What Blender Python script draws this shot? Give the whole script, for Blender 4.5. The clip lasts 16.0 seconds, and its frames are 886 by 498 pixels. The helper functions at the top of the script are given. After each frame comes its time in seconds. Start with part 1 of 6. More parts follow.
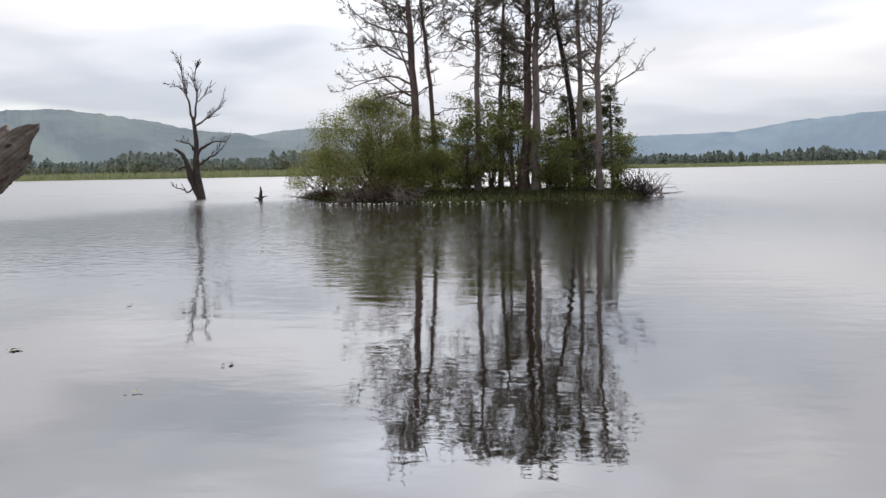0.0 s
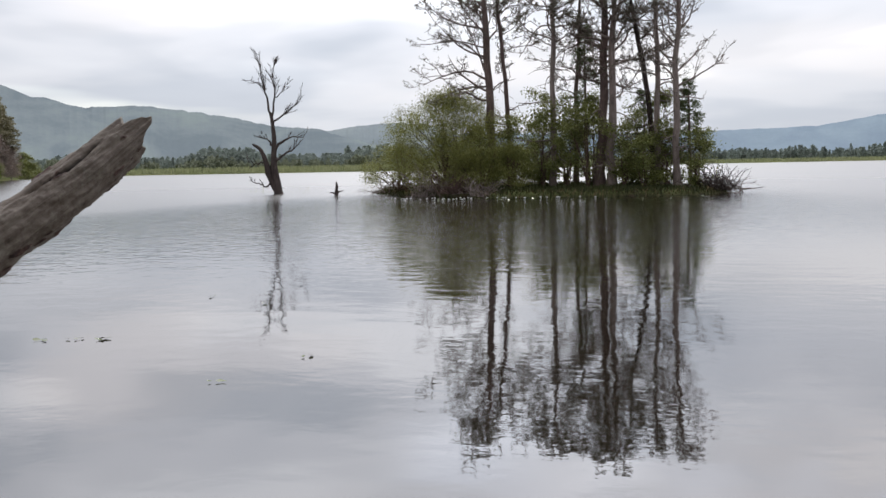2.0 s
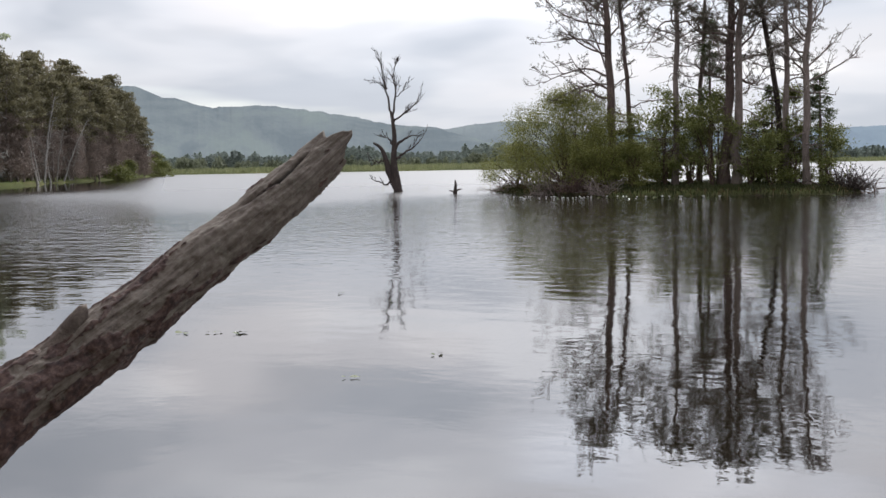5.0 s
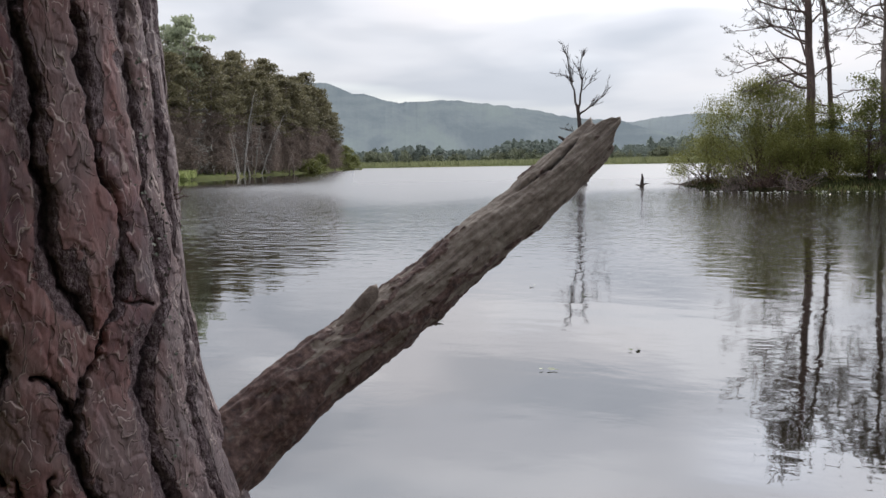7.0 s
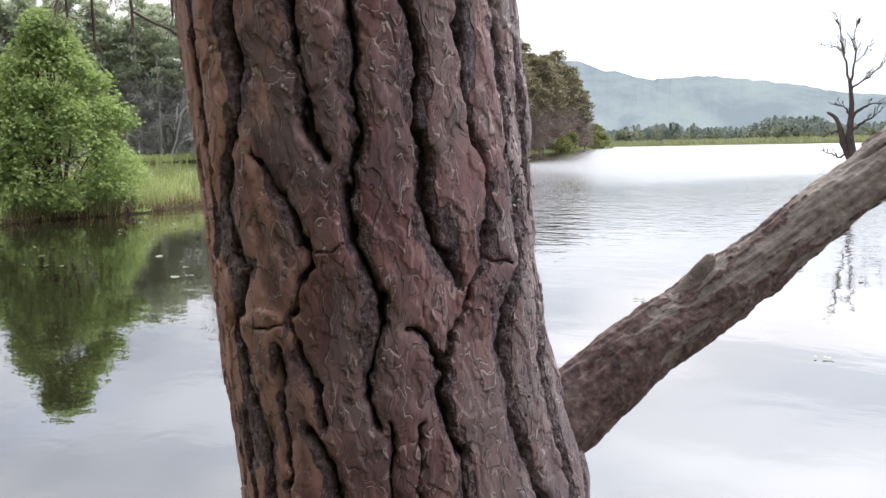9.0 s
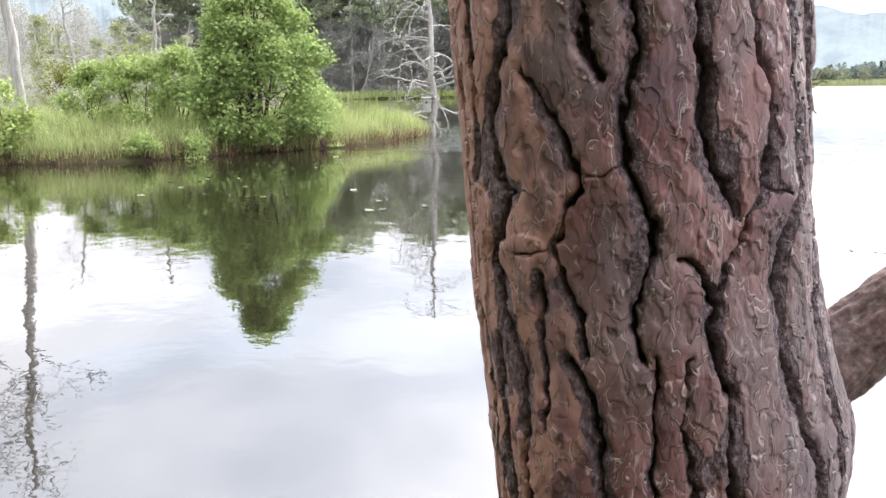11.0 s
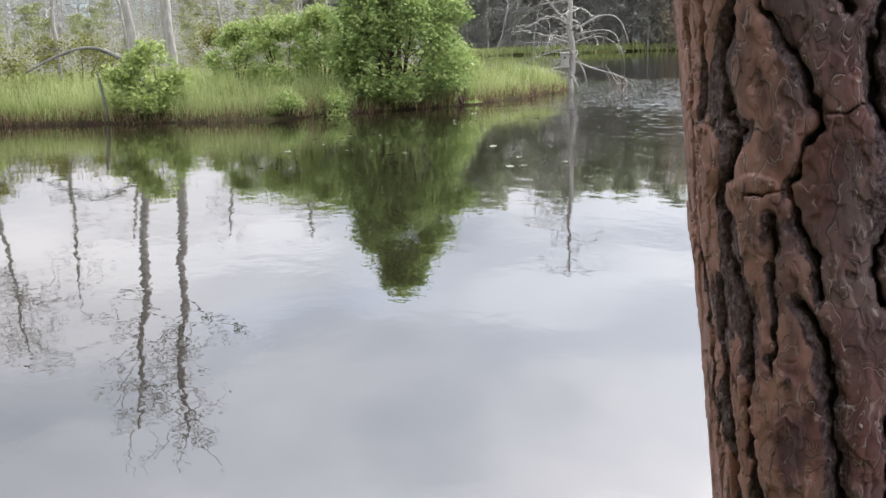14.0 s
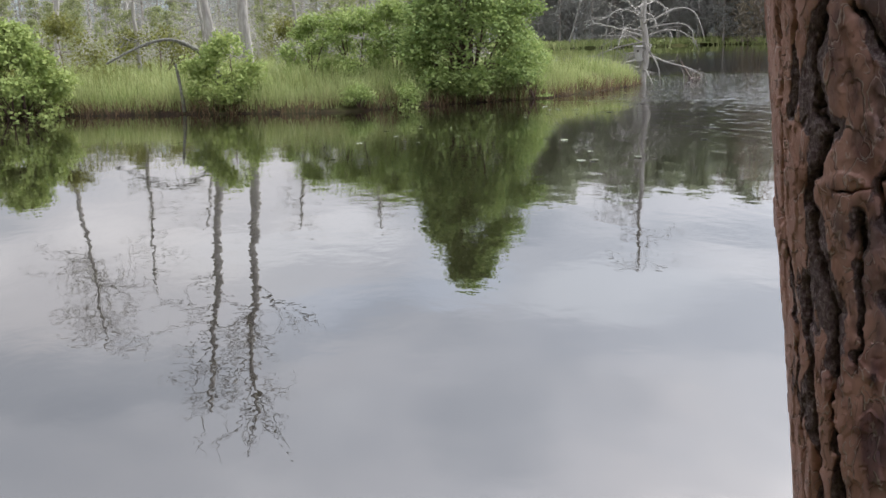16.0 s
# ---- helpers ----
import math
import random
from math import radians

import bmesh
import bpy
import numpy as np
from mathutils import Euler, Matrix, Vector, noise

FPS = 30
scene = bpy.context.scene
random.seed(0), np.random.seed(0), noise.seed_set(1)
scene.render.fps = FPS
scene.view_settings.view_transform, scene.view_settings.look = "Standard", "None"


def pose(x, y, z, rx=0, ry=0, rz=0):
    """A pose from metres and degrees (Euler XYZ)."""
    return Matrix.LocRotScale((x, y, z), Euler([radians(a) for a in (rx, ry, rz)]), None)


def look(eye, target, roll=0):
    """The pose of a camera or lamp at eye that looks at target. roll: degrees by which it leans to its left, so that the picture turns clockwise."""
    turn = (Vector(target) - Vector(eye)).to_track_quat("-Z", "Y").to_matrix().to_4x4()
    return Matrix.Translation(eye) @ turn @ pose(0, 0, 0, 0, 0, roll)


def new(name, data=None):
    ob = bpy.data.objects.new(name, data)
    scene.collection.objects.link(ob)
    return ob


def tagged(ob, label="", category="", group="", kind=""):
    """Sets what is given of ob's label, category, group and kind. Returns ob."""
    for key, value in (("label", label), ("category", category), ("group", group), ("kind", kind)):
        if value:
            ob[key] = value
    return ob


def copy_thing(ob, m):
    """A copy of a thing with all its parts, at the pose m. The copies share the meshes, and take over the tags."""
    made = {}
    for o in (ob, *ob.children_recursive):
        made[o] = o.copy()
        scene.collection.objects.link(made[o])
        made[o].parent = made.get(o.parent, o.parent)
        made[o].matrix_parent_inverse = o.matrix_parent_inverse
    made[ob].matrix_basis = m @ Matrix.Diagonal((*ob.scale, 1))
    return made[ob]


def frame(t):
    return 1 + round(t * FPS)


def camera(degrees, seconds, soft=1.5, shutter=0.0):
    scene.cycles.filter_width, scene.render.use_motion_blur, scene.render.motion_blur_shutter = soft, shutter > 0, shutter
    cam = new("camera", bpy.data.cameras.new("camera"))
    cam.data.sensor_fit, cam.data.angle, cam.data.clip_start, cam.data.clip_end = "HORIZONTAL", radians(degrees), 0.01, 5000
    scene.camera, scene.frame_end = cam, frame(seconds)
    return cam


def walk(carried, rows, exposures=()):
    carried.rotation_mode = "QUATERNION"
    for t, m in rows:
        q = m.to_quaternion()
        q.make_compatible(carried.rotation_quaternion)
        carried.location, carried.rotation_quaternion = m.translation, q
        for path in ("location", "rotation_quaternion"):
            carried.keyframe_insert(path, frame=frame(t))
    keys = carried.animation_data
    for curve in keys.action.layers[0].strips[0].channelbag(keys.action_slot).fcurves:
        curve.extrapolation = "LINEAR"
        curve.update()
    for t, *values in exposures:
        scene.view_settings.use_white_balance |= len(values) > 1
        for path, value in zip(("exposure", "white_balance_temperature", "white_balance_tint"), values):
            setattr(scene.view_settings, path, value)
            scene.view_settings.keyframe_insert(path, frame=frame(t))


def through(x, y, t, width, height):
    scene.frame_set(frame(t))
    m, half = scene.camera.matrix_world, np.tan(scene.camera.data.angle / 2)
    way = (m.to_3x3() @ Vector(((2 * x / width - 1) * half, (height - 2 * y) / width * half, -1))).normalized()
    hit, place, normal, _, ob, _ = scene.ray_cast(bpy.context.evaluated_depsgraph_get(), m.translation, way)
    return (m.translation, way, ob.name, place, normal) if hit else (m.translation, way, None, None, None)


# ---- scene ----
cam = camera(48.6, 16.0)
PATH = [
    (0, (0.214, 0.259, 1.731), (-0.178, 2.213, 1.567), -1.1),
    (0.5, (0.187, 0.274, 1.729), (-0.241, 2.221, 1.564), -1.1),
    (1, (0.19, 0.247, 1.726), (-0.277, 2.184, 1.559), -1.1),
    (1.5, (0.178, 0.252, 1.727), (-0.326, 2.181, 1.557), -1.1),
    (2, (0.173, 0.236, 1.726), (-0.364, 2.155, 1.555), -1.1),
    (2.5, (0.162, 0.227, 1.725), (-0.411, 2.136, 1.553), -1.1),
    (3, (0.145, 0.227, 1.726), (-0.465, 2.124, 1.555), -1.1),
    (5.5, (0.032, 0.108, 1.755), (-0.773, 1.931, 1.584), -1.0),
    (6, (-0.008, 0.07, 1.749), (-0.871, 1.867, 1.577), -0.9),
    (6.5, (-0.048, 0.08, 1.751), (-1.006, 1.827, 1.577), -1.0),
    (7, (-0.069, 0.081, 1.743), (-1.154, 1.752, 1.567), -1.1),
    (7.5, (-0.089, 0.063, 1.744), (-1.295, 1.648, 1.563), -1.1),
    (8, (-0.11, 0.037, 1.743), (-1.422, 1.535, 1.556), -1.2),
    (8.5, (-0.134, 0.014, 1.736), (-1.529, 1.434, 1.541), -1.2),
    (9, (-0.169, -0.005, 1.726), (-1.634, 1.34, 1.517), -1.2),
    (9.5, (-0.203, -0.017, 1.716), (-1.726, 1.259, 1.485), -1.3),
    (10, (-0.245, -0.023, 1.705), (-1.819, 1.182, 1.442), -1.3),
    (10.2, (-0.263, -0.018, 1.707), (-1.859, 1.153, 1.422), -1.0),
    (12.3, (-0.254, -0.151, 1.697), (-2.019, 0.731, 1.369), -1.7),
    (12.5, (-0.264, -0.153, 1.693), (-2.035, 0.713, 1.355), -1.6),
    (13, (-0.295, -0.152, 1.686), (-2.073, 0.686, 1.319), -1.7),
    (13.5, (-0.312, -0.145, 1.683), (-2.098, 0.667, 1.295), -1.8),
    (14, (-0.303, -0.155, 1.689), (-2.094, 0.638, 1.286), -1.8),
    (14.5, (-0.289, -0.172, 1.693), (-2.089, 0.598, 1.285), -1.7),
    (15, (-0.29, -0.186, 1.692), (-2.102, 0.553, 1.28), -1.7),
    (15.5, (-0.29, -0.189, 1.695), (-2.115, 0.515, 1.28), -1.7),
    (16, (-0.276, -0.197, 1.695), (-2.116, 0.468, 1.282), -1.6),
]
EXPOSURES = [(0, 0.19), (5.5, 0.17), (7.0, 0.18), (7.5, 0.28), (8.0, 0.54), (8.5, 0.76), (9.0, 1.14), (9.5, 1.52), (10.2, 1.82), (12.3, 1.60), (13.2, 1.33), (14.5, 1.16), (16, 0.86)]
walk(cam, [(t, look(eye, target, roll)) for t, eye, target, roll in PATH], EXPOSURES)

# ---- world, sun ----
def build_world():
    w = bpy.data.worlds.new("overcast_sky")
    scene.world = w
    w.use_nodes = True
    nt = w.node_tree
    nt.nodes.clear()
    N, L = nt.nodes.new, nt.links.new
    out, bg = N("ShaderNodeOutputWorld"), N("ShaderNodeBackground")
    sky = N("ShaderNodeTexSky")
    sky.sky_type, sky.sun_disc = "NISHITA", False
    sky.sun_elevation, sky.sun_rotation = radians(SUN_ELEVATION), radians(SUN_ROTATION)
    dim = N("ShaderNodeVectorMath")
    dim.operation = "SCALE"
    dim.inputs["Scale"].default_value = 0.11
    L(sky.outputs["Color"], dim.inputs[0])
    co, sep = N("ShaderNodeTexCoord"), N("ShaderNodeSeparateXYZ")
    L(co.outputs["Generated"], sep.inputs[0])

    def math_node(op, a, b=None, clamp=False):
        m = N("ShaderNodeMath")
        m.operation, m.use_clamp = op, clamp
        for i, v in enumerate((a, b)):
            if v is None:
                continue
            if isinstance(v, (int, float)):
                m.inputs[i].default_value = v
            else:
                L(v, m.inputs[i])
        return m.outputs[0]

    up = math_node("MAXIMUM", sep.outputs["Z"], 0.0)
    deep = math_node("ADD", up, 0.16)
    flat = N("ShaderNodeCombineXYZ")
    L(math_node("DIVIDE", sep.outputs["X"], deep), flat.inputs[0])
    L(math_node("DIVIDE", sep.outputs["Y"], deep), flat.inputs[1])

    def clouds(scale, detail, rough, offset):
        mp, n = N("ShaderNodeMapping"), N("ShaderNodeTexNoise")
        mp.inputs["Location"].default_value = offset
        L(flat.outputs[0], mp.inputs["Vector"])
        L(mp.outputs[0], n.inputs["Vector"])
        n.inputs["Scale"].default_value, n.inputs["Detail"].default_value = scale, detail
        n.inputs["Roughness"].default_value, n.inputs["Distortion"].default_value = rough, 0.25
        return n.outputs["Fac"]

    def ramp(fac, stops):
        r = N("ShaderNodeValToRGB")
        r.color_ramp.interpolation = "EASE"
        while len(r.color_ramp.elements) < len(stops):
            r.color_ramp.elements.new(0.5)
        for e, (p, c) in zip(r.color_ramp.elements, stops):
            e.position, e.color = p, (*c, 1)
        L(fac, r.inputs["Fac"])
        return r.outputs["Color"]

    big = clouds(0.62, 4, 0.45, CLOUD_SHIFT)
    body = ramp(big, [(0.34, CLOUD_DARK), (0.47, CLOUD_MID), (0.60, CLOUD_LIGHT)])
    tower = ramp(clouds(1.5, 3, 0.42, CLOUD_TOWERS), [(0.34, (0.74, 0.765, 0.80)), (0.50, (0.96, 0.96, 0.975)), (0.66, (1.19, 1.18, 1.17))])
    high = math_node("MULTIPLY", math_node("SUBTRACT", up, 0.05), 8.0, True)
    heap = N("ShaderNodeMix")
    heap.data_type, heap.blend_type = "RGBA", "MULTIPLY"
    L(high, heap.inputs["Factor"])
    L(body, heap.inputs[6])
    L(tower, heap.inputs[7])
    body = heap.outputs[2]
    veil = ramp(clouds(0.6, 3, 0.5, (7, 2, 0)), [(0.30, (0.82, 0.82, 0.82)), (0.40, (1, 1, 1))])
    mix = N("ShaderNodeMix")
    mix.data_type = "RGBA"
    L(veil, mix.inputs["Factor"])
    L(dim.outputs[0], mix.inputs["A"])
    L(body, mix.inputs["B"])
    # an even overcast grows brighter towards the zenith
    lift = math_node("MULTIPLY_ADD", up, ZENITH)
    lift.node.inputs[2].default_value = 1.0
    e, r = radians(SUN_ELEVATION), radians(SUN_ROTATION)
    toward = N("ShaderNodeVectorMath")
    toward.operation = "DOT_PRODUCT"
    toward.inputs[1].default_value = (math.sin(r) * math.cos(e), math.cos(r) * math.cos(e), math.sin(e))
    L(co.outputs["Generated"], toward.inputs[0])
    glow = math_node("MAXIMUM", toward.outputs["Value"], 0.0)
    glow = math_node("MULTIPLY_ADD", math_node("POWER", glow, 3.0), SUN_GLOW)
    glow.node.inputs[2].default_value = 1.0
    lift = math_node("MULTIPLY", lift, glow)
    scaled = N("ShaderNodeVectorMath")
    scaled.operation = "SCALE"
    L(mix.outputs["Result"], scaled.inputs[0])
    L(lift, scaled.inputs["Scale"])
    L(scaled.outputs[0], bg.inputs["Color"])
    bg.inputs["Strength"].default_value = SKY_STRENGTH
    L(bg.outputs[0], out.inputs["Surface"])


SUN_ELEVATION, SUN_ROTATION, SUN_GLOW = 40.0, -12.0, 1.25
CLOUD_SHIFT, CLOUD_TOWERS = (22.2, 5.4, 0.0), (14.4, 22.8, 0.0)
CLOUD_DARK, CLOUD_MID, CLOUD_LIGHT = (0.325, 0.345, 0.382), (0.405, 0.415, 0.443), (0.452, 0.448, 0.463)
ZENITH, SKY_STRENGTH = 1.5, 1.0
build_world()
sun = new("sun", bpy.data.lights.new("sun", "SUN"))
sun.data.energy, sun.data.angle, sun.data.color = 1.5, radians(14), (1.0, 0.96, 0.9)
sun.matrix_world = look((40 * math.sin(radians(SUN_ROTATION)), 40 * math.cos(radians(SUN_ROTATION)), 40 * math.tan(radians(SUN_ELEVATION))), (0, 0, 0))


# ---- materials ----
def material(name):
    m = bpy.data.materials.new(name)
    m.use_nodes = True
    nt = m.node_tree
    bsdf = nt.nodes["Principled BSDF"]
    return m, nt, bsdf


def node(nt, kind, **inputs):
    n = nt.nodes.new(kind)
    for k, v in inputs.items():
        n.inputs[k.replace("_", " ")].default_value = v
    return n


def ramp_of(nt, fac, stops):
    r = nt.nodes.new("ShaderNodeValToRGB")
    while len(r.color_ramp.elements) < len(stops):
        r.color_ramp.elements.new(0.5)
    for e, (p, c) in zip(r.color_ramp.elements, stops):
        e.position, e.color = p, (*c, 1)
    nt.links.new(fac, r.inputs["Fac"])
    return r.outputs["Color"]


def blend(nt, fac, a, b, how="MIX"):
    m = nt.nodes.new("ShaderNodeMix")
    m.data_type, m.blend_type = "RGBA", how
    for key, v in (("Factor", fac), ("A", a), ("B", b)):
        sock = m.inputs[key] if key == "Factor" else [s for s in m.inputs if s.name == key and s.type == "RGBA"][0]
        if isinstance(v, (int, float)):
            sock.default_value = v
        elif isinstance(v, tuple):
            sock.default_value = (*v, 1)
        else:
            nt.links.new(v, sock)
    return [s for s in m.outputs if s.type == "RGBA"][0]


def coords(nt, scale=(1, 1, 1), kind="Object"):
    co, mp = nt.nodes.new("ShaderNodeTexCoord"), nt.nodes.new("ShaderNodeMapping")
    mp.inputs["Scale"].default_value = scale
    nt.links.new(co.outputs[kind], mp.inputs["Vector"])
    return mp.outputs[0]


def noise_of(nt, vec, scale, detail=4, rough=0.55, distort=0.0):
    n = node(nt, "ShaderNodeTexNoise", Scale=scale, Detail=detail, Roughness=rough, Distortion=distort)
    nt.links.new(vec, n.inputs["Vector"])
    return n.outputs["Fac"]


def bumped(nt, bsdf, height, strength, distance):
    b = node(nt, "ShaderNodeBump", Strength=strength, Distance=distance)
    nt.links.new(height, b.inputs["Height"])
    nt.links.new(b.outputs[0], bsdf.inputs["Normal"])


def leaf_material(name, dark, light, tip, through=0.35, rough=0.5):
    """Leaves, needles or blades: each one a shade of its own, and some light passes through."""
    m, nt, bsdf = material(name)
    geo = nt.nodes.new("ShaderNodeNewGeometry")
    col = ramp_of(nt, geo.outputs["Random Per Island"], [(0.0, dark), (0.6, light), (1.0, tip)])
    big = noise_of(nt, coords(nt), 0.9, 3)
    col = blend(nt, ramp_of(nt, big, [(0.35, (0, 0, 0)), (0.7, (1, 1, 1))]), col, blend(nt, 0.45, col, tip))
    nt.links.new(col, bsdf.inputs["Base Color"])
    bsdf.inputs["Roughness"].default_value = rough
    bsdf.inputs["Specular IOR Level"].default_value = 0.3
    thin = nt.nodes.new("ShaderNodeBsdfTranslucent")
    nt.links.new(col, thin.inputs["Color"])
    mixer = node(nt, "ShaderNodeMixShader", Fac=through)
    nt.links.new(bsdf.outputs[0], mixer.inputs[1])
    nt.links.new(thin.outputs[0], mixer.inputs[2])
    nt.links.new(mixer.outputs[0], nt.nodes["Material Output"].inputs["Surface"])
    return m


def wood_material(name, dark, light, grain=(6, 6, 0.9), scale=3.0, bump=0.02, rough=0.85):
    m, nt, bsdf = material(name)
    vec = coords(nt, grain)
    fine = noise_of(nt, vec, scale, 8, 0.65, 0.4)
    broad = noise_of(nt, coords(nt), 1.3, 3)
    col = ramp_of(nt, fine, [(0.3, dark), (0.68, light)])
    col = blend(nt, ramp_of(nt, broad, [(0.4, (0, 0, 0)), (0.75, (0.6, 0.6, 0.6))]), col, dark)
    nt.links.new(col, bsdf.inputs["Base Color"])
    bsdf.inputs["Roughness"].default_value = rough
    bsdf.inputs["Specular IOR Level"].default_value = 0.25
    bumped(nt, bsdf, fine, 0.7, bump)
    return m


def branch_material():
    """Weathered wood with remains of dark red bark, most of it near the trunk and below, where it also paints in shade.
    """
    m, nt, bsdf = material("weathered_branch_wood")
    co = coords(nt)
    left, split = nt.nodes.new("ShaderNodeAttribute"), nt.nodes.new("ShaderNodeAttribute")
    left.attribute_name, split.attribute_name = "bark_and_shade", "furrow"
    along, turn, lay = nt.nodes.new("ShaderNodeAttribute"), nt.nodes.new("ShaderNodeAttribute"), nt.nodes.new("ShaderNodeCombineXYZ")
    along.attribute_name, turn.attribute_name = "along", "turn"
    nt.links.new(along.outputs["Fac"], lay.inputs[0])
    nt.links.new(turn.outputs["Fac"], lay.inputs[1])
    streak = noise_of(nt, lay.outputs[0], 1.0, 7, 0.65, 0.5)
    rough = noise_of(nt, co, 85.0, 6, 0.65, 0.2)
    blotch = noise_of(nt, co, 16.0, 6, 0.65)
    fine = blend(nt, 0.66, streak, blend(nt, 0.65, blotch, rough))
    seam = noise_of(nt, lay.outputs[0], 0.7, 3, 0.55, 0.3)
    wood = ramp_of(nt, fine, [(0.36, (0.070, 0.050, 0.040)), (0.46, (0.145, 0.112, 0.090)), (0.55, (0.205, 0.168, 0.138)), (0.66, (0.285, 0.248, 0.208))])
    bark = ramp_of(nt, rough, [(0.34, (0.028, 0.013, 0.012)), (0.5, (0.082, 0.042, 0.035)), (0.66, (0.160, 0.100, 0.082))])
    col = blend(nt, ramp_of(nt, left.outputs["Fac"], [(0.25, (0, 0, 0)), (0.6, (1, 1, 1))]), wood, bark)
    # drying cracks that run with the grain
    col = blend(nt, ramp_of(nt, seam, [(0.478, (0, 0, 0)), (0.495, (0.35, 0.35, 0.35)), (0.505, (0.35, 0.35, 0.35)), (0.522, (0, 0, 0))]), col, (0.045, 0.032, 0.026))
    lichen = ramp_of(nt, noise_of(nt, co, 38.0, 5, 0.7), [(0.56, (0, 0, 0)), (0.66, (0.55, 0.55, 0.55))])
    col = blend(nt, lichen, col, blend(nt, 0.5, col, (0.30, 0.285, 0.235)))
    col = blend(nt, ramp_of(nt, split.outputs["Fac"], [(0.3, (0, 0, 0)), (0.8, (1, 1, 1))]), col, (0.03, 0.022, 0.018))
    nt.links.new(col, bsdf.inputs["Base Color"])
    bsdf.inputs["Roughness"].default_value = 0.75
    bumped(nt, bsdf, fine, 0.7, 0.005)
    return m


def water_material():
    m, nt, bsdf = material("lake_water")
    bsdf.inputs["Base Color"].default_value = (0.012, 0.009, 0.006, 1)
    bsdf.inputs["Roughness"].default_value = 0.015
    bsdf.inputs["IOR"].default_value = WATER_IOR
    long_wave = noise_of(nt, coords(nt, (0.6, 1.0, 1.0)), 0.8, 2, 0.5, 0.3)
    ripple = noise_of(nt, coords(nt, (0.75, 1.0, 1.0)), 3.4, 3, 0.55, 0.2)
    patch = ramp_of(nt, noise_of(nt, coords(nt, (0.05, 0.11, 1)), 1.0, 3), [(0.40, (0.35, 0.35, 0.35)), (0.60, (1, 1, 1))])

    def calc(op, a, b, c=None):
        n = nt.nodes.new("ShaderNodeMath")
        n.operation = op
        for k, v in enumerate((a, b, c)):
            if isinstance(v, (int, float)):
                n.inputs[k].default_value = v
            elif v is not None:
                nt.links.new(v, n.inputs[k])
        return n.outputs[0]

    # calm near, breezy on the open lake: graded outwards to fit the camera's view
    co, gap = nt.nodes.new("ShaderNodeTexCoord"), nt.nodes.new("ShaderNodeVectorMath")
    gap.operation = "LENGTH"
    nt.links.new(co.outputs["Object"], gap.inputs[0])
    open_lake = ramp_of(nt, calc("DIVIDE", gap.outputs["Value"], 120.0), [(0.10, (0.42, 0.42, 0.42)), (0.42, (0.36, 0.36, 0.36)), (0.70, (0.8, 0.8, 0.8))])
    part_xyz = nt.nodes.new("ShaderNodeSeparateXYZ")
    nt.links.new(co.outputs["Object"], part_xyz.inputs[0])
    # a lane of breeze that runs north-west between the near bank and the wood
    across = calc("ABSOLUTE", calc("ADD", calc("ADD", part_xyz.outputs["X"], part_xyz.outputs["Y"]), 1.0), None)
    lane = ramp_of(nt, calc("DIVIDE", across, 20.0), [(0.16, (1, 1, 1)), (0.36, (0, 0, 0))])
    reach = ramp_of(nt, calc("DIVIDE", gap.outputs["Value"], 60.0), [(0.24, (0, 0, 0)), (0.50, (1, 1, 1))])
    # the water under the forest's shore lies calm
    under = nt.nodes.new("ShaderNodeMath")
    under.operation, under.use_clamp = "DIVIDE", True
    nt.links.new(calc("MULTIPLY_ADD", part_xyz.outputs["Y"], 0.78, part_xyz.outputs["X"]), under.inputs[0])
    under.inputs[1].default_value = -12.0
    calm = calc("SUBTRACT", 1.0, calc("MULTIPLY", under.outputs[0], ramp_of(nt, calc("DIVIDE", gap.outputs["Value"], 150.0), [(0.52, (0, 0, 0)), (0.70, (1, 1, 1))])))
    breeze = blend(nt, 1.0, lane, reach, "MULTIPLY")
    # the bay to the west lies in the lee of its trees
    lee = nt.nodes.new("ShaderNodeMath")
    lee.operation, lee.use_clamp = "DIVIDE", True
    nt.links.new(calc("MULTIPLY_ADD", part_xyz.outputs["X"], 0.75, part_xyz.outputs["Y"]), lee.inputs[0])
    lee.inputs[1].default_value = 18.0
    lake = calc("MULTIPLY", calc("MULTIPLY", open_lake, open_lake), calc("MULTIPLY_ADD", lee.outputs[0], 0.3, 0.7))
    wind = calc("MULTIPLY", calc("MULTIPLY_ADD", breeze, 0.9, lake), calm)
    chop = noise_of(nt, coords(nt, (0.45, 1.0, 1.0)), 1.5, 3, 0.5, 0.4)
    mid_lake = ramp_of(nt, calc("DIVIDE", gap.outputs["Value"], 60.0), [(0.22, (0, 0, 0)), (0.42, (0.10, 0.10, 0.10)), (0.62, (0.16, 0.16, 0.16)), (1.0, (0.25, 0.25, 0.25))])
    chop_by = calc("MULTIPLY_ADD", breeze, 3.4, calc("MULTIPLY", mid_lake, calc("MULTIPLY", lee.outputs[0], patch)))
    # short waves, kept round the island to fit its reflection in the camera's view
    isle_x = calc("DIVIDE", calc("ADD", part_xyz.outputs["X"], 9.0), 14.0)
    isle_y = calc("DIVIDE", calc("SUBTRACT", part_xyz.outputs["Y"], 40.0), 24.0)
    isle = ramp_of(nt, calc("DIVIDE", calc("SQRT", calc("MULTIPLY_ADD", isle_x, isle_x, calc("MULTIPLY", isle_y, isle_y)), None), 2.0), [(0.26, (1.5, 1.5, 1.5)), (0.42, (0.9, 0.9, 0.9)), (0.60, (0, 0, 0))])
    # a cat's paw of wind behind the end of the grassy bank
    px, py = part_xyz.outputs["X"], part_xyz.outputs["Y"]
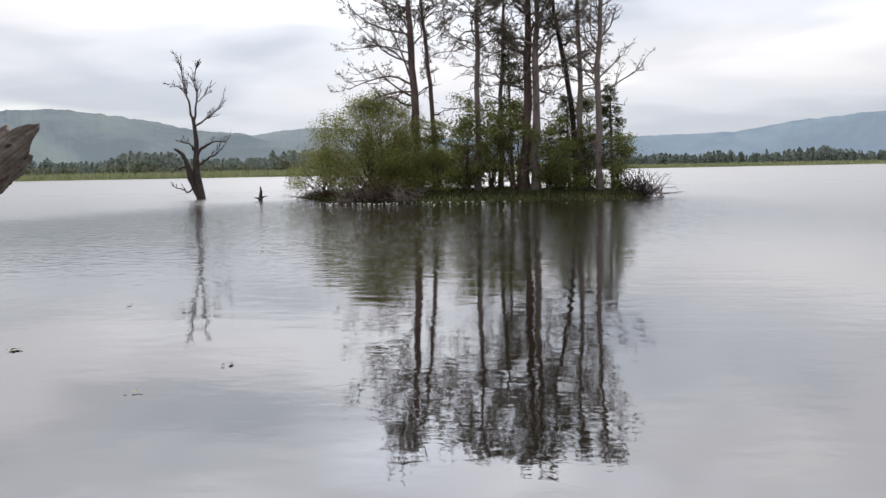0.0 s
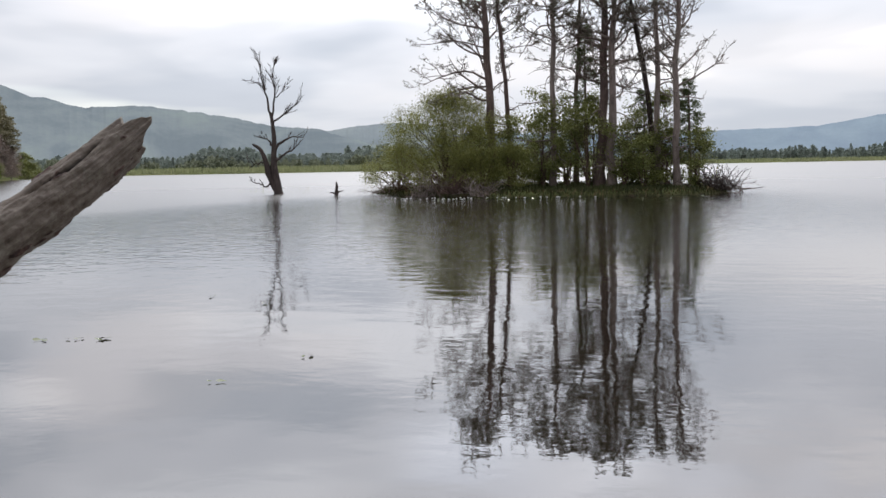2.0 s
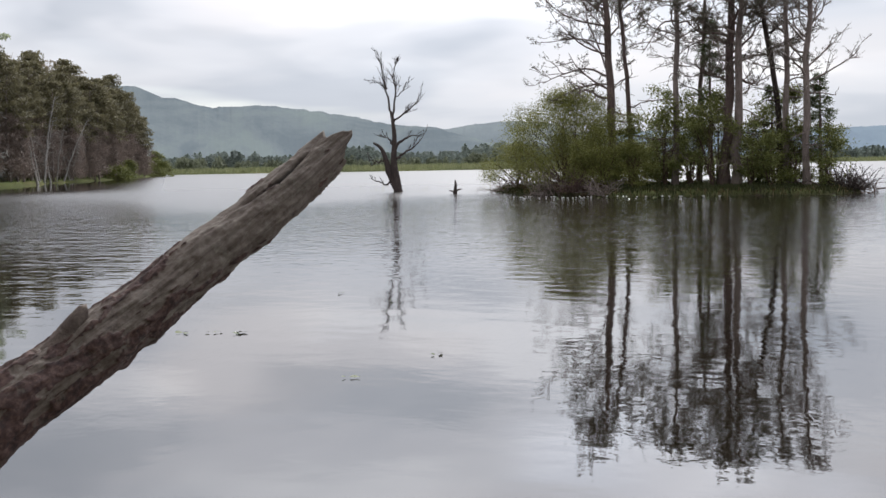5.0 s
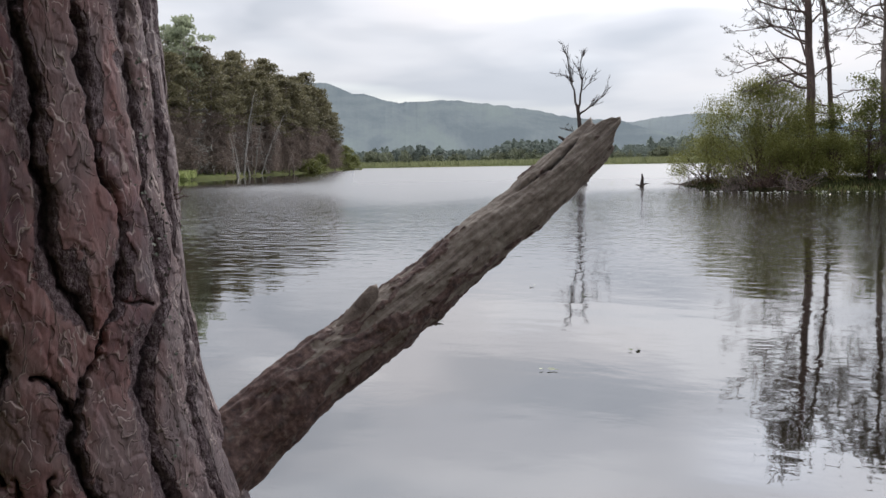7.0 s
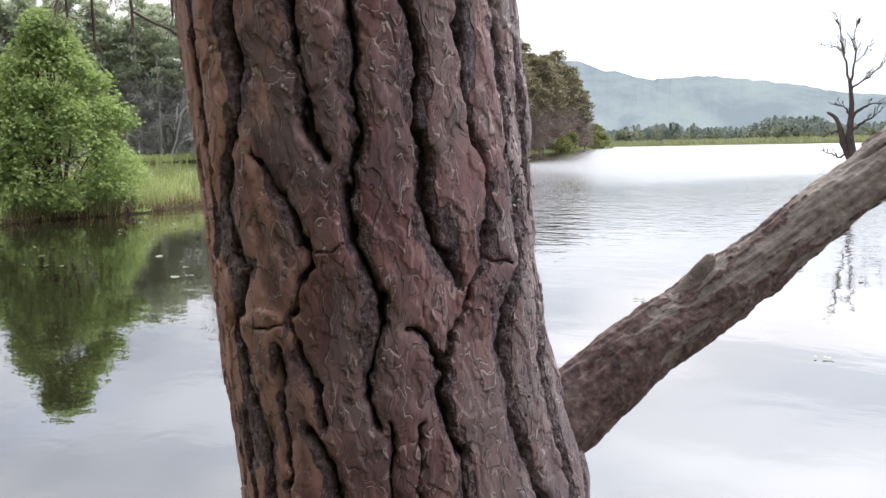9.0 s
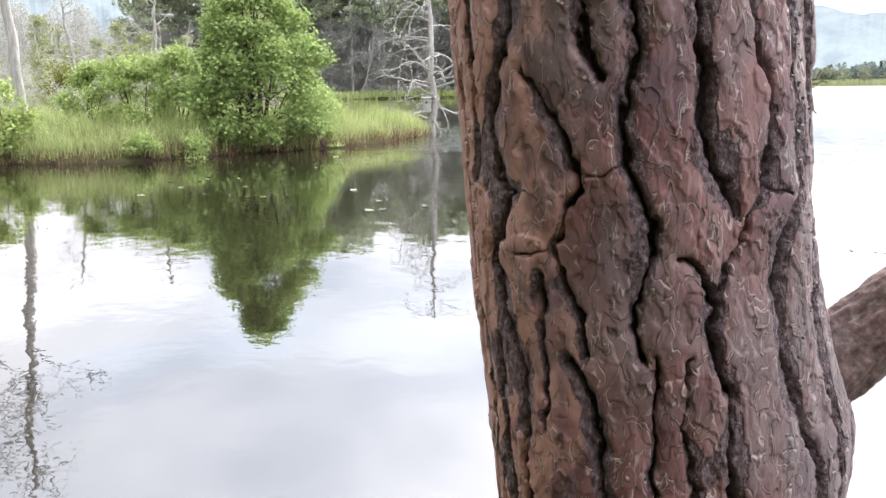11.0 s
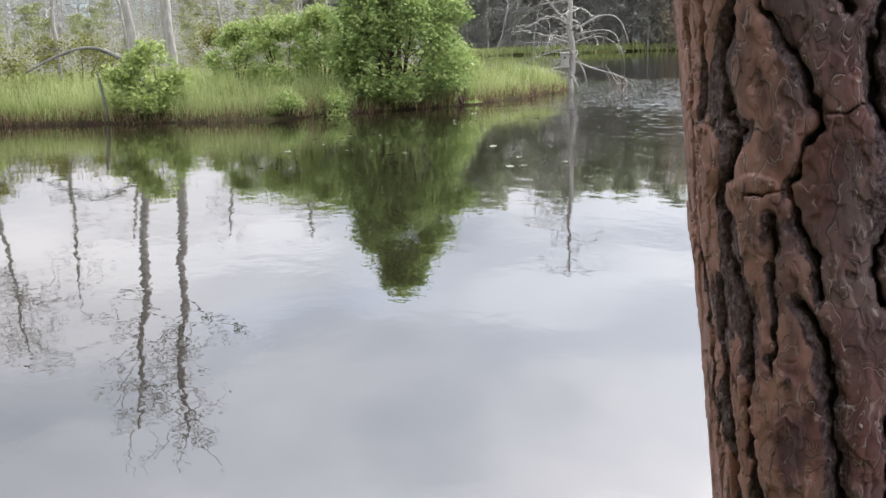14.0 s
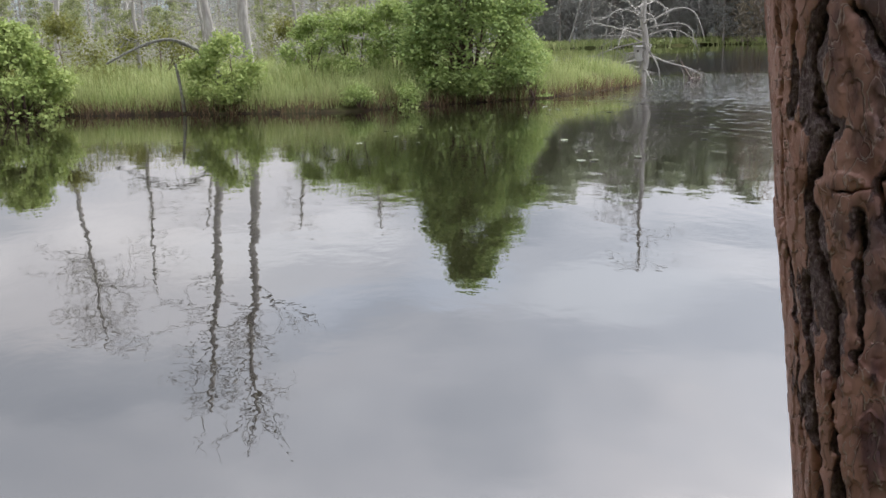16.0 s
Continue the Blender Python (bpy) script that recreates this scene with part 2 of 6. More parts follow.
    along = calc("DIVIDE", calc("SUBTRACT", calc("MULTIPLY_ADD", px, -0.82, calc("MULTIPLY", py, 0.57)), 36.0), 13.0)
    over = calc("DIVIDE", calc("MULTIPLY_ADD", px, 0.57, calc("MULTIPLY", py, 0.82)), 4.6)
    paw = calc("SQRT", calc("MULTIPLY_ADD", along, along, calc("MULTIPLY", over, over)), None)
    uneven = calc("MULTIPLY_ADD", noise_of(nt, coords(nt, (0.3, 0.3, 1)), 1.0, 3), 0.9, paw)
    gust = ramp_of(nt, calc("DIVIDE", uneven, 2.0), [(0.55, (1, 1, 1)), (0.74, (0, 0, 0))])
    glint = noise_of(nt, coords(nt, (0.62, 1.0, 1.0)), 3.4, 2, 0.5, 0.3)
    chop_by = calc("MULTIPLY", chop_by, calm)
    h = calc("MULTIPLY", calc("MULTIPLY", ripple, patch), calc("MULTIPLY", wind, 1.15))
    h = calc("MULTIPLY_ADD", chop, chop_by, h)
    h = calc("MULTIPLY_ADD", noise_of(nt, coords(nt, (0.8, 1.0, 1.0)), 3.3, 2, 0.5, 0.5), isle, h)
    h = calc("MULTIPLY_ADD", glint, calc("MULTIPLY_ADD", gust, 2.6, calc("MULTIPLY", calc("MULTIPLY", breeze, calm), 2.2)), h)
    h2 = calc("MULTIPLY_ADD", long_wave, 0.34, h)
    bumped(nt, bsdf, h2, 1.0, WAVE)
    fine = ramp_of(nt, calc("DIVIDE", gap.outputs["Value"], 150.0), [(0.04, (0.01, 0.01, 0.01)), (0.10, (0.04, 0.04, 0.04)), (0.18, (0.12, 0.12, 0.12)), (0.30, (0.20, 0.20, 0.20)), (0.42, (0.235, 0.235, 0.235)), (0.70, (0.27, 0.27, 0.27))])
    fine = calc("MULTIPLY", fine, calc("SUBTRACT", 1.0, calc("MULTIPLY", isle, 0.5)))
    rough = calc("MULTIPLY_ADD", breeze, 0.025, calc("MULTIPLY_ADD", fine, lee.outputs[0], 0.012))
    rough = calc("MULTIPLY_ADD", rough, calm, 0.004)
    nt.links.new(rough, bsdf.inputs["Roughness"])
    sheen, both = nt.nodes.new("ShaderNodeBsdfGlossy"), node(nt, "ShaderNodeMixShader", Fac=WATER_SHEEN)
    sheen.inputs["Color"].default_value = (0.93, 0.93, 0.95, 1)
    nt.links.new(rough, sheen.inputs["Roughness"])
    nt.links.new(bsdf.inputs["Normal"].links[0].from_socket, sheen.inputs["Normal"])
    nt.links.new(bsdf.outputs[0], both.inputs[1])
    nt.links.new(sheen.outputs[0], both.inputs[2])
    nt.links.new(both.outputs[0], nt.nodes["Material Output"].inputs["Surface"])
    return m


def ground_material():
    m, nt, bsdf = material("bog_ground")
    vec = coords(nt)
    broad, fine = noise_of(nt, vec, 0.06, 5), noise_of(nt, vec, 4.0, 6)
    col = ramp_of(nt, broad, [(0.35, (0.09, 0.11, 0.035)), (0.5, (0.125, 0.145, 0.05)), (0.66, (0.17, 0.17, 0.07))])
    col = blend(nt, 0.5, col, ramp_of(nt, fine, [(0.3, (0.35, 0.3, 0.25)), (0.7, (1, 1, 1))]), "MULTIPLY")
    soil = nt.nodes.new("ShaderNodeAttribute")
    soil.attribute_name = "soil"
    col = blend(nt, soil.outputs["Fac"], col, ramp_of(nt, fine, [(0.3, (0.014, 0.010, 0.008)), (0.7, (0.05, 0.033, 0.024))]))
    nt.links.new(col, bsdf.inputs["Base Color"])
    bsdf.inputs["Roughness"].default_value = 0.95
    bsdf.inputs["Specular IOR Level"].default_value = 0.1
    bumped(nt, bsdf, fine, 0.8, 0.05)
    return m


def hill_material(name, low, mid, high):
    m, nt, bsdf = material(name)
    lay = nt.nodes.new("ShaderNodeAttribute")
    lay.attribute_name = "lay"
    woods = noise_of(nt, lay.outputs["Vector"], 0.0055, 6, 0.62, 0.5)
    fine = noise_of(nt, lay.outputs["Vector"], 0.09, 5, 0.75)
    col = ramp_of(nt, woods, [(0.40, low), (0.5, mid), (0.60, high)])
    col = blend(nt, 0.30, col, ramp_of(nt, fine, [(0.3, (0.72, 0.74, 0.76)), (0.7, (1, 1, 1))]), "MULTIPLY")
    nt.links.new(col, bsdf.inputs["Base Color"])
    bsdf.inputs["Roughness"].default_value = 1.0
    bsdf.inputs["Specular IOR Level"].default_value = 0.0
    return m


def bark_material():
    """Scots pine bark: flat plates built of thin overlapping scales, dark crumbling cork and furrows between them; rim
    highlights and crevice shade are painted in.
    """
    m, nt, bsdf = material("pine_bark")
    vec = coords(nt, (1, 1, 0.55))
    attr = {}
    for name in ("furrow", "cork", "lighter", "weathered"):
        a = nt.nodes.new("ShaderNodeAttribute")
        a.attribute_name = name
        attr[name] = a.outputs["Fac"]

    def calc(op, a, b=None, c=None):
        n = nt.nodes.new("ShaderNodeMath")
        n.operation = op
        for k, v in enumerate((a, b, c)):
            if isinstance(v, (int, float)):
                n.inputs[k].default_value = v
            elif v is not None:
                nt.links.new(v, n.inputs[k])
        return n.outputs[0]

    # wandering coordinates, so that no scale has a straight rim
    drift, off, warp = node(nt, "ShaderNodeTexNoise", Scale=24.0, Detail=3, Roughness=0.55), nt.nodes.new("ShaderNodeVectorMath"), nt.nodes.new("ShaderNodeVectorMath")
    nt.links.new(vec, drift.inputs["Vector"])
    off.operation, warp.operation = "SUBTRACT", "MULTIPLY_ADD"
    nt.links.new(drift.outputs["Color"], off.inputs[0])
    off.inputs[1].default_value = (0.5, 0.5, 0.5)
    nt.links.new(off.outputs[0], warp.inputs[0])
    warp.inputs[1].default_value = (0.045, 0.045, 0.045)
    nt.links.new(vec, warp.inputs[2])
    bent = warp.outputs[0]
    cell, rgb = node(nt, "ShaderNodeTexVoronoi", Scale=30.0), nt.nodes.new("ShaderNodeSeparateColor")
    nt.links.new(bent, cell.inputs["Vector"])
    nt.links.new(cell.outputs["Color"], rgb.inputs[0])
    small, rgb2 = node(nt, "ShaderNodeTexVoronoi", Scale=62.0), nt.nodes.new("ShaderNodeSeparateColor")
    nt.links.new(bent, small.inputs["Vector"])
    nt.links.new(small.outputs["Color"], rgb2.inputs[0])

    def scales(field, many, share):
        """Terraces: the height of each layer and how far into its layer a point lies."""
        t = calc("MULTIPLY_ADD", field, many, share)
        fr = calc("FRACT", t)
        lip = ramp_of(nt, fr, [(0.0, (0, 0, 0)), (0.06, (1, 1, 1))])
        return calc("ADD", calc("FLOOR", t), lip), fr

    high, into = scales(noise_of(nt, bent, 18.0, 2, 0.5), 7.0, calc("MULTIPLY", rgb.outputs[0], 1.3))
    high2, into2 = scales(noise_of(nt, bent, 36.0, 1, 0.5), 3.6, rgb2.outputs[0])
    grain = noise_of(nt, coords(nt, (1, 1, 0.4)), 130.0, 6, 0.7)
    speck = noise_of(nt, coords(nt, (1, 1, 0.7)), 170.0, 4, 0.75)
    rag = noise_of(nt, vec, 60.0, 5, 0.7)
    hue = noise_of(nt, vec, 11.0, 5, 0.68)
    col = ramp_of(nt, hue, [(0.30, (0.136, 0.090, 0.108)), (0.40, (0.183, 0.100, 0.108)), (0.49, (0.243, 0.120, 0.112)), (0.58, (0.292, 0.166, 0.155)), (0.70, (0.363, 0.252, 0.252))])
    col = blend(nt, 1.0, col, ramp_of(nt, rgb.outputs[1], [(0.1, (0.74, 0.71, 0.72)), (0.9, (1.16, 1.15, 1.15))]), "MULTIPLY")
    col = blend(nt, 0.6, col, ramp_of(nt, rgb2.outputs[1], [(0.1, (0.78, 0.76, 0.77)), (0.9, (1.14, 1.13, 1.13))]), "MULTIPLY")
    grey = noise_of(nt, vec, 6.0, 5, 0.65)
    col = blend(nt, ramp_of(nt, grey, [(0.48, (0, 0, 0)), (0.62, (0.7, 0.7, 0.7))]), col, (0.228, 0.177, 0.177))
    col = blend(nt, 0.5, col, ramp_of(nt, grain, [(0.3, (0.62, 0.6, 0.6)), (0.7, (1.12, 1.1, 1.1))]), "MULTIPLY")
    col = blend(nt, attr["weathered"], col, blend(nt, 0.7, col, (0.207, 0.176, 0.179)))
    # south side: redder bark, painted lighter to stand in for light from that side
    col = blend(nt, attr["lighter"], col, blend(nt, 0.62, col, (0.62, 0.350, 0.285)))
    # pale rim highlights painted on lifted scales, crevice shade painted at their feet
    here = ramp_of(nt, noise_of(nt, vec, 36.0, 3), [(0.38, (0, 0, 0)), (0.52, (0.75, 0.75, 0.75))])
    rim = ramp_of(nt, into, [(0.01, (0, 0, 0)), (0.035, (1, 1, 1)), (0.07, (1, 1, 1)), (0.11, (0, 0, 0))])
    rim2 = ramp_of(nt, into2, [(0.01, (0, 0, 0)), (0.04, (0.8, 0.8, 0.8)), (0.07, (0.8, 0.8, 0.8)), (0.11, (0, 0, 0))])
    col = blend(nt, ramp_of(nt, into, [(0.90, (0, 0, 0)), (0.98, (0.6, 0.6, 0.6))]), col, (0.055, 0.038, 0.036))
    col = blend(nt, calc("MULTIPLY", calc("MAXIMUM", rim, rim2), here), col, (0.548, 0.444, 0.407))
    # crumbling cork; the furrows' shade is painted in, nearly black at the lowest
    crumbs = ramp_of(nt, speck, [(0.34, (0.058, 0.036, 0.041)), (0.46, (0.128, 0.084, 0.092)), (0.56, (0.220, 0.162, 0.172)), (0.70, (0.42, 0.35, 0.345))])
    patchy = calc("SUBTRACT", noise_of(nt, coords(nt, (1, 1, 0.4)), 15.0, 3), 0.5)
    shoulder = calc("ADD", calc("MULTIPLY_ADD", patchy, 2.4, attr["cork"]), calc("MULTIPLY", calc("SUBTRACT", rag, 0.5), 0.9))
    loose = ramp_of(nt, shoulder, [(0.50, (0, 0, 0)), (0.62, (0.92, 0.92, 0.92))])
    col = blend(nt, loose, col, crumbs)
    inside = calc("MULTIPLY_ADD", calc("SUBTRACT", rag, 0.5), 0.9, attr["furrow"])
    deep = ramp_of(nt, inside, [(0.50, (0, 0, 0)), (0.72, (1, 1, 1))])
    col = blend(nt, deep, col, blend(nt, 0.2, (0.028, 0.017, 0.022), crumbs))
    nt.links.new(col, bsdf.inputs["Base Color"])
    bsdf.inputs["Roughness"].default_value = 0.55
    bsdf.inputs["Specular IOR Level"].default_value = 0.3
    layered = calc("MULTIPLY", calc("ADD", calc("MULTIPLY_ADD", high2, 0.55, high), calc("MULTIPLY", grain, 0.5)), calc("SUBTRACT", 1.0, calc("MULTIPLY", loose, 0.85)))
    height = calc("MULTIPLY_ADD", calc("MULTIPLY", calc("ADD", speck, rag), 3.2), loose, layered)
    relief = node(nt, "ShaderNodeBump", Strength=1.0, Distance=0.0033)
    nt.links.new(height, relief.inputs["Height"])
    nt.links.new(relief.outputs[0], bsdf.inputs["Normal"])
    return m


WATER_IOR, WATER_SHEEN, WAVE = 1.5, 0.17, 0.020
M = dict(
    water=water_material(),
    ground=ground_material(),
    # aerial haze is painted into the hills' blue-grey base colours
    hill=hill_material("hazed_hill", (0.148, 0.175, 0.190), (0.178, 0.206, 0.217), (0.198, 0.231, 0.229)),
    mid_hill=hill_material("hazed_wooded_hill", (0.185, 0.214, 0.230), (0.212, 0.242, 0.254), (0.232, 0.264, 0.268)),
    far_hill=hill_material("hazed_far_hill", (0.20, 0.25, 0.30), (0.215, 0.268, 0.315), (0.23, 0.285, 0.33)),
    bark=bark_material(),
    branch=branch_material(),
    pine_wood=wood_material("pine_limb_wood", (0.078, 0.056, 0.051), (0.21, 0.155, 0.140)),
    pale_pine=wood_material("pale_pine_wood", (0.125, 0.098, 0.088), (0.32, 0.265, 0.24)),
    dead_wood=wood_material("bleached_dead_wood", (0.22, 0.205, 0.19), (0.48, 0.46, 0.435)),
    grey_twig=wood_material("grey_dead_twigs", (0.25, 0.235, 0.22), (0.50, 0.475, 0.45)),
    lichen_wood=wood_material("lichened_grey_wood", (0.065, 0.06, 0.05), (0.33, 0.33, 0.29), (3, 3, 3), 9.0),
    snag_wood=wood_material("dark_snag_wood", (0.028, 0.021, 0.020), (0.105, 0.082, 0.074)),
    brown_twig=wood_material("brown_twigs", (0.055, 0.034, 0.028), (0.155, 0.105, 0.088)),
    needles=leaf_material("pine_needles", (0.066, 0.062, 0.046), (0.100, 0.094, 0.066), (0.140, 0.130, 0.088), 0.3),
    forest_needles=leaf_material("forest_pine_needles", (0.125, 0.115, 0.068), (0.180, 0.165, 0.095), (0.245, 0.222, 0.125), 0.35),
    dead_needles=leaf_material("brown_dead_boughs", (0.190, 0.148, 0.125), (0.240, 0.188, 0.160), (0.310, 0.250, 0.215), 0.42),
    # bay trees: the forest's materials again, paled by haze painted into them
    bay_needles=leaf_material("hazed_bay_needles", (0.305, 0.345, 0.245), (0.370, 0.410, 0.285), (0.43, 0.465, 0.32), 0.55),
    bay_twigs=leaf_material("hazed_bay_twigs", (0.325, 0.325, 0.305), (0.385, 0.385, 0.362), (0.455, 0.45, 0.425), 0.5),
    bay_wood=wood_material("hazed_bay_trunks", (0.26, 0.23, 0.21), (0.50, 0.46, 0.43)),
    stub=wood_material("brown_stub_bark", (0.075, 0.055, 0.047), (0.23, 0.185, 0.155), (6, 6, 6), 8.0, 0.006),
    undergrowth=leaf_material("brown_undergrowth", (0.25, 0.215, 0.165), (0.30, 0.258, 0.195), (0.355, 0.305, 0.23), 0.42),
    forest_wood=wood_material("forest_pine_trunks", (0.144, 0.115, 0.106), (0.352, 0.296, 0.272)),
    spruce=leaf_material("spruce_needles", (0.050, 0.070, 0.030), (0.090, 0.118, 0.048), (0.130, 0.160, 0.066), 0.25),
    willow=leaf_material("willow_leaves", (0.115, 0.120, 0.036), (0.185, 0.192, 0.054), (0.285, 0.290, 0.086), 0.4),
    shrub=leaf_material("shrub_leaves", (0.095, 0.108, 0.036), (0.165, 0.182, 0.058), (0.250, 0.262, 0.085), 0.4),
    young_alder=leaf_material("young_alder_leaves", (0.205, 0.275, 0.088), (0.315, 0.395, 0.130), (0.43, 0.49, 0.18), 0.35, 0.7),
    alder=leaf_material("alder_leaves", (0.160, 0.235, 0.085), (0.268, 0.362, 0.122), (0.40, 0.475, 0.175), 0.4, 0.7),
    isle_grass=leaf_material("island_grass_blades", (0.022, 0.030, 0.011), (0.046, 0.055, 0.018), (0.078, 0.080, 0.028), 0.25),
    scrub=leaf_material("scrub_leaves", (0.19, 0.265, 0.082), (0.315, 0.405, 0.130), (0.45, 0.525, 0.20), 0.35),
    grass=leaf_material("bank_grass", (0.190, 0.255, 0.085), (0.345, 0.415, 0.155), (0.520, 0.535, 0.265), 0.35),
    reed=leaf_material("reeds", (0.13, 0.165, 0.05), (0.20, 0.235, 0.075), (0.29, 0.29, 0.12), 0.35),
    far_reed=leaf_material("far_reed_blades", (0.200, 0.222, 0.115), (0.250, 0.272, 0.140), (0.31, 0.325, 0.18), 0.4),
    dry=leaf_material("dry_sedge", (0.075, 0.038, 0.022), (0.165, 0.098, 0.055), (0.29, 0.21, 0.12), 0.2),
    # the far trees' bluish grey-green has distance haze painted in
    far_leaf=leaf_material("hazed_far_leaves", (0.190, 0.225, 0.205), (0.203, 0.240, 0.215), (0.217, 0.252, 0.220), 0.55),
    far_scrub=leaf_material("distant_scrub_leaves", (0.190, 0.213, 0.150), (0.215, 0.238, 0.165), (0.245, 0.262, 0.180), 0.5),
    lily=leaf_material("lily_pad", (0.07, 0.10, 0.035), (0.11, 0.14, 0.055), (0.17, 0.18, 0.09), 0.0, 0.18),
    box=wood_material("grey_box_board", (0.30, 0.29, 0.28), (0.46, 0.45, 0.43)),
)


# ---- mesh tools ----
def gradient_noise(x, y, seed=0):
    """Smooth 2D noise in about -1 to 1 for arrays."""
    rng = np.random.default_rng(seed)
    perm = rng.permutation(256)
    ang = rng.random(256) * 2 * np.pi
    xi, yi = np.floor(x).astype(int), np.floor(y).astype(int)
    xf, yf = x - xi, y - yi
    u, v = xf * xf * xf * (xf * (xf * 6 - 15) + 10), yf * yf * yf * (yf * (yf * 6 - 15) + 10)

    def corner(dx, dy):
        a = ang[perm[(perm[(xi + dx) & 255] + yi + dy) & 255]]
        return np.cos(a) * (xf - dx) + np.sin(a) * (yf - dy)

    top = corner(0, 0) * (1 - u) + corner(1, 0) * u
    low = corner(0, 1) * (1 - u) + corner(1, 1) * u
    return 1.5 * (top * (1 - v) + low * v)


def fractal(x, y, octaves=4, seed=0, gain=0.5):
    total, amp, f = 0.0, 1.0, 1.0
    for o in range(octaves):
        total = total + amp * gradient_noise(x * f, y * f, seed + o)
        amp, f = amp * gain, f * 2.03
    return total


def mesh_from(name, verts, polys, smooth=False):
    """A mesh from an array of places and arrays of faces with equal corners each."""
    me = bpy.data.meshes.new(name)
    verts = np.asarray(verts, dtype=np.float32).reshape(-1, 3)
    polys = [np.asarray(p, dtype=np.int32) for p in polys if len(p)]
    loops = np.concatenate([p.ravel() for p in polys])
    sizes = np.concatenate([np.full(len(p), p.shape[1], np.int32) for p in polys])
    me.vertices.add(len(verts))
    me.vertices.foreach_set("co", verts.ravel())
    me.loops.add(len(loops))
    me.loops.foreach_set("vertex_index", loops)
    me.polygons.add(len(sizes))
    me.polygons.foreach_set("loop_start", np.concatenate([[0], np.cumsum(sizes)[:-1]]).astype(np.int32))
    me.update(calc_edges=True)
    me.polygons.foreach_set("use_smooth", np.full(len(sizes), smooth))
    return me


class Soup:
    """Collects tubes, leaves and blades for one mesh."""

    def __init__(self):
        self.v, self.q, self.t, self.n = [], [], [], 0

    def add(self, verts, quads=(), tris=()):
        self.v.append(np.asarray(verts, dtype=np.float32).reshape(-1, 3))
        if len(quads):
            self.q.append(np.asarray(quads) + self.n)
        if len(tris):
            self.t.append(np.asarray(tris) + self.n)
        self.n += len(self.v[-1])

    def tube(self, pts, radii, sides=6, ragged=0.0, rng=None):
        pts, radii = np.asarray(pts, float), np.asarray(radii, float)
        k = len(pts)
        along = np.gradient(pts, axis=0)
        along /= np.linalg.norm(along, axis=1)[:, None] + 1e-9
        ref = np.array([1.0, 0, 0]) if abs(along[0, 0]) < 0.8 else np.array([0, 1.0, 0])
        a = np.arange(sides) * 2 * np.pi / sides
        u = ref - (along @ ref)[:, None] * along
        u /= np.linalg.norm(u, axis=1)[:, None] + 1e-9
        w = np.cross(along, u)
        r = np.repeat(radii[:, None], sides, 1)
        if ragged and rng is not None:
            r = r * (1 + ragged * rng.normal(size=r.shape))
        ring = pts[:, None] + r[..., None] * (np.cos(a)[None, :, None] * u[:, None] + np.sin(a)[None, :, None] * w[:, None])
        i = np.arange(k - 1)[:, None] * sides
        j = np.arange(sides)[None]
        nj = (j + 1) % sides
        quads = np.stack([i + j, i + nj, i + sides + nj, i + sides + j], -1).reshape(-1, 4)
        verts = np.concatenate([ring.reshape(-1, 3), pts[-1:] + along[-1:] * radii[-1]])
        last = (k - 1) * sides
        tris = np.stack([last + j[0], last + nj[0], np.full(sides, k * sides)], -1)
        self.add(verts, quads, tris)

    def leaves(self, places, size, rng, up=0.4, slim=0.6):
        """Small folded leaves, one at each place, turned every way with a leaning to face up."""
        n = len(places)
        if n == 0:
            return
        nor = rng.normal(size=(n, 3))
        nor[:, 2] = np.abs(nor[:, 2]) + up
        nor /= np.linalg.norm(nor, axis=1)[:, None]
        a = np.cross(nor, rng.normal(size=(n, 3)))
        a /= np.linalg.norm(a, axis=1)[:, None] + 1e-9
        b = np.cross(nor, a)
        s = (size * rng.uniform(0.6, 1.3, n))[:, None]
        v = np.stack([places - a * s, places + b * s * slim - nor * s * 0.15, places + a * s, places - b * s * slim - nor * s * 0.15], 1)
        base = np.arange(n)[:, None] * 4
        self.add(v.reshape(-1, 3), tris=np.concatenate([base + [0, 1, 2], base + [0, 2, 3]]))

    def tufts(self, places, ways, length, width, each, rng, spread=0.75):
        """Brushes of needles that fan out from each place along its way."""
        places, ways = np.repeat(places, each, 0), np.repeat(ways, each, 0)
        n = len(places)
        d = ways + spread * rng.normal(size=(n, 3))
        d /= np.linalg.norm(d, axis=1)[:, None] + 1e-9
        side = np.cross(d, rng.normal(size=(n, 3)))
        side /= np.linalg.norm(side, axis=1)[:, None] + 1e-9
        ln, w = (length * rng.uniform(0.6, 1.2, n))[:, None], width * 0.5
        v = np.stack([places - side * w * 0.4, places + d * ln * 0.5 - side * w, places + d * ln, places + d * ln * 0.5 + side * w], 1)
        base = np.arange(n)[:, None] * 4
        self.add(v.reshape(-1, 3), tris=np.concatenate([base + [0, 1, 2], base + [0, 2, 3]]))

    def blades(self, places, height, width, rng, bend=0.35):
        """Grass blades, each bent over to some side."""
        n = len(places)
        ang = rng.random(n) * 2 * np.pi
        side = np.stack([np.cos(ang), np.sin(ang), np.zeros(n)], 1)
        lean = rng.normal(size=(n, 3)) * bend
        lean[:, 2] = 0
        h = (np.broadcast_to(height, n) * rng.uniform(0.55, 1.25, n))[:, None]
        up = np.array([0, 0, 1.0])
        mid, tip = places + up * h * 0.6 + lean * h * 0.35, places + up * h * 0.98 + lean * h
        w = width * 0.5
        v = np.stack([places - side * w, places + side * w, mid + side * w * 0.8, mid - side * w * 0.8, tip], 1)
        base = np.arange(n)[:, None] * 5
        self.add(v.reshape(-1, 3), tris=np.concatenate([base + [0, 1, 2], base + [0, 2, 3], base + [3, 2, 4]]))

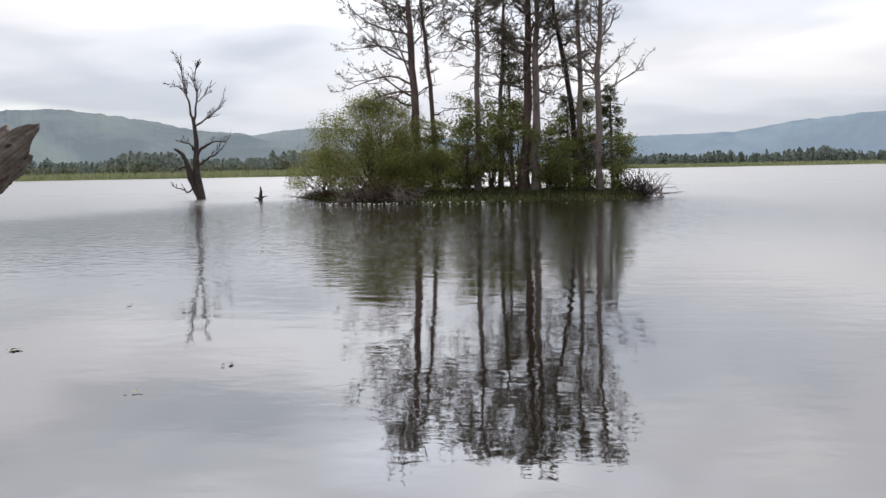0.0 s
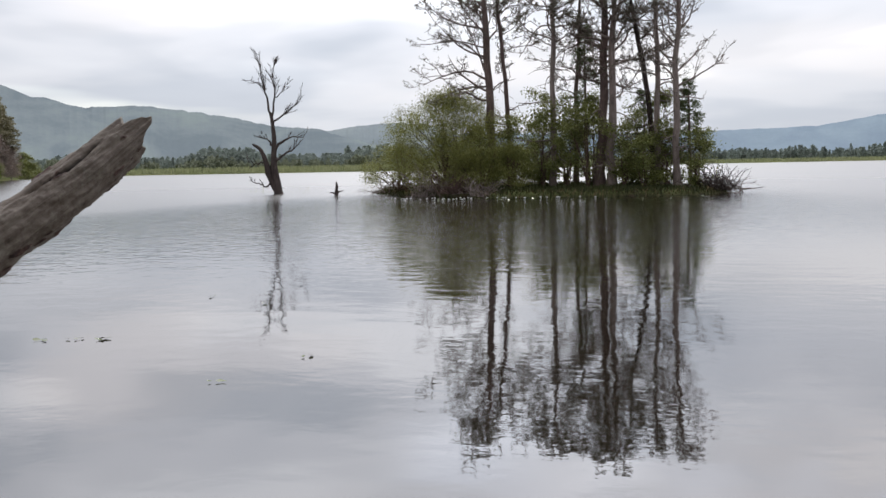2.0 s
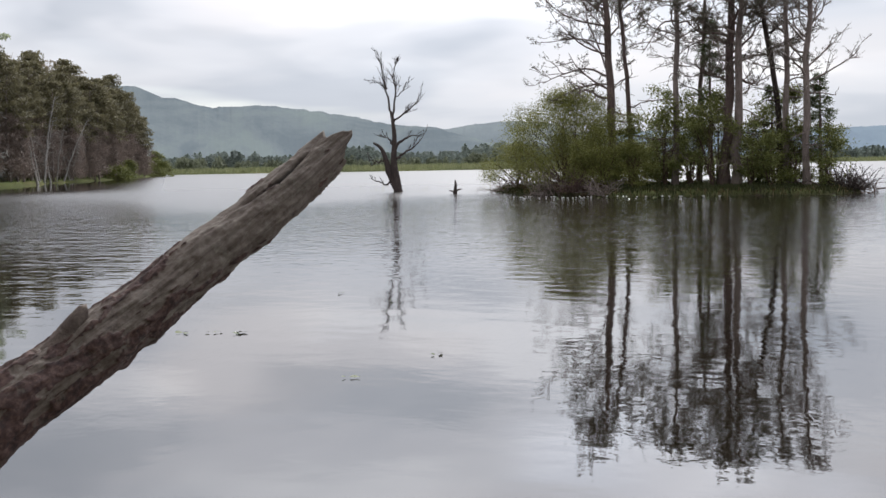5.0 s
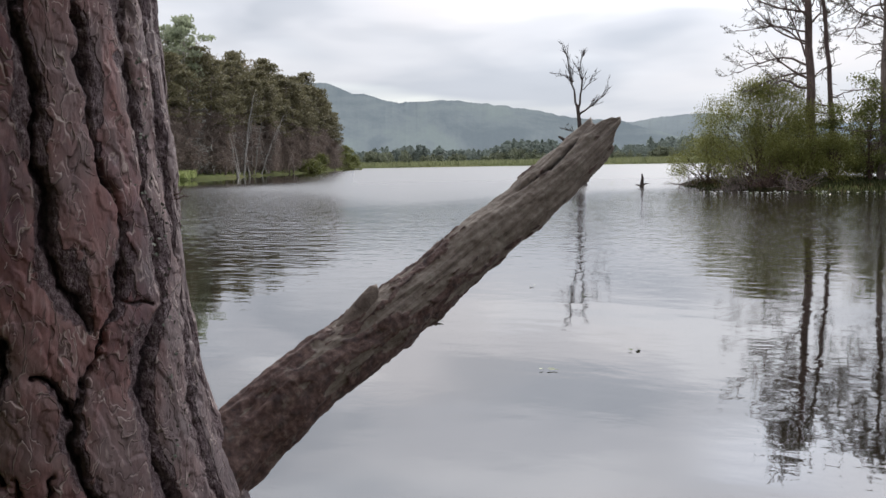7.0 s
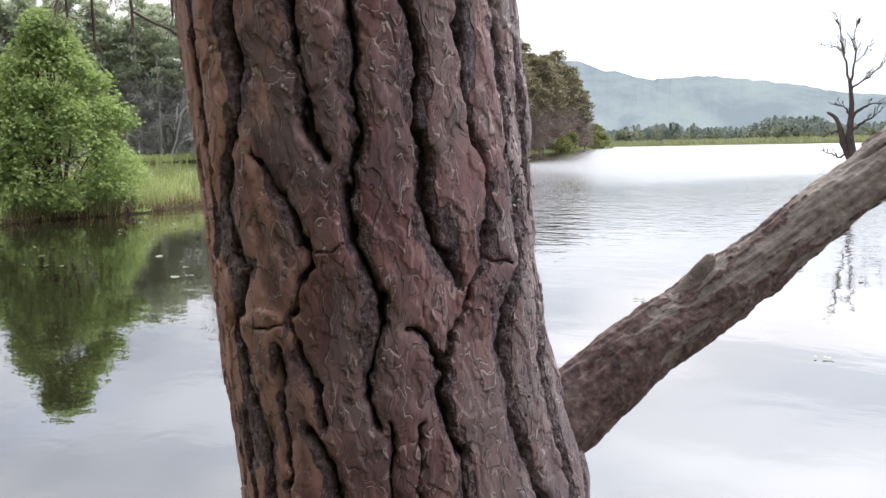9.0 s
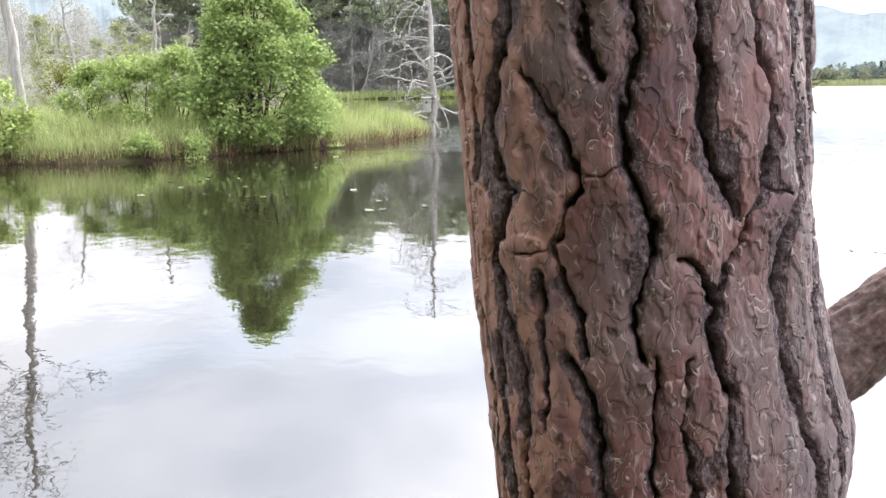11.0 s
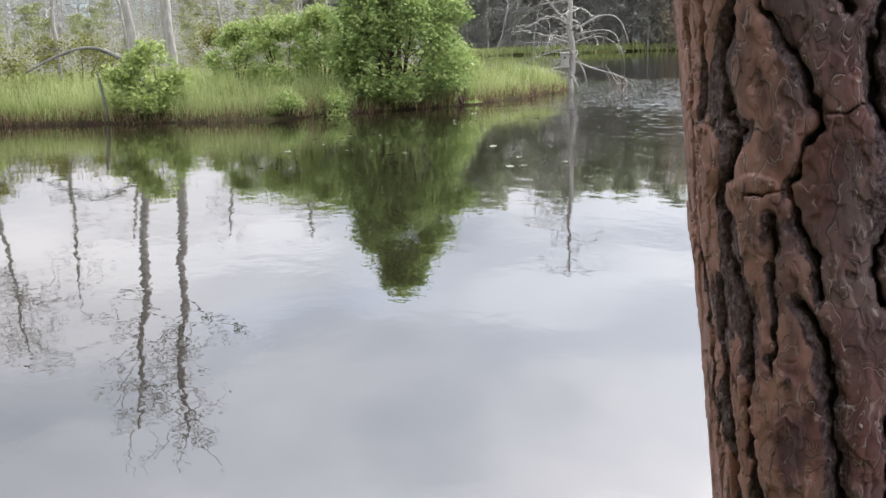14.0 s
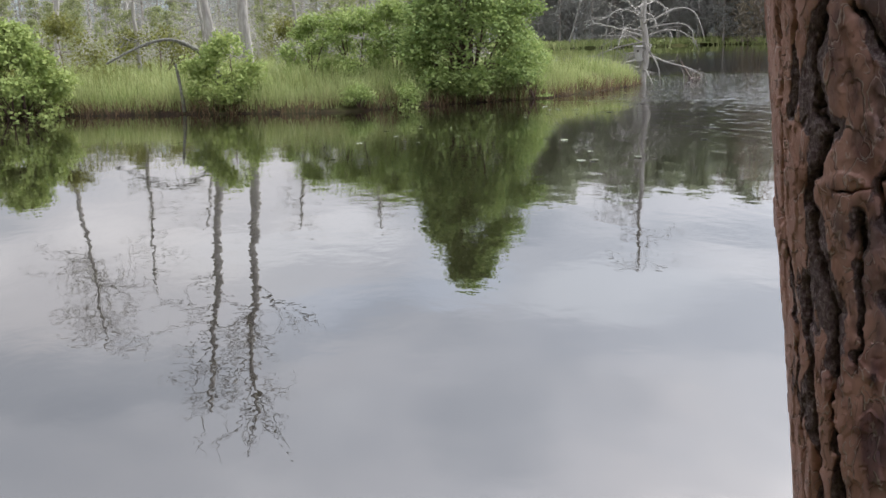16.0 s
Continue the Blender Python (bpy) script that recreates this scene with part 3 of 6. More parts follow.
    def mesh(self, name, smooth=False):
        return mesh_from(name, np.concatenate(self.v), [np.concatenate(x) for x in (self.q, self.t) if x], smooth)


def part(name, soup, mat, parent=None, label="", smooth=False):
    me = soup.mesh(name, smooth) if isinstance(soup, Soup) else soup
    me.materials.append(mat)
    ob = new(name, me)
    if parent:
        ob.parent = parent
    return tagged(ob, label)


def thing(name, label, category, group="", at=(0, 0, 0), turn=0.0, kind=""):
    ob = new(name)
    ob.empty_display_size = 0.2
    ob.matrix_basis = pose(*at, 0, 0, turn)
    return tagged(ob, label, category, group, kind)


def limb(rng, start, way, length, n, wander, lift=0.0):
    """A wandering line of n+1 points; lift bends it up (or down) on the way."""
    p, d = np.array(start, float), np.array(way, float)
    d /= np.linalg.norm(d)
    pts = [p.copy()]
    for i in range(n):
        d = d + rng.normal(size=3) * wander + np.array([0, 0, lift / n])
        d /= np.linalg.norm(d)
        p = p + d * length / n
        pts.append(p.copy())
    return np.array(pts)


def along_line(pts, f):
    """The place and the way at the fraction f of a line."""
    k = f * (len(pts) - 1)
    i = min(int(k), len(pts) - 2)
    d = pts[i + 1] - pts[i]
    return pts[i] + d * (k - i), d / (np.linalg.norm(d) + 1e-9)


def taper(r0, r1, n, power=1.0):
    return r1 + (r0 - r1) * (1 - np.linspace(0, 1, n)) ** power


# ---- trees ----
def curve_line(spots, n=14):
    """A smooth line through a few spots."""
    p = np.array(spots, float)
    t = np.linspace(0, 1, len(p))
    u = np.linspace(0, 1, n)
    line = np.stack([np.interp(u, t, p[:, c]) for c in range(3)], 1)
    for _ in range(2):
        line[1:-1] = 0.25 * line[:-2] + 0.5 * line[1:-1] + 0.25 * line[2:]
    return line


def around(ang, rise):
    return np.array([math.cos(ang) * math.cos(rise), math.sin(ang) * math.cos(rise), math.sin(rise)])


def pine_soups(rng, axis, r0, first, count, reach, tuft, top=0.05, sides=9, foliage=1.0, favour=None, droop=0.25, fine=1, bare=0):
    """A pine: trunk along axis, `count` limbs from the fraction `first` upwards, needle brushes on their outer twigs, `bare` dead limbs below."""
    trunk, boughs = Soup(), []
    axis = np.array(axis, float)
    k = 16
    line = np.array([along_line(axis, f)[0] for f in np.linspace(0, 1, k)])
    line[1:-1, :2] += rng.normal(size=(k - 2, 2)) * r0 * 0.22
    rad = taper(r0, top, k, 0.8)
    rad[0] *= 1.35
    trunk.tube(line, rad, sides, 0.05, rng)
    for i in range(count):
        wood, green = Soup(), Soup()
        spots, ways = [], []
        f = min(first + (1 - first) * ((i + rng.random()) / count) ** 0.9, 0.99)
        p, d = along_line(line, f)
        ang = rng.random() * 2 * np.pi
        if favour is not None and rng.random() < 0.65:
            ang = favour + rng.normal() * 0.7
        g = (f - first) / (1 - first)
        ln = reach * rng.uniform(0.55, 1.1) * (1.05 - 0.6 * g ** 1.6)
        pts = limb(rng, p, around(ang, 0.25 + 0.5 * g + rng.normal() * 0.12), ln, 8, 0.2, -droop + 0.5 * rng.random())
        r = max(0.46 * float(np.interp(f, np.linspace(0, 1, k), rad)) * rng.uniform(0.55, 1), 0.028)
        wood.tube(pts, taper(r, 0.014, 9, 0.9), 5)
        flat = np.array([1, 1, 0.45])
        for j in range(int(rng.integers(5, 9))):
            q, e = along_line(pts, rng.uniform(0.25, 1.0))
            away = limb(rng, q, e + rng.normal(size=3) * flat * 0.75 + np.array([0, 0, 0.15]), ln * rng.uniform(0.22, 0.5), 5, 0.22, 0.15)
            wood.tube(away, taper(max(r * 0.36, 0.016), 0.008, 6), 4)
            for t in range(int(5 * fine)):
                q2, e2 = along_line(away, rng.uniform(0.25, 1.0))
                tw = limb(rng, q2, e2 + rng.normal(size=3) * flat * 0.8 + np.array([0, 0, 0.2]), ln * rng.uniform(0.08, 0.2), 3, 0.25, 0.2)
                wood.tube(tw, taper(0.011, 0.006, 4), 3)
                for s in range(3):
                    if rng.random() < foliage:
                        a, b = along_line(tw, rng.uniform(0.3, 1.0))
                        spots.append(a + rng.normal(size=3) * tuft * 0.2)
                        ways.append(b * 0.5 + np.array([0, 0, 0.45]))
        if spots:
            green.tufts(np.array(spots), np.array(ways), tuft, tuft * 0.12, int(8 * fine), rng, 0.85)
        boughs.append((wood, green))
    for i in range(bare):
        wood = Soup()
        p, d = along_line(line, first * rng.uniform(0.25, 1.0))
        pts = limb(rng, p, around(rng.random() * 6.3, rng.uniform(-0.3, 0.3)), reach * rng.uniform(0.3, 0.8), 5, 0.2, -0.2)
        wood.tube(pts, taper(0.05, 0.012, 6), 3)
        for j in range(3):
            q, e = along_line(pts, rng.uniform(0.3, 1))
            wood.tube(limb(rng, q, e + rng.normal(size=3) * 0.6, reach * 0.22, 3, 0.2), taper(0.022, 0.01, 4), 3)
        boughs.append((wood, Soup()))
    return trunk, boughs


def forest_soups(rng, h, r0, first, count, reach, tuft, bare, pads=2, each=26):
    """A pine for woods seen from afar: trunk with limbs, rounded pads of needles above, dead brown boughs below."""
    wood, green, brown = Soup(), Soup(), Soup()
    line = curve_line([(0, 0, -0.3), (rng.normal() * 0.15, rng.normal() * 0.15, h * 0.5), (rng.normal() * 0.4, rng.normal() * 0.4, h)])
    wood.tube(line, taper(r0, 0.04, 14, 0.8), 6, 0.05, rng)
    lit, dry = [], []
    for i in range(count + bare):
        live = i < count
        f = min(first + (1 - first) * ((i + rng.random()) / count) ** 0.85, 0.995) if live else first * rng.uniform(0.2, 1.15)
        p, d = along_line(line, f)
        g = max((f - first) / (1 - first), 0)
        ln = reach * rng.uniform(0.55, 1.15) * ((0.75 + 0.5 * g - 1.0 * g ** 4) if live else 0.8)
        pts = limb(rng, p, around(rng.random() * 6.3, (0.05 + 0.5 * g) if live else rng.uniform(-0.4, 0.2)), ln, 3, 0.16, 0.1 if live else -0.25)
        wood.tube(pts, taper(0.055, 0.015, 4), 3)
        if live:
            for k in range(pads):
                q, e = along_line(pts, rng.uniform(0.45, 1.05))
                way = rng.normal(size=(each, 3))
                way /= np.linalg.norm(way, axis=1)[:, None]
                lit.append(q + way * np.array([1.15, 1.15, 0.5]) * tuft * rng.uniform(0.5, 1.1, (each, 1)))
        else:
            for j in range(4):
                q, e = along_line(pts, rng.uniform(0.3, 1))
                if j < 1:
                    wood.tube(limb(rng, q, e + rng.normal(size=3) * 0.6, reach * 0.25, 2, 0.2), taper(0.022, 0.01, 3), 3)
                dry.append(q + rng.normal(size=(10, 3)) * tuft * np.array([0.7, 0.7, 0.45]))
    green.leaves(np.concatenate(lit), tuft * 0.31, rng, 0.3, 0.5)
    if dry:
        brown.leaves(np.concatenate(dry), tuft * 0.36, rng, 0.1, 0.22)
    return wood, green, brown


def joined(soups):
    """Several soups as one."""
    all_of = Soup()
    for s in soups:
        all_of.v += s.v
        all_of.q += [q + all_of.n for q in s.q]
        all_of.t += [t + all_of.n for t in s.t]
        all_of.n += s.n
    return all_of


def dead_soups(rng, axis, r0, first, count, reach, top=0.03, droop=-0.5, rise=0.2, forks=4, favour=None, sides=8):
    """A dead tree: trunk along axis and bare limbs with crooked side twigs."""
    trunk, boughs = Soup(), []
    axis = np.array(axis, float)
    k = 14
    line = np.array([along_line(axis, f)[0] for f in np.linspace(0, 1, k)])
    line[1:-1, :2] += rng.normal(size=(k - 2, 2)) * r0 * 0.25
    rad = taper(r0, top, k, 0.8)
    rad[0] *= 1.4
    trunk.tube(line, rad, sides, 0.06, rng)
    for i in range(count):
        f = first + (1 - first) * (i + rng.random()) / count
        p, d = along_line(line, min(f, 0.99))
        ang = rng.random() * 6.28
        if favour is not None and rng.random() < 0.6:
            ang = favour + rng.normal() * 0.8
        ln = reach * rng.uniform(0.4, 1.1) * (1.1 - 0.6 * f)
        r = max(0.28 * r0 * (1.1 - 0.7 * f), 0.014)
        limbs = Soup()
        boughs.append(limbs)
        pts = limb(rng, p, around(ang, rise + rng.normal() * 0.2), ln, 8, 0.16, droop)
        limbs.tube(pts, taper(r, 0.006, 9, 0.8), 5)
        for j in range(forks):
            q, e = along_line(pts, rng.uniform(0.25, 1.0))
            tw = limb(rng, q, e * 0.8 + rng.normal(size=3) * 0.6, ln * rng.uniform(0.18, 0.42), 5, 0.25, droop * 0.6)
            limbs.tube(tw, taper(r * 0.45, 0.005, 6), 4)
            if rng.random() < 0.6:
                q, e = along_line(tw, rng.uniform(0.3, 0.9))
                limbs.tube(limb(rng, q, e + rng.normal(size=3) * 0.7, ln * 0.14, 3, 0.3), taper(r * 0.22, 0.004, 4), 3)
    return trunk, boughs


def bush_soups(rng, height, radius_at, clumps, each, leaf, spread, stems=9, shell=0.55, stem_r=0.03, low=0.0, slim=0.6, up=0.4, lump=0.24):
    """A leafy bush: stems from one foot, leaves in many small clumps whose outline follows radius_at(height fraction)."""
    wood, green = [], Soup()
    f = rng.random(clumps) ** 0.9 * (1 - low) + low
    ang = rng.random(clumps) * 2 * np.pi
    uneven = 1 + 0.34 * fractal(np.cos(ang) * 1.7 + 9, f * 4.0 + np.sin(ang) * 1.7, 3, int(rng.integers(99)))
    r = np.array([radius_at(x) for x in f]) * uneven * (shell + (1 - shell) * np.sqrt(rng.random(clumps)))
    mid = np.stack([np.cos(ang) * r, np.sin(ang) * r, f * height], 1)
    # gather the clumps round fewer, larger lumps of foliage
    lumps = mid[:: max(clumps // max(clumps // 26, 8), 1)]
    to = lumps[rng.integers(len(lumps), size=clumps)]
    big = max(radius_at(0.3), 0.4)
    shell_way = rng.normal(size=(clumps, 3))
    shell_way /= np.linalg.norm(shell_way, axis=1)[:, None]
    round_lump = to + shell_way * np.array([1, 1, 0.7]) * big * lump * rng.uniform(0.6, 1.1, clumps)[:, None]
    mid = np.where((rng.random(clumps) < 0.8)[:, None], round_lump, mid)
    pts = np.repeat(mid, each, 0) + rng.normal(size=(clumps * each, 3)) * spread * np.array([1, 1, 0.75])
    pts[:, 2] = np.maximum(pts[:, 2], 0.06)
    green.leaves(pts, leaf, rng, up, slim)
    for i in range(stems):
        t = mid[int(rng.integers(clumps))] * np.array([0.85, 0.85, 0.95])
        a = rng.random() * 6.3
        s = np.array([math.cos(a), math.sin(a), 0]) * 0.12 * radius_at(0.2)
        m = (s + t) / 2 + np.array([0, 0, 0.12 * height]) + rng.normal(size=3) * 0.06 * height
        u = np.linspace(0, 1, 7)[:, None]
        line = (1 - u) ** 2 * s + 2 * u * (1 - u) * m + u * u * t
        one = Soup()
        wood.append(one)
        one.tube(line, taper(stem_r * rng.uniform(0.6, 1.2), 0.006, 7), 5)
        for j in range(4):
            q, e = along_line(line, rng.uniform(0.35, 0.95))
            one.tube(limb(rng, q, e + rng.normal(size=3) * 0.6, height * 0.2, 4, 0.2), taper(stem_r * 0.35, 0.004, 5), 3)
    return wood, green


# ---- the land, the lake, the hills ----
SPIT = [(-34, -16), (-30.5, -6), (-29.2, -1), (-27.5, 2), (-25.6, 4.6), (-25.0, 6.2), (-25.6, 8.3), (-26.0, 10.3), (-26.2, 11.7), (-27.9, 14.7),
        (-30.2, 17.6), (-32.2, 19.4), (-34.5, 18.6), (-40, 16.5), (-52, 20), (-78, 31), (-125, 48), (-400, 60), (-400, -300), (-50, -300)]
FOREST = [(-400, 40), (-128, 50), (-146, 76), (-140, 101), (-118, 98), (-100, 90), (-101, 98), (-119, 124), (-160, 196), (-180, 226), (-205, 252),
          (-262, 288), (-700, 420), (-900, 40)]
FAR_SHORE = [(-2500, 900), (-300, 286), (-230, 300), (-120, 300), (-60, 318), (-20, 410), (0, 450), (90, 452), (260, 440), (600, 420), (2500, 700),
             (4800, 4800), (-4800, 4800), (-4800, 900)]
ISLAND = [(-20.5, 58.5), (-17.5, 54), (-14.4, 51.4), (-10.8, 49.0), (-7.7, 49.8), (-3.4, 49.9), (-1.2, 50.2), (0.7, 52.3), (0.2, 56), (-4, 59), (-10, 61),
          (-16, 62), (-20, 61)]
NEAR_BANK = [(4.5, 0.9), (2.5, 1.5), (0.4, 1.9), (-1.0, 1.85), (-1.9, 1.3), (-2.3, 0.3), (-2.5, -1), (-5, -6), (-20, -30), (-60, -200), (300, -200),
             (80, -30), (12, -4)]


def inside_by(poly, x, y):
    """How far inside a plan outline each point lies; negative outside."""
    best, odd = np.full(x.shape, 1e9), np.zeros(x.shape, bool)
    for (ax, ay), (bx, by) in zip(poly, poly[1:] + poly[:1]):
        ex, ey = bx - ax, by - ay
        t = np.clip(((x - ax) * ex + (y - ay) * ey) / (ex * ex + ey * ey), 0, 1)
        best = np.minimum(best, np.hypot(x - ax - t * ex, y - ay - t * ey))
        if by != ay:
            odd ^= ((ay > y) != (by > y)) & (x < ax + (y - ay) * ex / ey)
    return np.where(odd, best, -best)


def land(x, y):
    """Height of the ground and how near the water's edge it is."""
    x, y = np.asarray(x, float), np.asarray(y, float)
    wob = 0.35 * fractal(x * 0.9, y * 0.9, 3, 3)
    z, edge = np.full(x.shape, -9.0), np.full(x.shape, -1e9)
    for poly, step, rise, over, k in ((SPIT, 0.16, 0.30, 4, 0.6), (FOREST, 0.3, 1.6, 25, 2), (FAR_SHORE, 0.4, 5.0, 200, 3), (ISLAND, 0.14, 0.35, 3, 0.6),
                                      (NEAR_BANK, 0.10, 0.12, 2, 0.3)):
        d = inside_by(poly, x, y) + wob * k
        h = np.clip(d / 0.35, -1, 1) * step + rise * (1 - np.exp(-np.maximum(d, 0) / over)) + np.minimum(d + 0.35, 0) * 0.25
        z, edge = np.maximum(z, h), np.maximum(edge, d)
    return np.maximum(z, -2.5) + np.where(edge > 0.3, 0.03 * fractal(x * 1.3, y * 1.3, 3, 8), 0), edge


def ground_z(x, y):
    return float(land(np.array([x]), np.array([y]))[0][0])


def build_ground():
    rings = np.concatenate([np.linspace(0.4, 6, 24), np.geomspace(6.4, 90, 140), np.geomspace(92, 4700, 90)])
    ang = np.radians(np.concatenate([np.arange(-25, 100, 0.5), np.arange(100, 335, 2.0)]))
    rr, aa = np.meshgrid(rings, ang, indexing="ij")
    x, y = -np.sin(aa) * rr, np.cos(aa) * rr
    z, edge = land(x, y)
    k, n = rr.shape
    verts = np.concatenate([np.stack([x, y, z], -1).reshape(-1, 3), [[0, 0, ground_z(0, 0)]]])
    i, j = np.arange(k - 1)[:, None] * n, np.arange(n)[None]
    nj = (j + 1) % n
    quads = np.stack([i + j, i + n + j, i + n + nj, i + nj], -1).reshape(-1, 4)
    hub = np.stack([np.full(n, k * n), np.arange(n), (np.arange(n) + 1) % n], -1)
    me = mesh_from("ground", verts, [quads, hub], True)
    soil = me.attributes.new("soil", "FLOAT", "POINT")
    s = np.clip(1.0 - (edge - 0.15) / 0.3, 0, 1) * np.clip(1.3 - rr / 200, 0, 1)
    s = np.where(rr < 6, 0.85, s)
    soil.data.foreach_set("value", np.append(s.ravel(), 0.85).astype(np.float32))
    tagged(part("ground", me, M["ground"]), "boggy grass ground around the lake, peaty at the water's edge", "ground", kind="structure")


def build_water():
    rings = np.concatenate([[1.0], np.geomspace(3, 900, 30)])
    ang = np.linspace(0, 2 * np.pi, 97)[:-1]
    rr, aa = np.meshgrid(rings, ang, indexing="ij")
    verts = np.stack([np.sin(aa) * rr, np.cos(aa) * rr, 0 * rr], -1).reshape(-1, 3)
    i, j = np.arange(len(rings) - 1)[:, None] * 96, np.arange(96)[None]
    nj = (j + 1) % 96
    quads = np.stack([i + j, i + nj, i + 96 + nj, i + 96 + j], -1).reshape(-1, 4)
    me = mesh_from("water", verts, [quads[:, ::-1], np.arange(96)[None][:, ::-1]], True)
    tagged(part("water", me, M["water"]), "dark peaty lake water mirroring the overcast sky, lightly rippled", "water", kind="structure")


def build_hill(name, azimuths, rises, near, ridge, mat, label, rough):
    az = np.radians(np.arange(azimuths[0], azimuths[-1], 0.06))
    el = np.tan(np.radians(np.interp(np.degrees(az), azimuths, rises)))
    el = el + rough * 0.0011 * fractal(np.degrees(az) * 0.9, az * 0 + 3, 5, 21, 0.6)
    el = el + rough * 0.00035 * np.abs(fractal(np.degrees(az) * 7.0, az * 0 + 8, 3, 25, 0.7))
    f = np.linspace(0, 1.35, 40)
    dist = near + (ridge - near) * f
    prof = np.where(f <= 1, np.sin(np.minimum(f, 1) * np.pi / 2) ** 1.25, 1 - (f - 1) * 0.8)
    rr, aa = np.meshgrid(dist, az, indexing="ij")
    bumps = 1 + 0.05 * fractal(np.degrees(aa) * 0.5, rr * 0.0012, 3, 5) * np.sin(np.clip(f, 0, 1) * np.pi)[:, None]
    z = prof[:, None] * el[None] * ridge * bumps
    z[0] = -3
    verts = np.stack([-np.sin(aa) * rr, np.cos(aa) * rr, z], -1).reshape(-1, 3)
    k, n = rr.shape
    i, j = np.arange(k - 1)[:, None] * n, np.arange(n - 1)[None]
    quads = np.stack([i + j, i + n + j, i + n + j + 1, i + j + 1], -1).reshape(-1, 4)
    me = mesh_from(name, verts, [quads], True)
    lay = np.stack([aa * ridge, z * 1.8, rr * 0.1], -1).astype(np.float32)
    me.attributes.new("lay", "FLOAT_VECTOR", "POINT").data.foreach_set("vector", lay.ravel())
    tagged(part(name, me, mat), label, "hill", kind="structure")


build_ground()
build_water()
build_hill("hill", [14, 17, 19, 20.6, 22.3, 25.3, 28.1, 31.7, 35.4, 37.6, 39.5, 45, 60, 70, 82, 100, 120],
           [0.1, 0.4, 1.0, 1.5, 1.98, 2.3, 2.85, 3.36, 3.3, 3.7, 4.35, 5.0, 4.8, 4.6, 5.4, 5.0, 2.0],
           1100, 2700, M["hill"], "long wooded hill, distance haze painted into its blue-green", 1.0)
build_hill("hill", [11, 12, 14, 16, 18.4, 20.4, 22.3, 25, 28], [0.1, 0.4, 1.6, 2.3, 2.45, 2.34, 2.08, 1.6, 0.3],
           2300, 3150, M["mid_hill"], "wooded hill farther off, paled by painted haze", 1.0)
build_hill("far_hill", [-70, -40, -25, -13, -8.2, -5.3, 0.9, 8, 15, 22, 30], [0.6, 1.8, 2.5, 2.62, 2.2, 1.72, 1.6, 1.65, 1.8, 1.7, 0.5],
           2600, 3500, M["far_hill"], "low hill on the horizon with haze painted pale blue", 0.5)


# ---- the pine on the near bank ----
FURROWS = []


def furrow(*spots, half=0.0075):
    """A furrow in the bark along spots of (degrees round the trunk, height)."""
    FURROWS.append(([(radians(a) * 0.222, z) for a, z in spots], half))


furrow((-97, 2.1), (-96, 1.844), (-97, 1.793), (-98, 1.735), (-100, 1.689), (-103, 1.60), half=0.005)
furrow((-76, 2.1), (-77, 1.836), (-79, 1.782), (-86, 1.714), (-91, 1.656), (-90, 1.597), (-85, 1.585), (-88, 1.550), (-97, 1.512), (-94, 1.472), (-91, 1.411), half=0.011)
furrow((-91, 1.411), (-86, 1.365), (-86, 1.309), (-88, 1.249), (-87, 1.1))
furrow((-74, 1.720), (-69, 1.688), (-63, 1.657), (-61, 1.626), (-60, 1.595), (-65, 1.556), (-68, 1.530), (-67, 1.485), (-62, 1.447), (-61, 1.408))
furrow((-67, 1.392), (-60, 1.341), (-59, 1.272), (-58, 1.1))
furrow((-58, 2.1), (-56, 1.830), (-54, 1.783), (-54, 1.742), (-51, 1.717), half=0.008)
furrow((-36, 2.1), (-38, 1.827), (-40, 1.793), (-39, 1.752), (-41, 1.711), (-45, 1.675), (-45, 1.632), (-43, 1.595), (-38, 1.558), (-38, 1.526), (-44, 1.476), (-45, 1.430), (-43, 1.404), half=0.0065)
furrow((-39, 1.404), (-42, 1.331), (-42, 1.277), (-44, 1.1), half=0.005)
furrow((-22, 2.1), (-20, 1.827), (-21, 1.768), (-20, 1.709), (-21, 1.654), (-18, 1.611), (-13, 1.585), (-12, 1.565), half=0.009)
furrow((-30, 1.516), (-27, 1.512), (-21, 1.479), (-22, 1.433), (-20, 1.393), (-17, 1.351), (-17, 1.290), (-15, 1.1), half=0.008)
furrow((-6, 2.1), (-3, 1.829), (-3, 1.751), (3, 1.695), (3, 1.651), (-2, 1.594), (-8, 1.558), (-15, 1.509), (-20, 1.465), half=0.0075)
furrow((14, 2.1), (16, 1.834), (14, 1.707), (18, 1.654), (17, 1.575), (7, 1.526), (4, 1.474), (5, 1.392), (11, 1.330), (17, 1.273), (21, 1.231), (25, 1.1), half=0.009)
furrow((-60, 1.611), (-46, 1.614), half=0.002)
furrow((-83, 1.515), (-69, 1.523), half=0.002)
furrow((-5, 1.592), (12, 1.583), half=0.003)
furrow((-110, 2.1), (-112, 1.8), (-108, 1.62), (-113, 1.45), (-106, 1.33), (-110, 1.1), half=0.003)
furrow((-100, 1.40), (-98, 1.30), (-99, 1.1), half=0.006)
furrow((-74, 1.49), (-77, 1.44), (-75, 1.38), (-78, 1.30), half=0.005)
furrow((30, 2.1), (28, 1.8), (33, 1.6), (27, 1.42), (31, 1.3), (36, 1.1))
furrow((-30, 1.40), (-32, 1.32), (-30, 1.22), half=0.004)
furrow((42, 2.1), (44, 1.86), (40, 1.72), (46, 1.60), (43, 1.47), (47, 1.36), (45, 1.1), half=0.010)
furrow((57, 2.1), (54, 1.83), (59, 1.70), (55, 1.58), (60, 1.44), (56, 1.1), half=0.011)
furrow((44, 1.66), (54, 1.60), half=0.004)
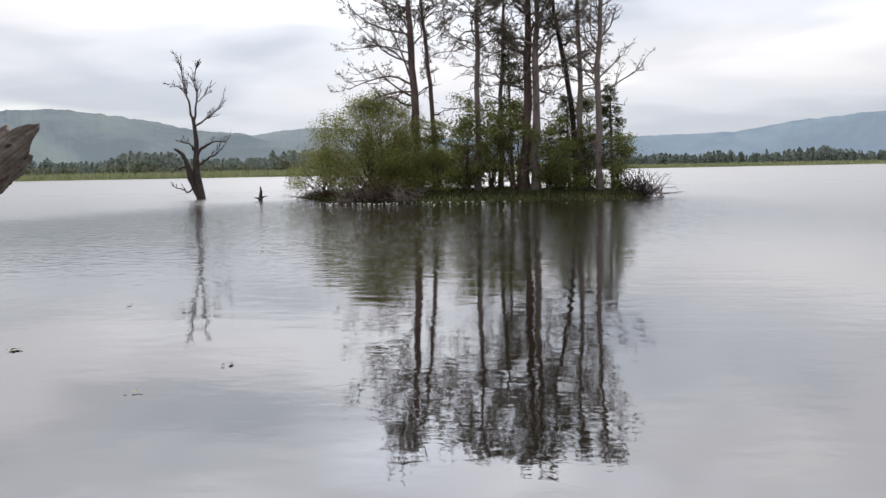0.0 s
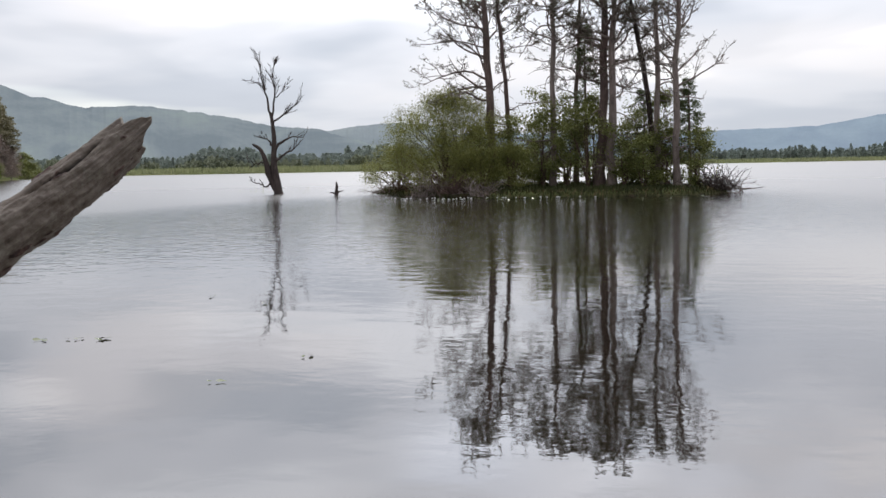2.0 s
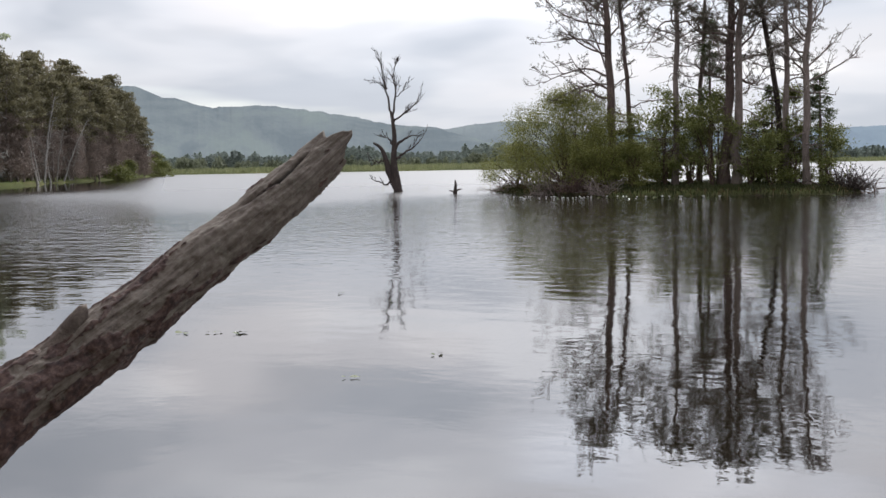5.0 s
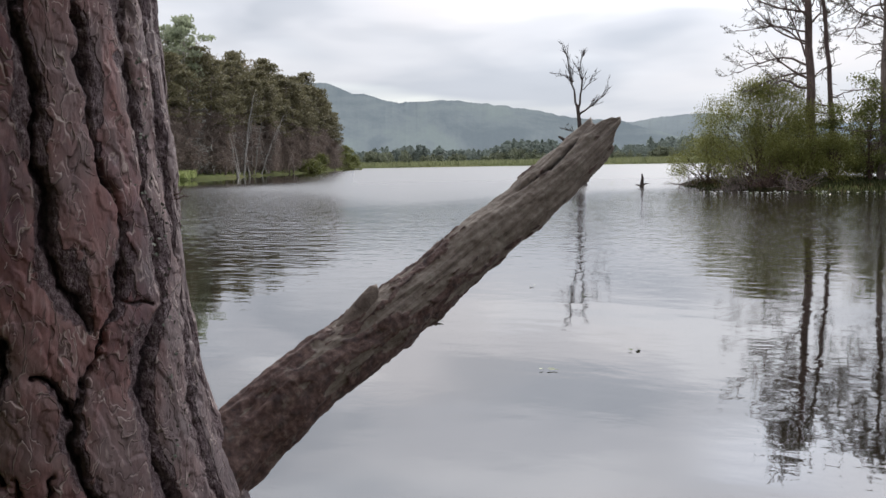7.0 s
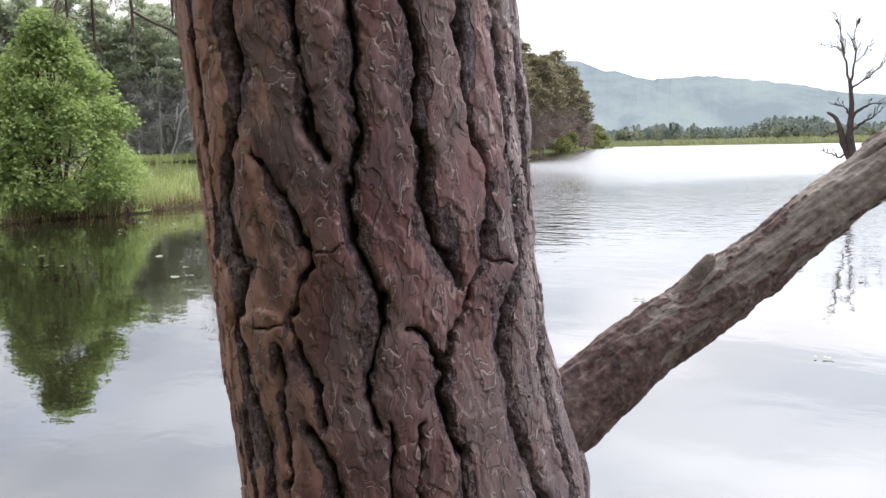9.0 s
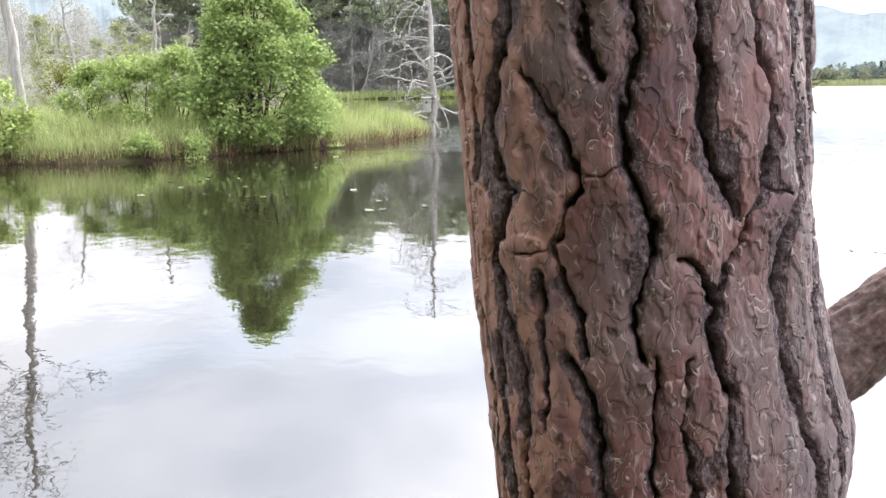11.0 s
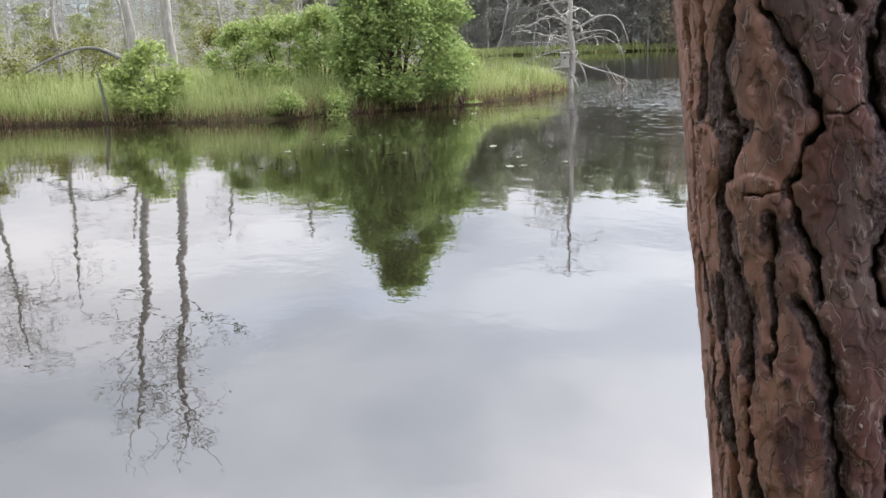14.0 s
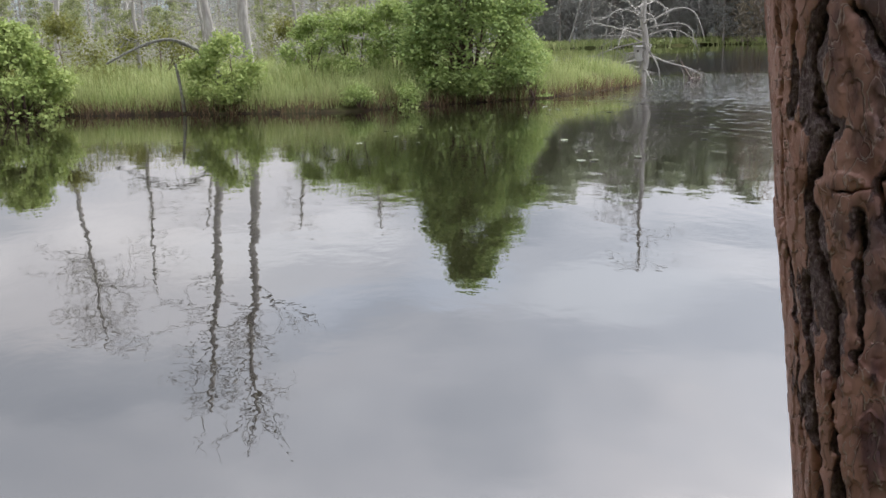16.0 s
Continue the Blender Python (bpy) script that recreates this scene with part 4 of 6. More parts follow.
furrow((30, 1.52), (45, 1.42), half=0.004)


def trunk_centre(z):
    u = np.clip(z, 0.9, 2.6) - 1.6
    far = z - 1.6 - u
    return -1.2054 - 0.0321 * u - 0.015 * far, 0.8209 - 0.0779 * u - 0.02 * far


def trunk_radius(z):
    u = np.clip(z, 1.1, 2.1) - 1.6
    return 0.2209 + 0.0122 * u - 0.007 * u * u + 0.10 * np.clip(1.05 - z, 0, 2) ** 1.6 - 0.022 * np.clip(z - 2.1, 0, 9)


def flakes(x, y, wide, tall, seed):
    """Irregular cells: each point's cell as three random numbers, its offset from the cell's heart and its distance from the rim."""
    gx, gy = x / wide, y / tall
    ix, iy = np.floor(gx), np.floor(gy)
    best, second = np.full(x.shape, 9.0), np.full(x.shape, 9.0)
    rnd, off = np.zeros((3, *x.shape)), np.zeros((2, *x.shape))

    def chance(cx, cy, k):
        v = np.sin(cx * 127.1 + cy * 311.7 + (seed + k) * 74.7) * 43758.5453
        return v - np.floor(v)

    for dx in (-1, 0, 1):
        for dy in (-1, 0, 1):
            cx, cy = ix + dx, iy + dy
            ox, oy = gx - cx - chance(cx, cy, 1), gy - cy - chance(cx, cy, 2)
            d = np.hypot(ox, oy)
            new_best = d < best
            second = np.where(new_best, best, np.minimum(second, d))
            best = np.where(new_best, d, best)
            for k in range(3):
                rnd[k] = np.where(new_best, chance(cx, cy, 3 + k), rnd[k])
            off[0], off[1] = np.where(new_best, ox, off[0]), np.where(new_best, oy, off[1])
    return rnd, off, second - best


def pine_trunk_mesh():
    zs = np.concatenate([np.arange(-0.15, 1.14, 0.05), np.arange(1.14, 2.06, 0.0016), np.arange(2.08, 7.6, 0.12)])
    th = np.radians(np.concatenate([np.arange(-134, 66, 0.40), np.arange(66, 226, 3.0)]))
    zz, tt = np.meshgrid(zs, th, indexing="ij")
    s = 0.222 * np.where(tt > np.pi, tt - 2 * np.pi, tt)
    ws = s + 0.0065 * fractal(s * 34, zz * 26, 4, 11) + 0.0035 * fractal(s * 75, zz * 38, 3, 14)
    wz = zz + 0.006 * fractal(s * 30, zz * 24, 3, 17)
    wide = 0.72 + 0.75 * gradient_noise(s * 12, zz * 11, 23) + 0.3 * gradient_noise(s * 50, zz * 35, 24)
    wide = np.maximum(wide, 0.22)
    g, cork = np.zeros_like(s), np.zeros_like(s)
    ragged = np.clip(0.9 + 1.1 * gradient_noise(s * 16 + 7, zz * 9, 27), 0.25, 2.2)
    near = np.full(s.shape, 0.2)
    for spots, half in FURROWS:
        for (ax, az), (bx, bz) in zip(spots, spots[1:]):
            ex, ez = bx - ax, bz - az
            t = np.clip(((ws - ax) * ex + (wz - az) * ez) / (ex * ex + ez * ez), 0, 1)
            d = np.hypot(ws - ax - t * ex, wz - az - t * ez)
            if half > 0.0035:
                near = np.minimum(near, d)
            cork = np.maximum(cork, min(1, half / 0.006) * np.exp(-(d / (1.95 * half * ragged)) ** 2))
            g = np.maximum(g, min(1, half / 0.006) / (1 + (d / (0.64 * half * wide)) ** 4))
    # the far side and the upper trunk: furrows from stretched noise
    other = np.exp(-(np.abs(fractal(s * 9 + 5, zz * 2.2, 3, 31)) / 0.05) ** 2)
    hidden = np.clip(np.maximum(np.abs(zz - 1.6) - 0.47, np.maximum(s - 0.235, -0.44 - s)) / 0.05, 0, 1)
    g = np.maximum(g, other * hidden)
    small = np.exp(-(np.abs(fractal(ws * 22, wz * 6, 3, 41)) / 0.035) ** 2) * np.clip(near / 0.02, 0, 1)
    bulge = 1 - np.exp(-near / 0.005)
    tread = 1.8 * (fractal(ws * 10 + 3, wz * 4.5, 3, 55) + 1)
    slab = np.floor(tread) + np.clip((tread % 1 - 0.9) / 0.1, 0, 1)
    # flakes of two sizes, each tilted so that one rim lifts
    fs, fz = s + 0.009 * fractal(s * 45, zz * 38, 4, 61), zz + 0.012 * fractal(s * 40 + 9, zz * 34, 4, 63)
    ra, oa, ea = flakes(fs, fz, 0.021, 0.036, 3)
    rb, ob, eb = flakes(fs * 1.03 + 0.3, fz, 0.0095, 0.015, 8)
    level = 0.0024 * ra[0] + 0.0012 * (oa[0] * (ra[1] - 0.5) - oa[1] * ra[2]) + 0.0004 * rb[0] + 0.0003 * ob[0] * (rb[1] - 0.5)
    disp = level * (1 - np.clip(g + 0.4 * cork, 0, 1)) - 0.0150 * g - 0.0035 * cork - 0.0012 * small * (1 - g) + 0.0024 * slab * (1 - g) + 0.0022 * bulge + 0.004 * g * fractal(s * 70, zz * 26, 3, 71)
    r = trunk_radius(zz) - 0.009 + disp
    # swelling where the broken branch leaves the trunk
    r = r + 0.055 * np.exp(-(((tt - radians(58)) / 0.55) ** 2 + ((zz - 1.24) / 0.16) ** 2))
    cx, cy = trunk_centre(zz)
    verts = np.stack([cx + r * np.cos(tt), cy + r * np.sin(tt), zz], -1).reshape(-1, 3)
    k, n = zz.shape
    i, j = np.arange(k - 1)[:, None] * n, np.arange(n)[None]
    nj = (j + 1) % n
    quads = np.stack([i + j, i + nj, i + n + nj, i + n + j], -1).reshape(-1, 4)
    me = mesh_from("trunk", verts, [quads], True)
    # side masks: the first lightens the south side's colour, the next greys the lake side
    for name, val in (("lighter", np.clip((-64 - np.degrees(tt)) / 22 + 0.9 * fractal(s * 30, zz * 16, 3, 79), 0, 1)), ("weathered", np.clip((np.degrees(tt) + 8) / 34 + 0.5 * fractal(s * 25, zz * 12, 3, 77), 0, 1)), ("furrow", np.clip(g, 0, 1)), ("cork", np.clip(np.maximum(cork, g) + 0.12 * small, 0, 1))):
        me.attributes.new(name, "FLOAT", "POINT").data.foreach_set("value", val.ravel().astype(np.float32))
    return me


def branch_mesh():
    """The broken branch: a slow curve out over the water, a knot stub on top, a split and splintered end."""
    key = np.array([(-1.13, 0.90, 1.235), (-1.065, 1.063, 1.341), (-1.028, 1.155, 1.412), (-0.976, 1.285, 1.489), (-0.936, 1.386, 1.549), (-0.862, 1.566, 1.668),
                    (-0.836, 1.631, 1.710), (-0.796, 1.729, 1.783)])
    rad = np.array([0.064, 0.050, 0.046, 0.0435, 0.0395, 0.040, 0.0395, 0.034])
    k, n = 400, 130
    u = np.linspace(0, 1, k)
    d = np.r_[0, np.cumsum(np.linalg.norm(np.diff(key, axis=0), axis=1))]
    d /= d[-1]
    line = np.stack([np.interp(u, d, key[:, c]) for c in range(3)], 1)
    ker = np.hanning(41)
    ker /= ker.sum()
    line = np.stack([np.convolve(np.pad(line[:, c], 20, "reflect", reflect_type="odd"), ker, "valid") for c in range(3)], 1)
    r = np.interp(u, d, rad)
    way = np.gradient(line, axis=0)
    way /= np.linalg.norm(way, axis=1)[:, None]
    up = np.array([0, 0, 1.0]) - way[:, 2:3] * way
    up /= np.linalg.norm(up, axis=1)[:, None]
    side = np.cross(way, up)
    a = np.linspace(0, 2 * np.pi, n + 1)[:-1]
    uu, aa = np.meshgrid(u, a, indexing="ij")
    wrap = np.abs(((aa / np.pi) % 2) - 1) * 3.0
    bump = 0.0035 * fractal(uu * 16, wrap * 1.6, 4, 81) + 0.0010 * fractal(uu * 12, wrap * 7, 3, 85)
    step = 2.5 * (fractal(uu * 12, wrap * 3.0, 3, 91) + 1)
    bump += 0.0012 * (np.floor(step) + np.clip((step % 1 - 0.8) / 0.2, 0, 1))
    # what is left of the bark: ragged plates a few millimetres thick, most of it near the trunk and below, where it
    # also paints in the underside's shade
    lift = 0.30 * (1 - np.cos(aa - 0.3)) * (1.1 - 0.6 * uu) + 0.95 * np.clip(1.2 - uu * 1.6, 0, 1) ** 1.1
    chip, away, rim = flakes(uu * 0.95 + 0.004 * fractal(uu * 60, wrap * 9, 3, 101), wrap * 0.044 + 0.003 * fractal(uu * 50, wrap * 8, 3, 103), 0.034, 0.014, 21)
    plate = np.clip((lift + 0.5 * fractal(uu * 9, wrap * 2.0, 4, 105) + 0.3 * (chip[0] - 0.5) - 0.47) / 0.05, 0, 1)
    bump += plate * (0.0022 + 0.0022 * chip[1]) + 0.0008 * chip[2] * (uu < 0.75)
    # knots: one on the underside, a few lumps
    for ku, ka, size, amp in ((0.50, 3.4, 0.022, 0.017), (0.55, 3.2, 0.014, 0.010), (0.42, 0.9, 0.04, -0.007), (0.30, 5.0, 0.03, 0.006), (0.24, 0.7, 0.03, -0.006), (0.85, 4.4, 0.016, -0.010), (0.68, 0.3, 0.03, 0.005)):
        da = (aa - ka + np.pi) % (2 * np.pi) - np.pi
        bump += amp * np.exp(-((uu - ku) / size) ** 2 - (da * 0.045 / (size * 1.0)) ** 2)
    # a split that runs back from the broken end
    da = (aa - 0.25 + np.pi) % (2 * np.pi) - np.pi + 0.25 * np.sin(uu * 20)
    split = np.exp(-(da / 0.13) ** 2) * np.clip((uu - 0.74) / 0.12, 0, 1)
    bump -= 0.014 * split
    grain = np.clip((uu - 0.70) / 0.15, 0, 1) * 0.002 * gradient_noise(uu * 9, aa * 9, 95)
    rr = r[:, None] + bump + grain
    jag = 0.022 * gradient_noise(a * 1.3 + 4, a * 0 + 2, 97) + 0.005 * gradient_noise(a * 5, a * 0 + 5, 98) + 0.045 * np.exp(-(((a - 1.0 + np.pi) % (2 * np.pi) - np.pi) / 0.42) ** 2) + 0.018 * np.exp(-(((a - 5.7 + np.pi) % (2 * np.pi) - np.pi) / 0.5) ** 2) - 0.012
    push = np.clip((uu - 0.86) / 0.14, 0, 1) * jag[None]
    ring = line[:, None] + way[:, None] * push[..., None] + rr[..., None] * (np.cos(aa)[..., None] * up[:, None] + np.sin(aa)[..., None] * side[:, None])
    inner = line[-1] + way[-1] * (jag[:, None] - 0.012) + (0.45 * rr[-1])[:, None] * (np.cos(a)[:, None] * up[-1] + np.sin(a)[:, None] * side[-1])
    verts = np.concatenate([ring.reshape(-1, 3), inner, [line[-1] - way[-1] * 0.01]])
    i, j = np.arange(k)[:, None] * n, np.arange(n)[None]
    nj = (j + 1) % n
    quads = np.stack([i + j, i + nj, i + n + nj, i + n + j], -1).reshape(-1, 4)
    c = (k + 1) * n
    tris = np.stack([k * n + j[0], k * n + nj[0], np.full(n, c)], -1)
    me = mesh_from("broken_branch", verts, [quads, tris], True)
    val = np.clip(np.append(np.r_[split.ravel(), np.full(n, 0.6)], 0.8), 0, 1)
    me.attributes.new("furrow", "FLOAT", "POINT").data.foreach_set("value", val.astype(np.float32))
    for name, val in (("bark_and_shade", plate), ("along", uu * 3.0), ("turn", np.sin(aa / 2) * 15.0)):
        me.attributes.new(name, "FLOAT", "POINT").data.foreach_set("value", np.r_[val.ravel(), np.zeros(n + 1)].astype(np.float32))
    return me


def knot_stub_mesh():
    """The short torn stub on top of the branch."""
    rng = np.random.default_rng(12)
    s = Soup()
    base, tip = np.array([-1.03, 1.165, 1.405]), np.array([-0.972, 1.276, 1.552])
    u = np.linspace(0, 1, 12)[:, None]
    line = base + (tip - base) * u + np.array([0, 0, -0.012]) * np.sin(u * np.pi)
    s.tube(line, np.array([0.028, 0.030, 0.031, 0.031, 0.030, 0.028, 0.025, 0.022, 0.019, 0.017, 0.014, 0.008]), 20, 0.05, rng)
    return s


def build_near_pine():
    rng = np.random.default_rng(5)
    tree = thing("pine_tree", "old pine with thick flaking red-brown bark and a broken branch", "tree", at=(0, 0, 0))
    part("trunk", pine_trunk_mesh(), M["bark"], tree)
    br = part("broken_branch", branch_mesh(), M["branch"], tree, "weathered grey-brown broken branch with a splintered end")
    part("knot", knot_stub_mesh(), M["stub"], br, smooth=True)
    # living limbs above, one of which hangs down beside the trunk
    limbs, green = Soup(), Soup()
    spots, ways = [], []
    for z, ang, ln, lift in ((4.3, 2.95, 3.2, -1.1), (4.8, 0.6, 2.6, -0.1), (5.4, 4.4, 2.4, 0.1), (6.0, 1.9, 2.2, 0.2), (6.5, 5.6, 1.8, 0.3), (6.9, 3.3, 1.5, 0.6), (7.3, 0.9, 1.2, 0.9)):
        cx, cy = trunk_centre(z)
        pts = limb(rng, (cx, cy, z), around(ang, 0.1), ln, 9, 0.08, lift)
        limbs.tube(pts, taper(0.05, 0.012, 10), 7)
        for j in range(10):
            q, e = along_line(pts, rng.uniform(0.35, 1.0))
            tw = limb(rng, q, e + rng.normal(size=3) * 0.5, 0.5, 4, 0.2, 0.1)
            limbs.tube(tw, taper(0.010, 0.004, 5), 4)
            for f in np.linspace(0.3, 1, 6):
                a, b = along_line(tw, f)
                spots.append(a)
                ways.append(b)
    # the hanging twigs
    for tx, ty, tz in ((-3.02, 1.16, 2.12), (-3.05, 1.25, 2.06), (-2.98, 1.34, 2.10), (-2.92, 1.44, 2.13), (-2.72, 1.62, 2.13)):
        top = np.array([-3.6 + 0.3 * rng.random(), 1.05 + 0.2 * rng.random(), 3.45])
        u = np.linspace(0, 1, 9)[:, None]
        bend = np.array([tx, ty, 2.9])
        line = (1 - u) ** 2 * top + 2 * u * (1 - u) * bend + u * u * np.array([tx, ty, tz])
        limbs.tube(line, taper(0.012, 0.004, 9), 5)
        for f in np.linspace(0.55, 1, 9):
            a, b = along_line(line, f)
            spots.append(a)
            ways.append(b)
        for j in range(3):
            q, e = along_line(line, rng.uniform(0.65, 0.98))
            tw = limb(rng, q, e + rng.normal(size=3) * 0.6, 0.16, 4, 0.25, 0.2)
            limbs.tube(tw, taper(0.005, 0.003, 5), 4)
            for f in (0.5, 0.75, 1):
                a, b = along_line(tw, f)
                spots.append(a)
                ways.append(b)
    green.tufts(np.array(spots), np.array(ways), 0.055, 0.0022, 26, rng, 0.7)
    tagged(part("crown_wood", limbs, M["pine_wood"], tree, smooth=True), kind="stuff")
    tagged(part("foliage", green, M["needles"], tree), kind="stuff")
    # lichen crumbs on the side towards the water, and one dead twig
    s = Soup()
    th = np.radians(rng.normal(17, 4, 130))
    z = rng.uniform(1.25, 1.88, 130)
    cx, cy = trunk_centre(z)
    r = trunk_radius(z) + 0.001
    s.leaves(np.stack([cx + r * np.cos(th), cy + r * np.sin(th), z], 1), 0.0026, rng, 0.0, 0.8)
    tagged(part("lichen", s, M["lichen"], tree, "grey-green lichen crumbs"), kind="stuff")
    s = Soup()
    cx, cy = trunk_centre(1.69)
    for k in range(4):
        tw = limb(rng, (cx + 0.205 * math.cos(0.6), cy + 0.205 * math.sin(0.6), 1.688 + 0.006 * k), around(0.9 + 0.2 * k, 0.05 * k), 0.034, 5, 0.4)
        s.tube(tw, taper(0.0018, 0.0007, 6), 4)
    part("dead_twig", s, M["brown_twig"], tree)


M["lichen"] = leaf_material("lichen", (0.10, 0.11, 0.09), (0.16, 0.18, 0.145), (0.24, 0.25, 0.21), 0.0, 0.9)
build_near_pine()


# ---- the island ----
def scatter(poly, count, rng, within=(0.1, 99)):
    """Random places inside a plan outline, at the given distances from its edge, on the ground."""
    p = np.array(poly)
    x, y = rng.uniform(p[:, 0].min(), p[:, 0].max(), count * 4), rng.uniform(p[:, 1].min(), p[:, 1].max(), count * 4)
    d = inside_by(poly, x, y)
    keep = (d > within[0]) & (d < within[1])
    x, y = x[keep][:count], y[keep][:count]
    z, edge = land(x, y)
    good = z > -0.04
    return np.stack([x, y, np.maximum(z, 0) - 0.02], 1)[good]


def island_pine(seed, spots, r0, first, count, reach, label, mat="pine_wood", foliage=1.0, favour=None, fine=1.2, tuft=0.125, top=0.05, droop=0.25):
    rng = np.random.default_rng(seed)
    spots = np.array(spots, float)
    spots[0, 2] = ground_z(*spots[0, :2]) - 0.1
    tree = thing("pine_tree", label, "tree", "pines on the island")
    trunk, boughs = pine_soups(rng, curve_line(spots), r0, first, count, reach, tuft, top, 10, foliage, favour, droop, fine, 12)
    part("trunk", trunk, M[mat], tree, smooth=True)
    for wood, green in boughs:
        one = part("limb", wood, M[mat], tree, smooth=True)
        if green.v:
            part("foliage", green, M["needles"], one)
    return tree


WEST = math.pi
TALL = "tall old pine with flat airy needle sprays on the island"
island_pine(1, [(-11.99, 54, 0), (-11.97, 54, 4.8), (-12.25, 54, 11.0), (-12.3, 54, 13.6)], 0.29, 0.34, 38, 4.3, TALL, favour=WEST, foliage=0.9, droop=0.1)
island_pine(2, [(-11.1, 54.8, 0), (-11.1, 54.8, 3.9), (-11.45, 54.8, 8.2), (-11.75, 54.8, 11.0), (-11.9, 54.8, 12.6)], 0.15, 0.42, 20, 2.4, TALL, foliage=0.6)
island_pine(3, [(-8.45, 53.5, 0), (-8.32, 53.5, 7.8), (-8.37, 53.5, 10.85), (-8.3, 53.5, 13.5)], 0.17, 0.36, 44, 3.2, TALL, "pale_pine", foliage=0.9, droop=0.1)
island_pine(5, [(-5.95, 54, 0), (-5.75, 54, 5), (-5.59, 54, 10.7), (-5.6, 54, 14.4)], 0.31, 0.36, 40, 3.0, "stout dark pine, one of a close pair", foliage=0.8)
island_pine(6, [(-5.3, 53.4, 0), (-5.2, 53.4, 5), (-5.13, 53.4, 10.7), (-4.9, 53.4, 14.2)], 0.25, 0.38, 34, 2.8, "stout pale-barked pine, one of a close pair", "pale_pine", foliage=0.75)
island_pine(7, [(-3.17, 55, 0), (-3.25, 55, 4.6), (-4.1, 55, 8.9), (-4.35, 55, 10.8), (-4.4, 55, 13.4)], 0.17, 0.4, 22, 2.0, "dark leaning pine with sparse needles on the island", "snag_wood", foliage=0.7)
island_pine(8, [(-2.75, 54, 0), (-2.9, 54, 6.1), (-3.0, 54, 10.6), (-2.9, 54, 13.8)], 0.17, 0.3, 42, 2.0, "slender pine, half bare, on the island", "pale_pine", foliage=0.35)
island_pine(9, [(-1.8, 53, 0), (-1.92, 53, 6.0), (-1.7, 53, 10.5), (-1.5, 53, 13.4)], 0.19, 0.3, 44, 2.6, "bare pale pine with upswept limbs on the island", "pale_pine", foliage=0.12, droop=-0.9)
island_pine(12, [(-7.6, 56.5, 0), (-7.5, 56.5, 6), (-7.2, 56.5, 12.5)], 0.17, 0.45, 18, 2.4, TALL, foliage=0.7)


def island_spruce(seed, x, y, h, base):
    rng = np.random.default_rng(seed)
    z0 = ground_z(x, y)
    tree = thing("spruce_tree", "slim dark green spruce among the island pines", "tree")
    trunk, limbs, green = Soup(), Soup(), Soup()
    trunk.tube(curve_line([(x, y, z0 - 0.1), (x - 0.1, y, h * 0.5), (x - 0.15, y, h)]), taper(0.14, 0.02, 14), 7)
    spots, ways = [], []
    for i in range(95):
        f = rng.uniform(base, 1)
        ln = (1 - f) * 1.7 + 0.25
        a = rng.random() * 6.3
        pts = limb(rng, (x - 0.15 * f, y, z0 + f * (h - z0)), around(a, 0.15), ln * rng.uniform(0.7, 1.1), 5, 0.1, -0.35)
        limbs.tube(pts, taper(0.02, 0.006, 6), 3)
        for g in np.linspace(0.25, 1, 7):
            p, d = along_line(pts, g)
            spots.append(p + rng.normal(size=3) * 0.05)
            ways.append(d + np.array([0, 0, -0.25]))
    green.tufts(np.array(spots), np.array(ways), 0.24, 0.030, 8, rng, 0.6)
    part("trunk", trunk, M["pine_wood"], tree, smooth=True)
    tagged(part("crown_wood", limbs, M["pine_wood"], tree), kind="stuff")
    part("foliage", green, M["spruce"], tree)


island_spruce(21, -6.75, 55.2, 9.2, 0.32)
island_spruce(22, -3.6, 56.0, 5.6, 0.15)
island_spruce(23, -1.15, 54.5, 6.0, 0.3)


def bush(seed, name, label, x, y, height, profile, mat, clumps, each, leaf, spread, group="", squash=1.0, turn=0.0, **kw):
    rng = np.random.default_rng(seed)
    ob = thing(name, label, "bush", group, (x, y, ground_z(x, y) - 0.03), turn)
    fs, rs = [p[0] for p in profile], [p[1] for p in profile]
    wood, green = bush_soups(rng, height, lambda f: float(np.interp(f, fs, rs)), clumps, each, leaf, spread, **kw)
    for s in (*wood, green):
        for v in s.v:
            v[:, 1] *= squash
    for s in wood:
        part("stem", s, M["brown_twig"], ob)
    part("foliage", green, M[mat], ob)
    return ob


DOME = [(0, 0.75), (0.25, 1.0), (0.55, 0.9), (0.8, 0.6), (1, 0.12)]


def dome(r):
    return [(f, v * r) for f, v in DOME]


bush(31, "willow_bush", "broad yellow-green willow bush spreading over the water's edge", -14.3, 54.3, 5.2, dome(4.1), "willow", 1800, 32, 0.047, 0.2, stems=60, squash=0.8, stem_r=0.05, low=0.16, slim=0.45)
bush(32, "willow_bush", "low dark green willow bush at the island's edge", -12.2, 52.2, 3.2, dome(2.2), "willow", 620, 30, 0.047, 0.2, stems=34, squash=0.8, low=0.15, slim=0.45)
bush(33, "willow_bush", "thin willow bush leaning out over the water", -17.6, 55.2, 2.6, dome(2.2), "willow", 380, 28, 0.045, 0.18, stems=34, low=0.2, slim=0.45)
bush(34, "willow_bush", "low dense willow bush with brown twigs at the island's edge", -14.2, 52.7, 2.7, dome(2.5), "willow", 700, 28, 0.047, 0.2, stems=40, squash=0.6, low=0.05, slim=0.45)
bush(35, "willow_bush", "low dense willow bush with brown twigs at the island's edge", -10.4, 52.0, 2.2, dome(1.5), "willow", 360, 28, 0.047, 0.2, stems=26, squash=0.6, low=0.05, slim=0.45)
ISLE = "airy green shrub under the island pines"
